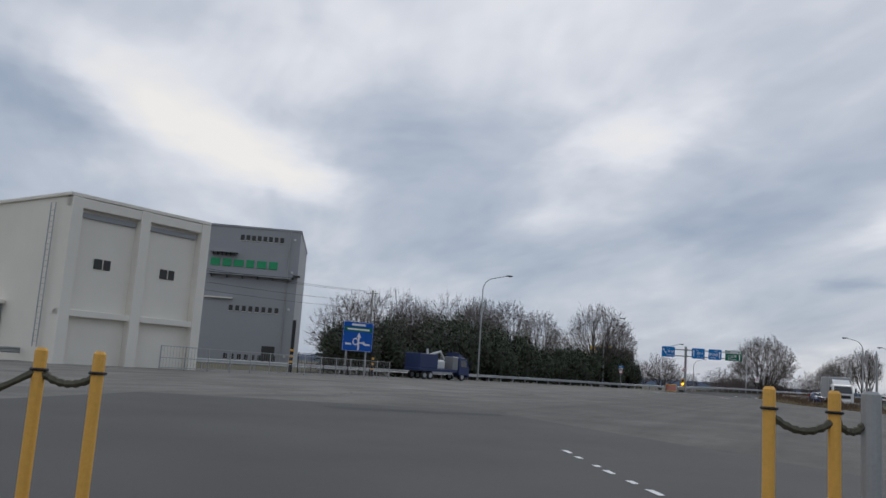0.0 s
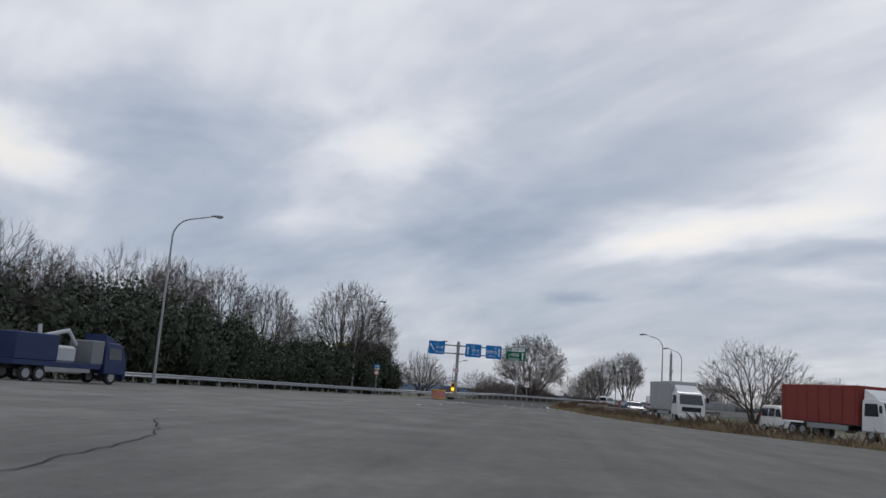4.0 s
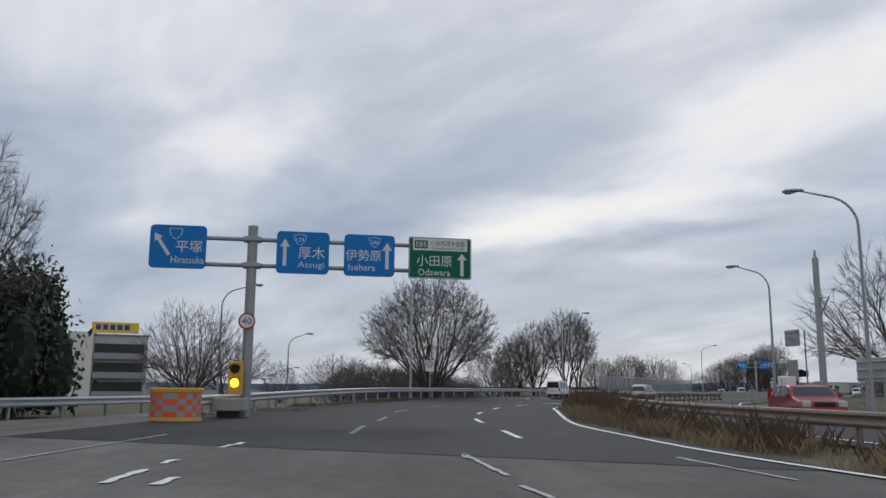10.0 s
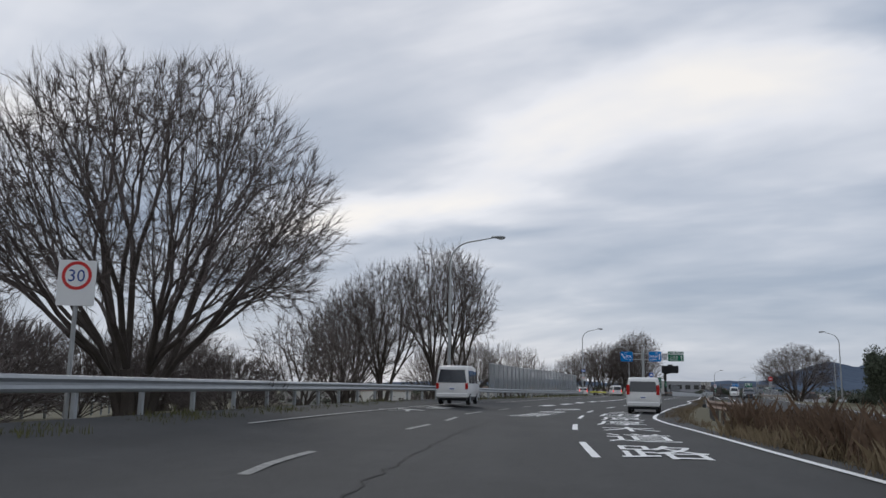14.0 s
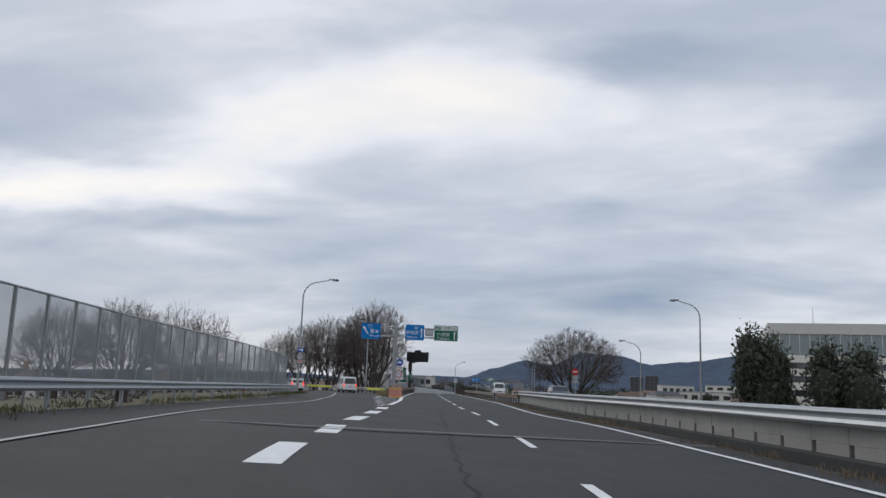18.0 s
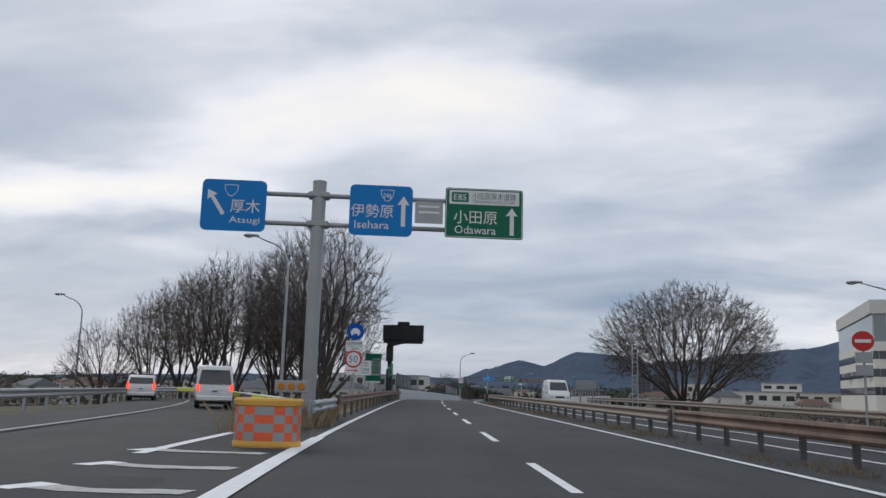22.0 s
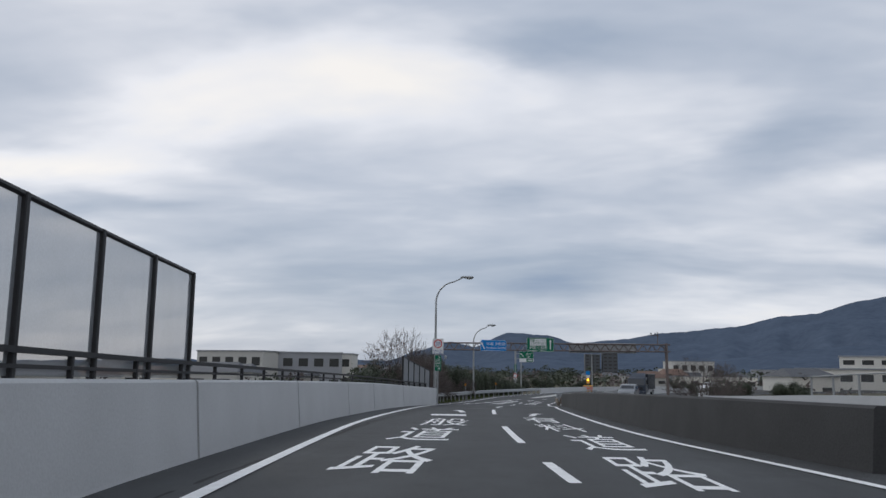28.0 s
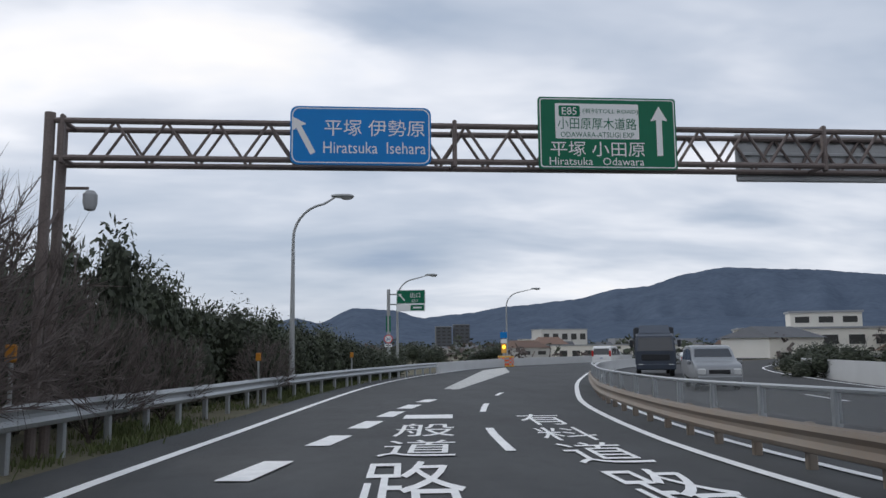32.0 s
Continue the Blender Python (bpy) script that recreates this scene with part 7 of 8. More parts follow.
part("stair_landing", box(12.6, -.2, 12.6, 1.0, 1.6, .2, .02), DARKWIN, office)
part("downpipe", tube([(11.3, -.12, .1), (11.3, -.12, 19.0)], .08, 8), POLE, office)
part("door", box(9.6, -.03, 1.3, 1.8, .1, 2.6, .02), DARKWIN, office, "dark steel door")
for z in (17.8, 13.1, 7.9, 1.3):
    part("wall_lamp", box(11.9, -.12, z, .35, .25, .35, .06), LAMPGLASS, office, "white wall lamp")
for k in (1, 4, 7):
    part("cladding_seam", box(.4 + k * 1.5, -.005, 9.4, .03, .03, 19.0), GREY_WALL, office)


def low_fence(ax, ay, bx, by, h, label, mat, step=2.0):
    m, L = face_frame(ax, ay, bx, by)
    ob = thing("fence", label, "fence", m)
    n = max(2, round(L / step))
    for k in range(n + 1):
        part("post", box(L * k / n, 0, h / 2 - .2, .07, .07, h + .4, .01), mat, ob)
    for z in (h - .05, h * .5, .15):
        part("rail", box(L / 2, 0, z, L, .035, .04), mat, ob)
    part("wire_mesh", join(*[box(L * k / (n * 8), 0, h / 2, .012, .012, h) for k in range(n * 8)]), mat, ob)
    return ob


low_fence(117.5, -131, 99, -112, 1.5, "grey steel mesh fence before the warehouse", POLE)


# ---- utility poles ----
def utility_pole(x, y, top, yaw):
    ob = thing("utility_pole", "grey concrete utility pole with crossarms and insulators", "utility pole", pose(x, y, -1, 0, 0, yaw))
    part("pole", tube([(0, 0, 0), (0, 0, top + 1)], [.17, .10], 10), CONCRETE, ob, smooth=True)
    for z, w in ((top + .6, 1.8), (top - .1, 1.8), (top - 1.2, 1.1)):
        arm = part("crossarm", box(0, -.14, z, w, .08, .08, .01), POLE, ob)
        for k in (-1, -.45, .45, 1):
            part("insulator", moved(lathe([(.02, 0), (.05, .03), (.03, .08), (.05, .11), (.03, .18)], 8), pose(k * (w / 2 - .08), -.14, z + .04)), SIGN_WHITE, arm)
    part("transformer", moved(lathe([(.2, 0), (.24, .05), (.24, .7), (.2, .78)], 12), pose(.1, -.42, top - 2.4)), POLE, ob, "grey pole transformer")
    return ob


def cable(a, b, sag, r=.018):
    a, b = Vector(a), Vector(b)
    pts = [a.lerp(b, k / 12) - Vector((0, 0, 4 * sag * (k / 12) * (1 - k / 12))) for k in range(13)]
    ob = part("power_cable", tube([tuple(p) for p in pts], r, 4), BLACK)
    return tagged(ob, "thin black overhead power cable between poles", "cable", "overhead cables")


utility_pole(81.2, -110, 9.3, 35)
utility_pole(104.5, -148, 10.0, 35)
utility_pole(40, -98, 8.2, 60)
for d, z in ((-.8, 9.1), (.8, 9.1), (-.4, 8.0), (.3, 7.2)):
    cable((81.2 + d * .8, -110 + d * .5, z), (104.5 + d * .8, -148 + d * .5, z + .7), .7)
    cable((81.2 + d * .8, -110 + d * .5, z), (40 + d * .8, -98 + d * .5, z - 1.1), .8)


# ---- block of flats with a roof sign, and a tiled house ----
ROOF_ORANGE = material("orange_roof_tiles", (.42, .15, .06), .8, var=.2, scale=1.5, bump=.2)
ROOF_GREY = material("grey_roof_tiles", (.10, .105, .115), .7, var=.2, scale=1.0, bump=.2, per_object=.3)
ROOF_BROWN = material("brown_roof_tiles", (.16, .10, .075), .8, var=.2, scale=1.0, bump=.2, per_object=.3)
WALL_PALE = material("pale_render", (.50, .49, .46), .8, var=.08, scale=.3, per_object=.25)
m, L = face_frame(-47, -27, -41, -8.5)
hotel = thing("apartment_building", "pale grey block of flats with dark balconies", "building", m)
part("wall", box(L / 2, 5, 3.2, L, 10, 11), WALL_PALE, hotel)
part("roof_slab", box(L / 2, 5, 8.8, L + .4, 10.4, .25, .03), GREY_WALL, hotel)
part("stair_core", box(L - 9.4, -.4, 3.6, 3.2, 1.2, 11, .04), WHITE_WALL, hotel, "white stair core")
for z in (6.6, 3.8, 1.0):
    for k in range(3):
        part("window", box(1.5 + k * 2.6, -.02, z, .7, .1, .9, .02), DARKWIN, hotel)
    # thin near-black panel on the wall stands for the shade inside the balcony
    b = part("balcony", box(L - 4.0, -.05, z - .1, 7.0, .2, 2.0, .02), DARKWIN, hotel, "flat dark panel painted as the balcony's shade")
    part("balcony_rail", box(L - 4.0, -.9, z - .9, 7.2, .12, .8, .02), GREY_WALL, b)
    part("balcony_floor", box(L - 4.0, -.45, z - 1.35, 7.2, 1.0, .15, .02), GREY_WALL, b)
SIGN_YELLOW = material("yellow_sign_panel", (.85, .55, .06), .5, var=.06)
rs = thing("roof_sign", "yellow roof sign on a grey steel frame", "sign", pose(-42.6, -13.0, 8.9, 0, 0, 68))
part("panel", box(0, 0, 1.0, 6.6, .25, 1.6, .04), SIGN_YELLOW, rs)
for k in range(5):
    part("lettering_bar", box(-2.4 + k * 1.0, -.14, 1.05, .7, .03, .8, .01), NUM, rs)
for k in (-2.6, 0, 2.6):
    part("strut", box(k, .2, .1, .1, .1, .6), POLE, rs)


def gable_house(x, y, z, w, d, h, roof_h, yaw, label, wall, roof, name="house", wins=3, group="distant houses"):
    ob = thing(name, label, "house", pose(x, y, z, 0, 0, yaw), group)
    part("wall", box(0, 0, h / 2, w, d, h), wall, ob)
    o = .4
    V = [(-w / 2 - o, -d / 2 - o, h), (w / 2 + o, -d / 2 - o, h), (w / 2 + o, d / 2 + o, h), (-w / 2 - o, d / 2 + o, h), (-w / 2 + w * .12, 0, h + roof_h), (w / 2 - w * .12, 0, h + roof_h)]
    part("roof", (V, [(0, 1, 5, 4), (2, 3, 4, 5), (1, 2, 5), (3, 0, 4), (3, 2, 1, 0)]), roof, ob)
    for s in (-1, 1):
        for k in range(wins):
            for f in range(max(1, int(h // 2.7))):
                part("window", box((k + .5) / wins * w - w / 2, s * (d / 2 + .01), 1.5 + f * 2.7, w / wins * .5, .1, 1.1, .02), DARKWIN, ob)
    return ob


gable_house(-52, -40, -2, 13, 9, 6.2, 2.2, 60, "low house with an orange tiled roof", WALL_PALE, ROOF_ORANGE)


# ---- banded office block ----
office = thing("office_block", "white office block with dark window bands and a glazed top storey", "building", pose(71, 304.5, -2, 0, 0, -7.8))
W, D, H = 60, 58, 27
PALE_GLASS = material("pale_green_glazing", (.20, .25, .26), .12, var=.1, scale=.2, spec=.7)
part("wall", box(W / 2, D / 2, 8.5, W, D, 17), WHITE_WALL, office)
part("top_storey", box(W / 2, D / 2, 20.3, W - .3, D - .3, 6.6), PALE_GLASS, office, "pale green glazed top storey")
part("roof_cap", box(W / 2, D / 2, 25.3, W + .6, D + .6, 3.4, .05), WALL_PALE, office)
for z in (13.8, 9.6, 5.3):
    b = part("window_band", box(W / 2, D / 2, z, W + .12, D + .12, 1.9), GLASS_DARK, office, "dark ribbon of glass")
    for k in range(20):
        part("mullion", box(1.2 + k * 2.9, -.1, z, .12, .14, 1.9), GREY_WALL, b)
for k in range(21):
    part("glazing_bar", box(.3 + k * 2.9, .1, 20.3, .14, .2, 6.6), WHITE_WALL, office)
part("mast", tube([(14, 10, 27), (14, 10, 33)], [.12, .05], 6), POLE, office)
for k in range(3):
    part("balcony", box(-.9, 6 + k * 16, 9.6, 1.8, 4, .9, .05), GREY_WALL, office)


def flat_block(x, y, z, w, d, h, yaw, label, wall, floors=2, name="distant_building"):
    ob = thing(name, label, "building", pose(x, y, z, 0, 0, yaw), "buildings in the distance")
    part("wall", box(0, 0, h / 2, w, d, h), wall, ob)
    part("roof_slab", box(0, 0, h + .12, w + .5, d + .5, .35), GREY_WALL, ob)
    n = max(2, min(9, int(w / 4)))
    for f in range(floors):
        for k in range(n):
            part("window", box((k + .5) / n * w - w / 2, -d / 2 - .01, (f + .55) * h / floors, w / n * .6, .12, h / floors * .38), DARKWIN, ob)
    return ob


flat_block(-111, 328, -5.9, 17, 9, 3.4, 24, "long low red building below the road", material("red_cladding", (.34, .04, .035), .6, var=.12, scale=.4), 1)
mk = thing("marker_plate", "small green marker plate on a slim post behind the rail", "marker plate", pose(-12.75, 168.3, -.1, 0, 0, 8))
part("post", tube([(0, .03, -.3), (0, .03, 1.45)], .025, 6), POLE, mk)
part("plate", box(0, 0, 1.25, .24, .02, .48, .008), SIGN_GREEN, mk)
TWIN = material("dark_tower_cladding", (.075, .08, .09), .6, var=.1, scale=.2)
flat_block(58, 1050, -5.8, 15, 16, 26.80, 0, "dark tower block standing beside its twin", TWIN, 8)
flat_block(76, 1052, -5.8, 15, 16, 28.80, 0, "taller dark tower block beside its twin", TWIN, 8)
flat_block(69, 389, -5.8, 34, 14, 8.6, -20, "white two-storey works building with a flat roof", WHITE_WALL, 2)
flat_block(68, 391, 2.9, 12, 6, 2.9, -20, "small white plant block on the works roof", WHITE_WALL, 1)
flat_block(88, 743, -5.8, 22, 16, 10.80, 0, "white block in the distant town", WHITE_WALL, 3)
flat_block(-141, 583, -5.8, 24, 16, 9.80, 6, "white block beyond the fields", WHITE_WALL, 3)
flat_block(118, 430, -5.8, 46, 24, 5.80, -6, "long white factory hall", WHITE_WALL, 1)
flat_block(60, 520, -5.8, 30, 20, 6.30, 3, "long white factory hall", WHITE_WALL, 1)
flat_block(-70, 500, -5.8, 34, 18, 4.80, 10, "long pale warehouse hall", WALL_PALE, 1)
rng = random.Random(91)
WALLS = (WALL_PALE, WHITE_WALL, WALL_PALE, GREY_WALL)
ROOFS = (ROOF_GREY, ROOF_BROWN, ROOF_GREY)
for k in range(90):
    y = rng.uniform(340, 1000)
    a = rng.uniform(-.62, .62)
    x = -12 + a * (y - 130)
    if abs(x + 14 - (y - 250) * .02) < 24:
        continue
    if rng.random() < .72:
        gable_house(x, y, -5.8, rng.uniform(8, 13), rng.uniform(7, 10), rng.uniform(5.2, 7), rng.uniform(1.6, 2.6), rng.uniform(-30, 30), rng.choice(("two-storey house with a tiled roof in the town",)), rng.choice(WALLS), rng.choice(ROOFS), wins=2)
    else:
        flat_block(x, y, -5.8, rng.uniform(12, 30), rng.uniform(10, 18), rng.uniform(7, 15), rng.uniform(-15, 15), "flat-roofed block in the distant town", rng.choice(WALLS), 2)


for k in range(34):
    y = rng.uniform(190, 420)
    x = rng.choice((-1, 1)) * rng.uniform(60, 230) - 10
    if 30 < x < 120 and y < 330:
        continue
    gable_house(x, y, -5.8, rng.uniform(8, 12), rng.uniform(7, 9), rng.uniform(4.2, 5.6), rng.uniform(1.4, 2.2), rng.uniform(-40, 40), "low house with a tiled roof below the road", rng.choice(WALLS), rng.choice(ROOFS), wins=2)


# ---- tree belts and hills ----
def belt(name, label, y0, y1, x0, x1, n, h, mat, seed):
    r = random.Random(seed)
    V, F = [], []
    for i in range(n):
        x, y = r.uniform(x0, x1), r.uniform(y0, y1)
        if abs(x + 14) < 26 and y < 420:
            continue
        hh, w = h * r.uniform(.5, 1.2), h * r.uniform(.5, 1.0)
        for j in range(44):
            a, e = r.uniform(0, 6.28), r.random()
            rad = w * math.sqrt(r.random()) * math.sqrt(max(.05, 1 - e * e))
            px, py, pz = x + rad * math.cos(a), y + rad * math.sin(a), -5.8 + hh * (.1 + .9 * e)
            s = r.uniform(.35, .9) * h * .125
            u = Vector((r.uniform(-1, 1), r.uniform(-1, 1), r.uniform(-.4, 1))).normalized() * s
            v = Vector((r.uniform(-1, 1), r.uniform(-1, 1), r.uniform(-1, 1))).normalized() * s
            k = len(V)
            c = Vector((px, py, pz))
            V += [tuple(c - u), tuple(c + v), tuple(c + u), tuple(c - v)]
            F.append((k, k + 1, k + 2, k + 3))
    ob = part(name, (V, F), mat)
    return tagged(ob, label, "trees", "", "stuff")


belt("far_trees", "dark belts of trees among the distant town", 380, 1100, -600, 600, 900, 8, EVERGREEN, 5)
belt("far_bare_trees", "brown bare trees among the distant houses", 340, 900, -400, 400, 500, 7, TWIG, 6)
belt("low_scrub", "brown scrub and gardens below the road", 180, 380, -260, -44, 260, 4.5, TWIG, 15)
belt("low_gardens", "dark garden trees below the road", 180, 380, -260, -50, 130, 5, EVERGREEN, 16)
belt("low_scrub", "brown scrub beyond the opposite lanes", 190, 380, 30, 240, 200, 4.5, TWIG, 17)
belt("far_wood", "dark wood at the foot of the hills", 1100, 1700, -1400, 1400, 1300, 14, EVERGREEN, 7)


def skyline(az):
    """Elevation of the range in degrees over azimuth from north."""
    keys = ((-95, .3), (-60, .3), (-38, .15), (-32, .4), (-23, .66), (-15, .3), (-11.7, .77), (-9.3, .75), (-7.3, 1.46), (-5.1, 2.1), (-3.4, 1.76), (-1.2, 2.75), (1.6, 2.6), (3.5, 2.05), (6, 2.3), (9.8, 2.8), (13.7, 3.15), (16.8, 3.83), (18.7, 3.97), (21, 4.67), (23.6, 5.04), (28.4, 4.7), (33.6, 4.1), (45, 3.0), (60, 1.6), (95, .8))
    for (a, e), (b, g) in zip(keys, keys[1:]):
        if az <= b:
            f = max(0, (az - a) / (b - a))
            return e + (g - e) * (f * f * (3 - 2 * f) * .5 + f * .5)
    return keys[-1][1]


def hill_range(label, scale, dist, seed, floor):
    rows, cols = 14, 620
    V, F = [], []
    for i in range(cols + 1):
        az = -95 + 190 * i / cols
        e = max(.05, skyline(az) * scale(az)) + .045 * noise.noise((az * 1.9, seed, 0)) + .03 * noise.noise((az * 7, seed, 3)) + .014 * noise.noise((az * 25, seed, 5))
        top = dist * math.tan(radians(e))
        for j in range(rows + 1):
            f = j / rows
            rr = dist * (.62 + .38 * f)
            z = floor + (top + 1 - floor) * (f ** 1.5)
            z += dist * .0035 * e * (1 - f) * f * 4 * noise.noise((az * .55, f * 3.1, seed + 9))
            V.append((-6 + rr * math.sin(radians(az)), 150 + rr * math.cos(radians(az)), z))
    for i in range(cols):
        for j in range(rows):
            a = i * (rows + 1) + j
            F.append((a, a + rows + 1, a + rows + 2, a + 1))
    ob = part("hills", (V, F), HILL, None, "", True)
    return tagged(ob, label, "hills", "", "structure")


hill_range("wooded hill range under the clouds, haze mixed into its blue-grey", lambda az: 1.0, 3600, 1.7, -20)
hill_range("lower wooded foothills before the range, in the same haze tint", lambda az: .42 + .2 * noise.noise((az * .12, 4.2, 0)), 2300, 8.3, -16)


# ---- fence, posts and boards beside the apron ----
BROWN_STEEL = material("dark_brown_steel", (.035, .028, .024), .7, .2, var=.3)
low_fence(99.8, -120.2, 94.0, -112.6, 1.75, "dark brown steel gate fence by the direction board", BROWN_STEEL, 1.6)
post = thing("gate_post", "tall black steel gate post with yellow bands", "post", pose(98.2, -120.6, 0))
part("shaft", box(0, 0, 2.2, .28, .28, 4.6, .03), BLACK, post)
for z in (.9, 1.4, 1.9):
    part("yellow_band", box(0, 0, z, .29, .29, .2, .01), YELLOW, post)
post = thing("gate_post", "short black and yellow banded gate post", "post", pose(93.2, -112.2, 0))
part("shaft", box(0, 0, 1.1, .2, .2, 2.4, .02), BLACK, post)
for z in (.7, 1.2, 1.7):
    part("yellow_band", box(0, 0, z, .21, .21, .2, .01), YELLOW, post)

mast = thing("signal_mast", "grey steel mast with a short bracket and cabinet", "mast", pose(61.5, -18.8, -.3, 0, 0, -35))
part("pole", tube([(0, 0, 0), (0, 0, 8.9)], [.2, .17], 12), POLE, mast, smooth=True)
part("cap", tube([(0, 0, 8.9), (0, 0, 9.35)], [.09, .05], 8), POLE, mast)
part("bracket", tube([(0, 0, 6.6), (1.0, 0, 6.6), (0.1, 0, 5.6)], .05, 6), POLE, mast)
part("cabinet", box(0, -.3, 1.6, .5, .35, .9, .03), SIGN_BACK, mast)


def board_back(x, y, z, w, h, yaw, pole_off, label, slats=0):
    ob = thing("road_sign", label, "road sign", pose(x, y, -.4, 0, 0, yaw), "sign backs beyond the island")
    p = part("panel", box(0, 0, z, w, .06, h, .015), SIGN_BACK, ob)
    for k in range(3):
        part("stiffener", box(0, -.06, z + (k - 1) * h * .34, w * .96, .06, .07, .01), POLE, p)
    for d in pole_off:
        part("pole", tube([(d, .12, -.4), (d, .12, z + h * .45)], .07, 8), POLE, ob)
    return ob


board_back(48.5, 10.2, 6.4, 2.0, 1.5, -30, (1.5,), "grey back of a square road sign on a side pole")
board_back(65.8, -24.6, 2.6, 2.3, 1.1, -40, (-.7, .7), "grey back of a low guide board on two posts")
board_back(52.4, 0.1, 3.2, 1.2, 1.7, -30, (0,), "grey back of an upright panel")
board_back(5.1, 175.0, 2.25, 1.9, .95, -8, (-.6, .6), "dark back of a board beyond the opposite lanes")
cab = thing("control_cabinet", "white steel control cabinet behind the guardrail", "cabinet", pose(64.5, -31.2, 0, 0, 0, -40))
part("body", box(0, 0, .95, .7, .45, 1.7, .03), SIGN_WHITE, cab)
part("plinth", box(0, 0, .05, .8, .55, .3, .02), CONCRETE, cab)
part("door_seam", box(0, -.228, .95, .012, .01, 1.5), DARKWIN, cab)

# ---- worn paint and patches on the apron ----
def patch(label, mat, *pts, dz=.006, name="asphalt_patch"):
    ob = part(name, ([(x, y, dz) for x, y in pts], [tuple(range(len(pts)))]), mat)
    return tagged(ob, label, "road surface", "", "structure")


PATCH_WORN = material("asphalt_patch_worn", (.086, .084, .08), .87, var=.25, scale=.3, bump=.3, fine=60)
PATCH = material("asphalt_patch", (.055, .055, .056), .85, var=.15, scale=.6, bump=.3, fine=60)
patch("dark square asphalt repair on the apron", PATCH, (76.8, -68.0), (81.2, -70.7), (83.8, -69.2), (79.3, -66.2))
patch("narrow dark asphalt strip along a trench", PATCH, (148.3, -126.0), (147.9, -120.9), (146.9, -120.8), (147.3, -126.2), dz=.012)
for i, (x, y, n) in enumerate(((157.3, -123.72, .5), (158.15, -123.95, .3), (159.2, -124.2, .22), (159.85, -124.37, .4), (160.8, -124.58, .3), (161.6, -124.76, .45), (162.5, -124.97, .3))):
    patch("worn white dash of an old line", PAINT, (x - n * .5, y + n * .115 - .05), (x + n * .5, y - n * .115 - .04), (x + n * .48, y - n * .115 + .05), (x - n * .47, y + n * .115 + .06), dz=.014, name="marking_worn_dash")
patch("large dark asphalt repair on the apron", PATCH_WORN, (144.8, -131), (180, -146), (180, -118), (146.7, -120.4), (145.5, -120))


def stroke(x0, y0, x1, y1, w):
    """A worn dab of road paint with a ragged outline."""
    a, b = Vector((x0, y0, 0)), Vector((x1, y1, 0))
    d = (b - a).normalized()
    s = Vector((d.y, -d.x, 0)) * w / 2
    n = max(3, int((b - a).length / .25))
    up = [a.lerp(b, k / n) + s * rng.uniform(.35, 1) for k in range(n + 1)]
    dn = [a.lerp(b, k / n) - s * rng.uniform(.35, 1) for k in range(n + 1)]
    ob = part("marking_worn", ([(p.x, p.y, .009) for p in up] + [(p.x, p.y, .009) for p in dn], [(k, k + 1, n + 2 + k, n + 1 + k) for k in range(n)]), PAINT_WORN if w < .2 else PAINT)
    return tagged(ob, "worn dab of white road paint", "road marking", "worn road paint", "structure")


for q in ((80, -78.1, 76.7, -74.9, .10), (72.7, -70.2, 58.6, -55.6, .12), (75.3, -67.8, 76.0, -67.1, .35), (68.1, -61.3, 66.8, -60.1, .22), (63.6, -57, 63, -56.4, .2), (68.7, -60.9, 68.1, -60.3, .2), (69.4, -63.1, 69.0, -62.7, .18), (68.5, -55.1, 67.8, -54.4, .12),
          (81.5, -74.2, 82.0, -73.8, .3), (83.9, -75, 83.9, -74.4, .3), (81.8, -73.5, 81.4, -73.0, .28), (82.8, -73.9, 82.4, -73.4, .24)):
    stroke(*q)
for q in ((88.6, -80.0, 88.3, -79.5, .3), (89.3, -80.6, 89.0, -80.2, .3), (74.6, -67, 74.1, -66.5, .28), (66.1, -59.5, 65.6, -59.0, .22), (63, -56.3, 62.5, -55.8, .22), (80.7, -63.3, 82, -64.2, .12), (80.4, -63.6, 81.7, -64.5, .14), (83, -65.2, 83.5, -65.5, .2),
          (79.7, -62.5, 80.2, -62.9, .16), (78.6, -62.8, 79.2, -63.2, .15), (77.7, -61.6, 78.2, -62, .15), (79.4, -63.2, 80, -63.6, .16)):
    stroke(*q)
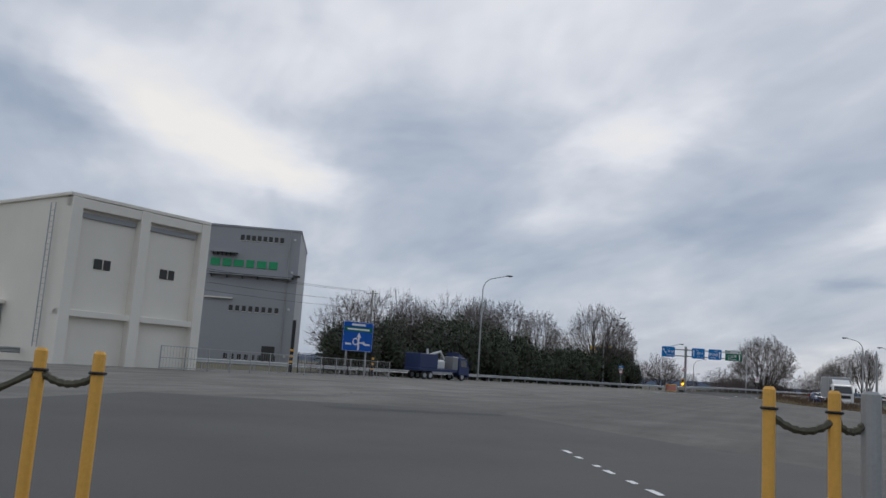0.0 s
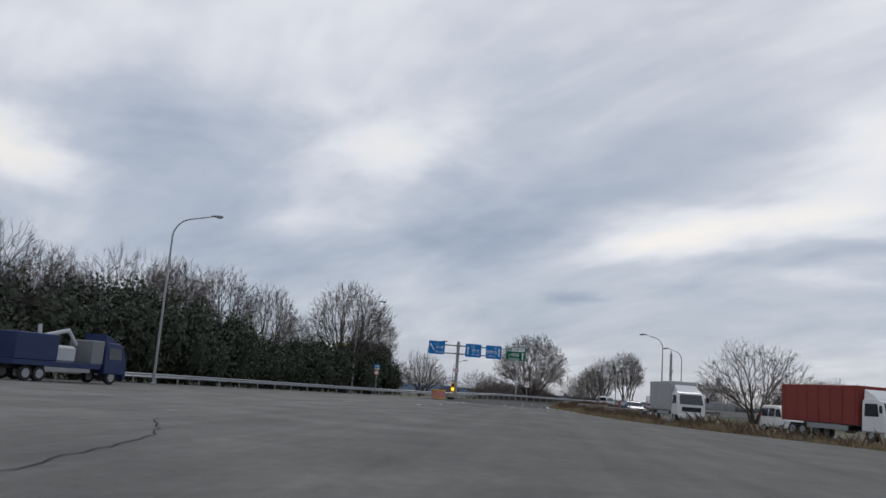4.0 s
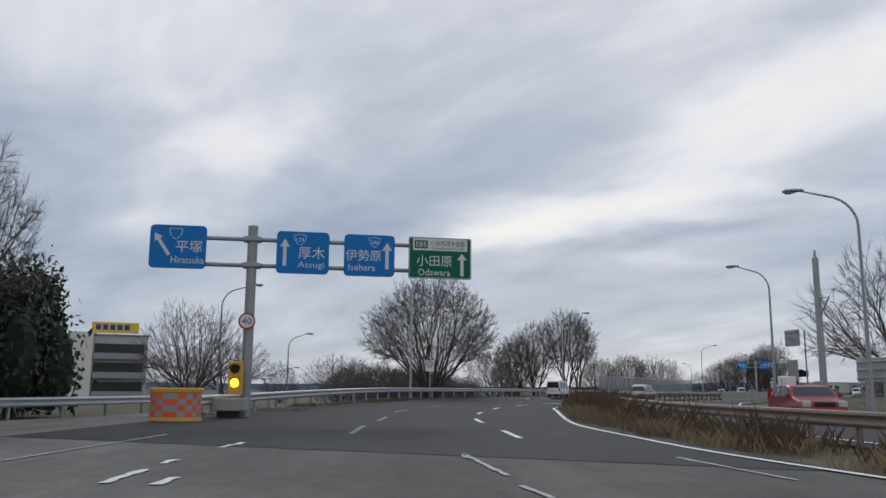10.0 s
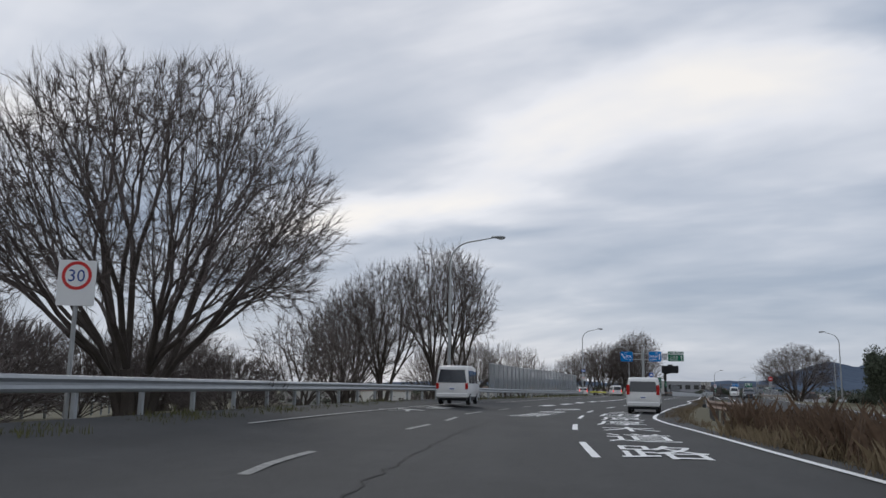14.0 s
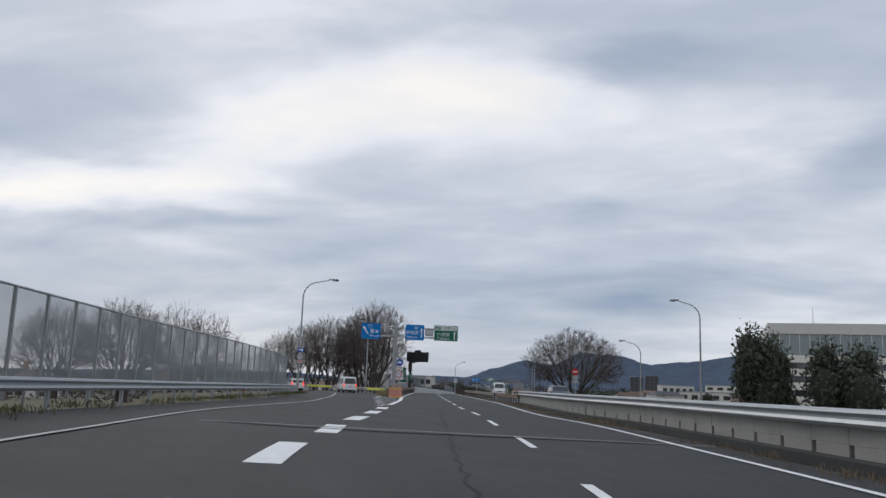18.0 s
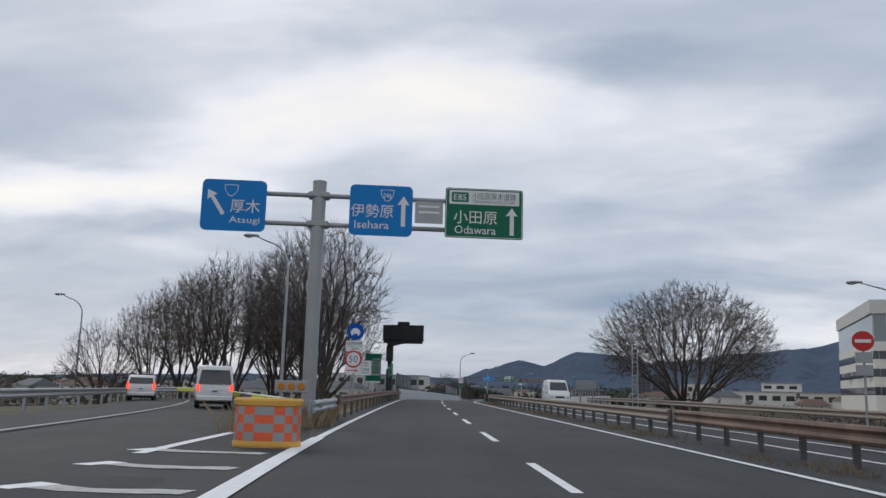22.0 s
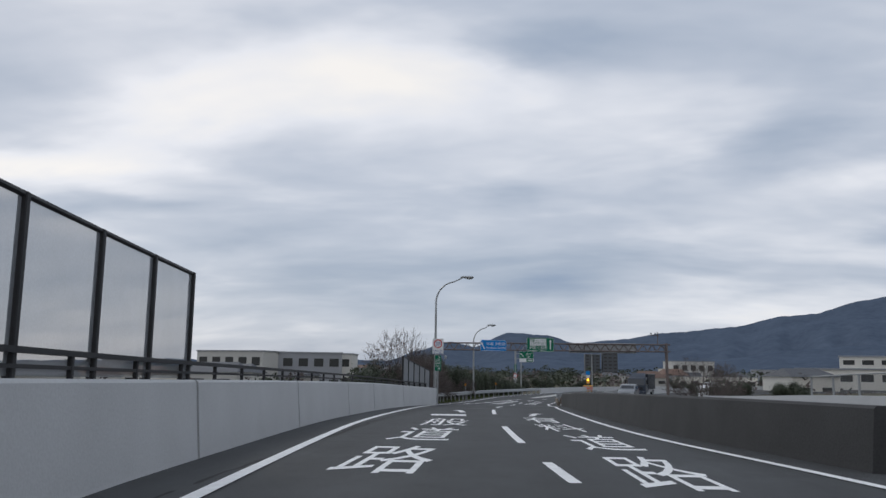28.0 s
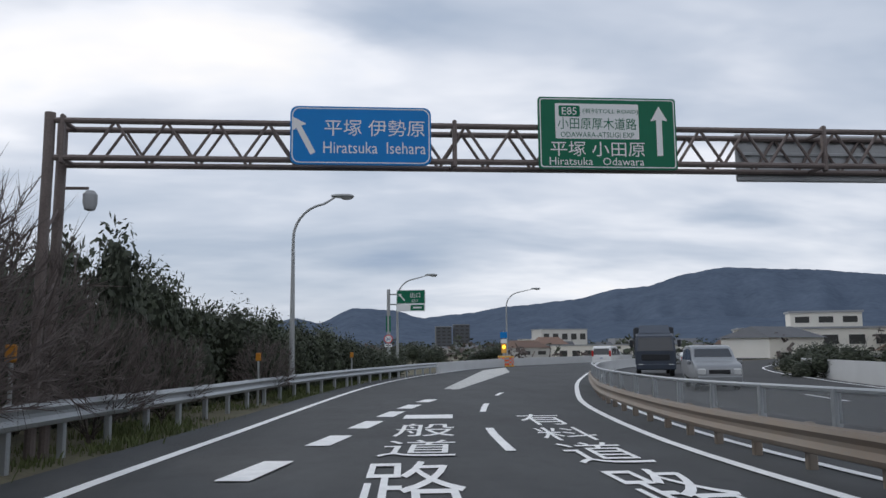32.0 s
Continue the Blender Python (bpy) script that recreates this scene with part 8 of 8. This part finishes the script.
for q in ((79, -58.6, 81.7, -60.5, .12), (82.5, -61.1, 84.3, -62.6, .15), (82.5, -60.6, 83.9, -61.7, .1), (70.9, -52.1, 72.1, -53, .16), (72.1, -53, 73.9, -54.3, .1), (67.9, -54.5, 70.9, -56.8, .14), (71.8, -57.6, 72.8, -58.3, .13),
          (87.8, -68.9, 88.2, -69.1, .2), (88.6, -68.9, 88.9, -69.1, .2), (89.0, -68.9, 89.5, -69.4, .2), (89.7, -69.3, 90.0, -69.7, .2), (91.0, -71.0, 91.3, -71.2, .2), (91.7, -71.1, 91.9, -71.2, .2), (91.8, -70.9, 92.1, -70.9, .2), (92.3, -71.2, 92.6, -71.4, .2), (93.1, -72.1, 93.4, -72.3, .2), (93.6, -72.1, 93.8, -72.1, .2)):
    stroke(*q)

lad = thing("ladder_post", "grey steel post with climbing rungs beside the opposite lanes", "post", pose(9.0, 158.6, -.4, 0, 0, -12))
for d in (-.2, .2):
    part("upright", box(d, 0, 2.7, .08, .08, 5.4, .01), POLE, lad)
for k in range(14):
    part("rung", box(0, 0, .6 + k * .34, .4, .04, .05), POLE, lad)


# ---- cracks and sealed seams in the asphalt ----
def crack(pts, width=.035, lift=.007, label="dark wandering crack in the asphalt"):
    line = [p + Vector((rng.gauss(0, .05), rng.gauss(0, .05), 0)) for p in curve(pts, .5)]
    for p in line:
        p.z = deck_z(p.x, p.y) + lift
    a, b = shifted(line, -width / 2), shifted(line, width / 2)
    for p in a + b:
        p.x += rng.gauss(0, width * .15)
    return tagged(part("asphalt_crack", ribbon(a, b), CRACK), label, "road surface", "cracks in the asphalt", "structure")


for pts in (((54.5, -39.6), (50.5, -35), (46, -29), (42.4, -22), (39.2, -15)), ((46, -43), (41, -36.5), (37, -30), (33, -22)), ((36.5, -20), (32.8, -12), (29, -3), (26, 5.5)), ((27.5, -9), (24.4, -1.5), (21.8, 6), (19.6, 14)),
            ((139.6, -124.4), (137.4, -123.4), (135.6, -123)), ((128, -112), (122, -108.5), (117, -107)), ((104, -92), (99, -89), (95.5, -83)), ((92, -88), (87, -85.5), (83, -84.5)), ((84, -60), (80, -66), (77, -72)), ((60, -56), (62.5, -52.5), (66, -49.8))):
    crack(pts)
for pts in (((21.8, 24), (18.6, 38), (15.4, 53), (12, 69)), ((-16.2, 190), (-17, 205), (-17.6, 222), (-17.6, 240))):
    crack(pts, .05, .006, "long sealed seam along the lane")
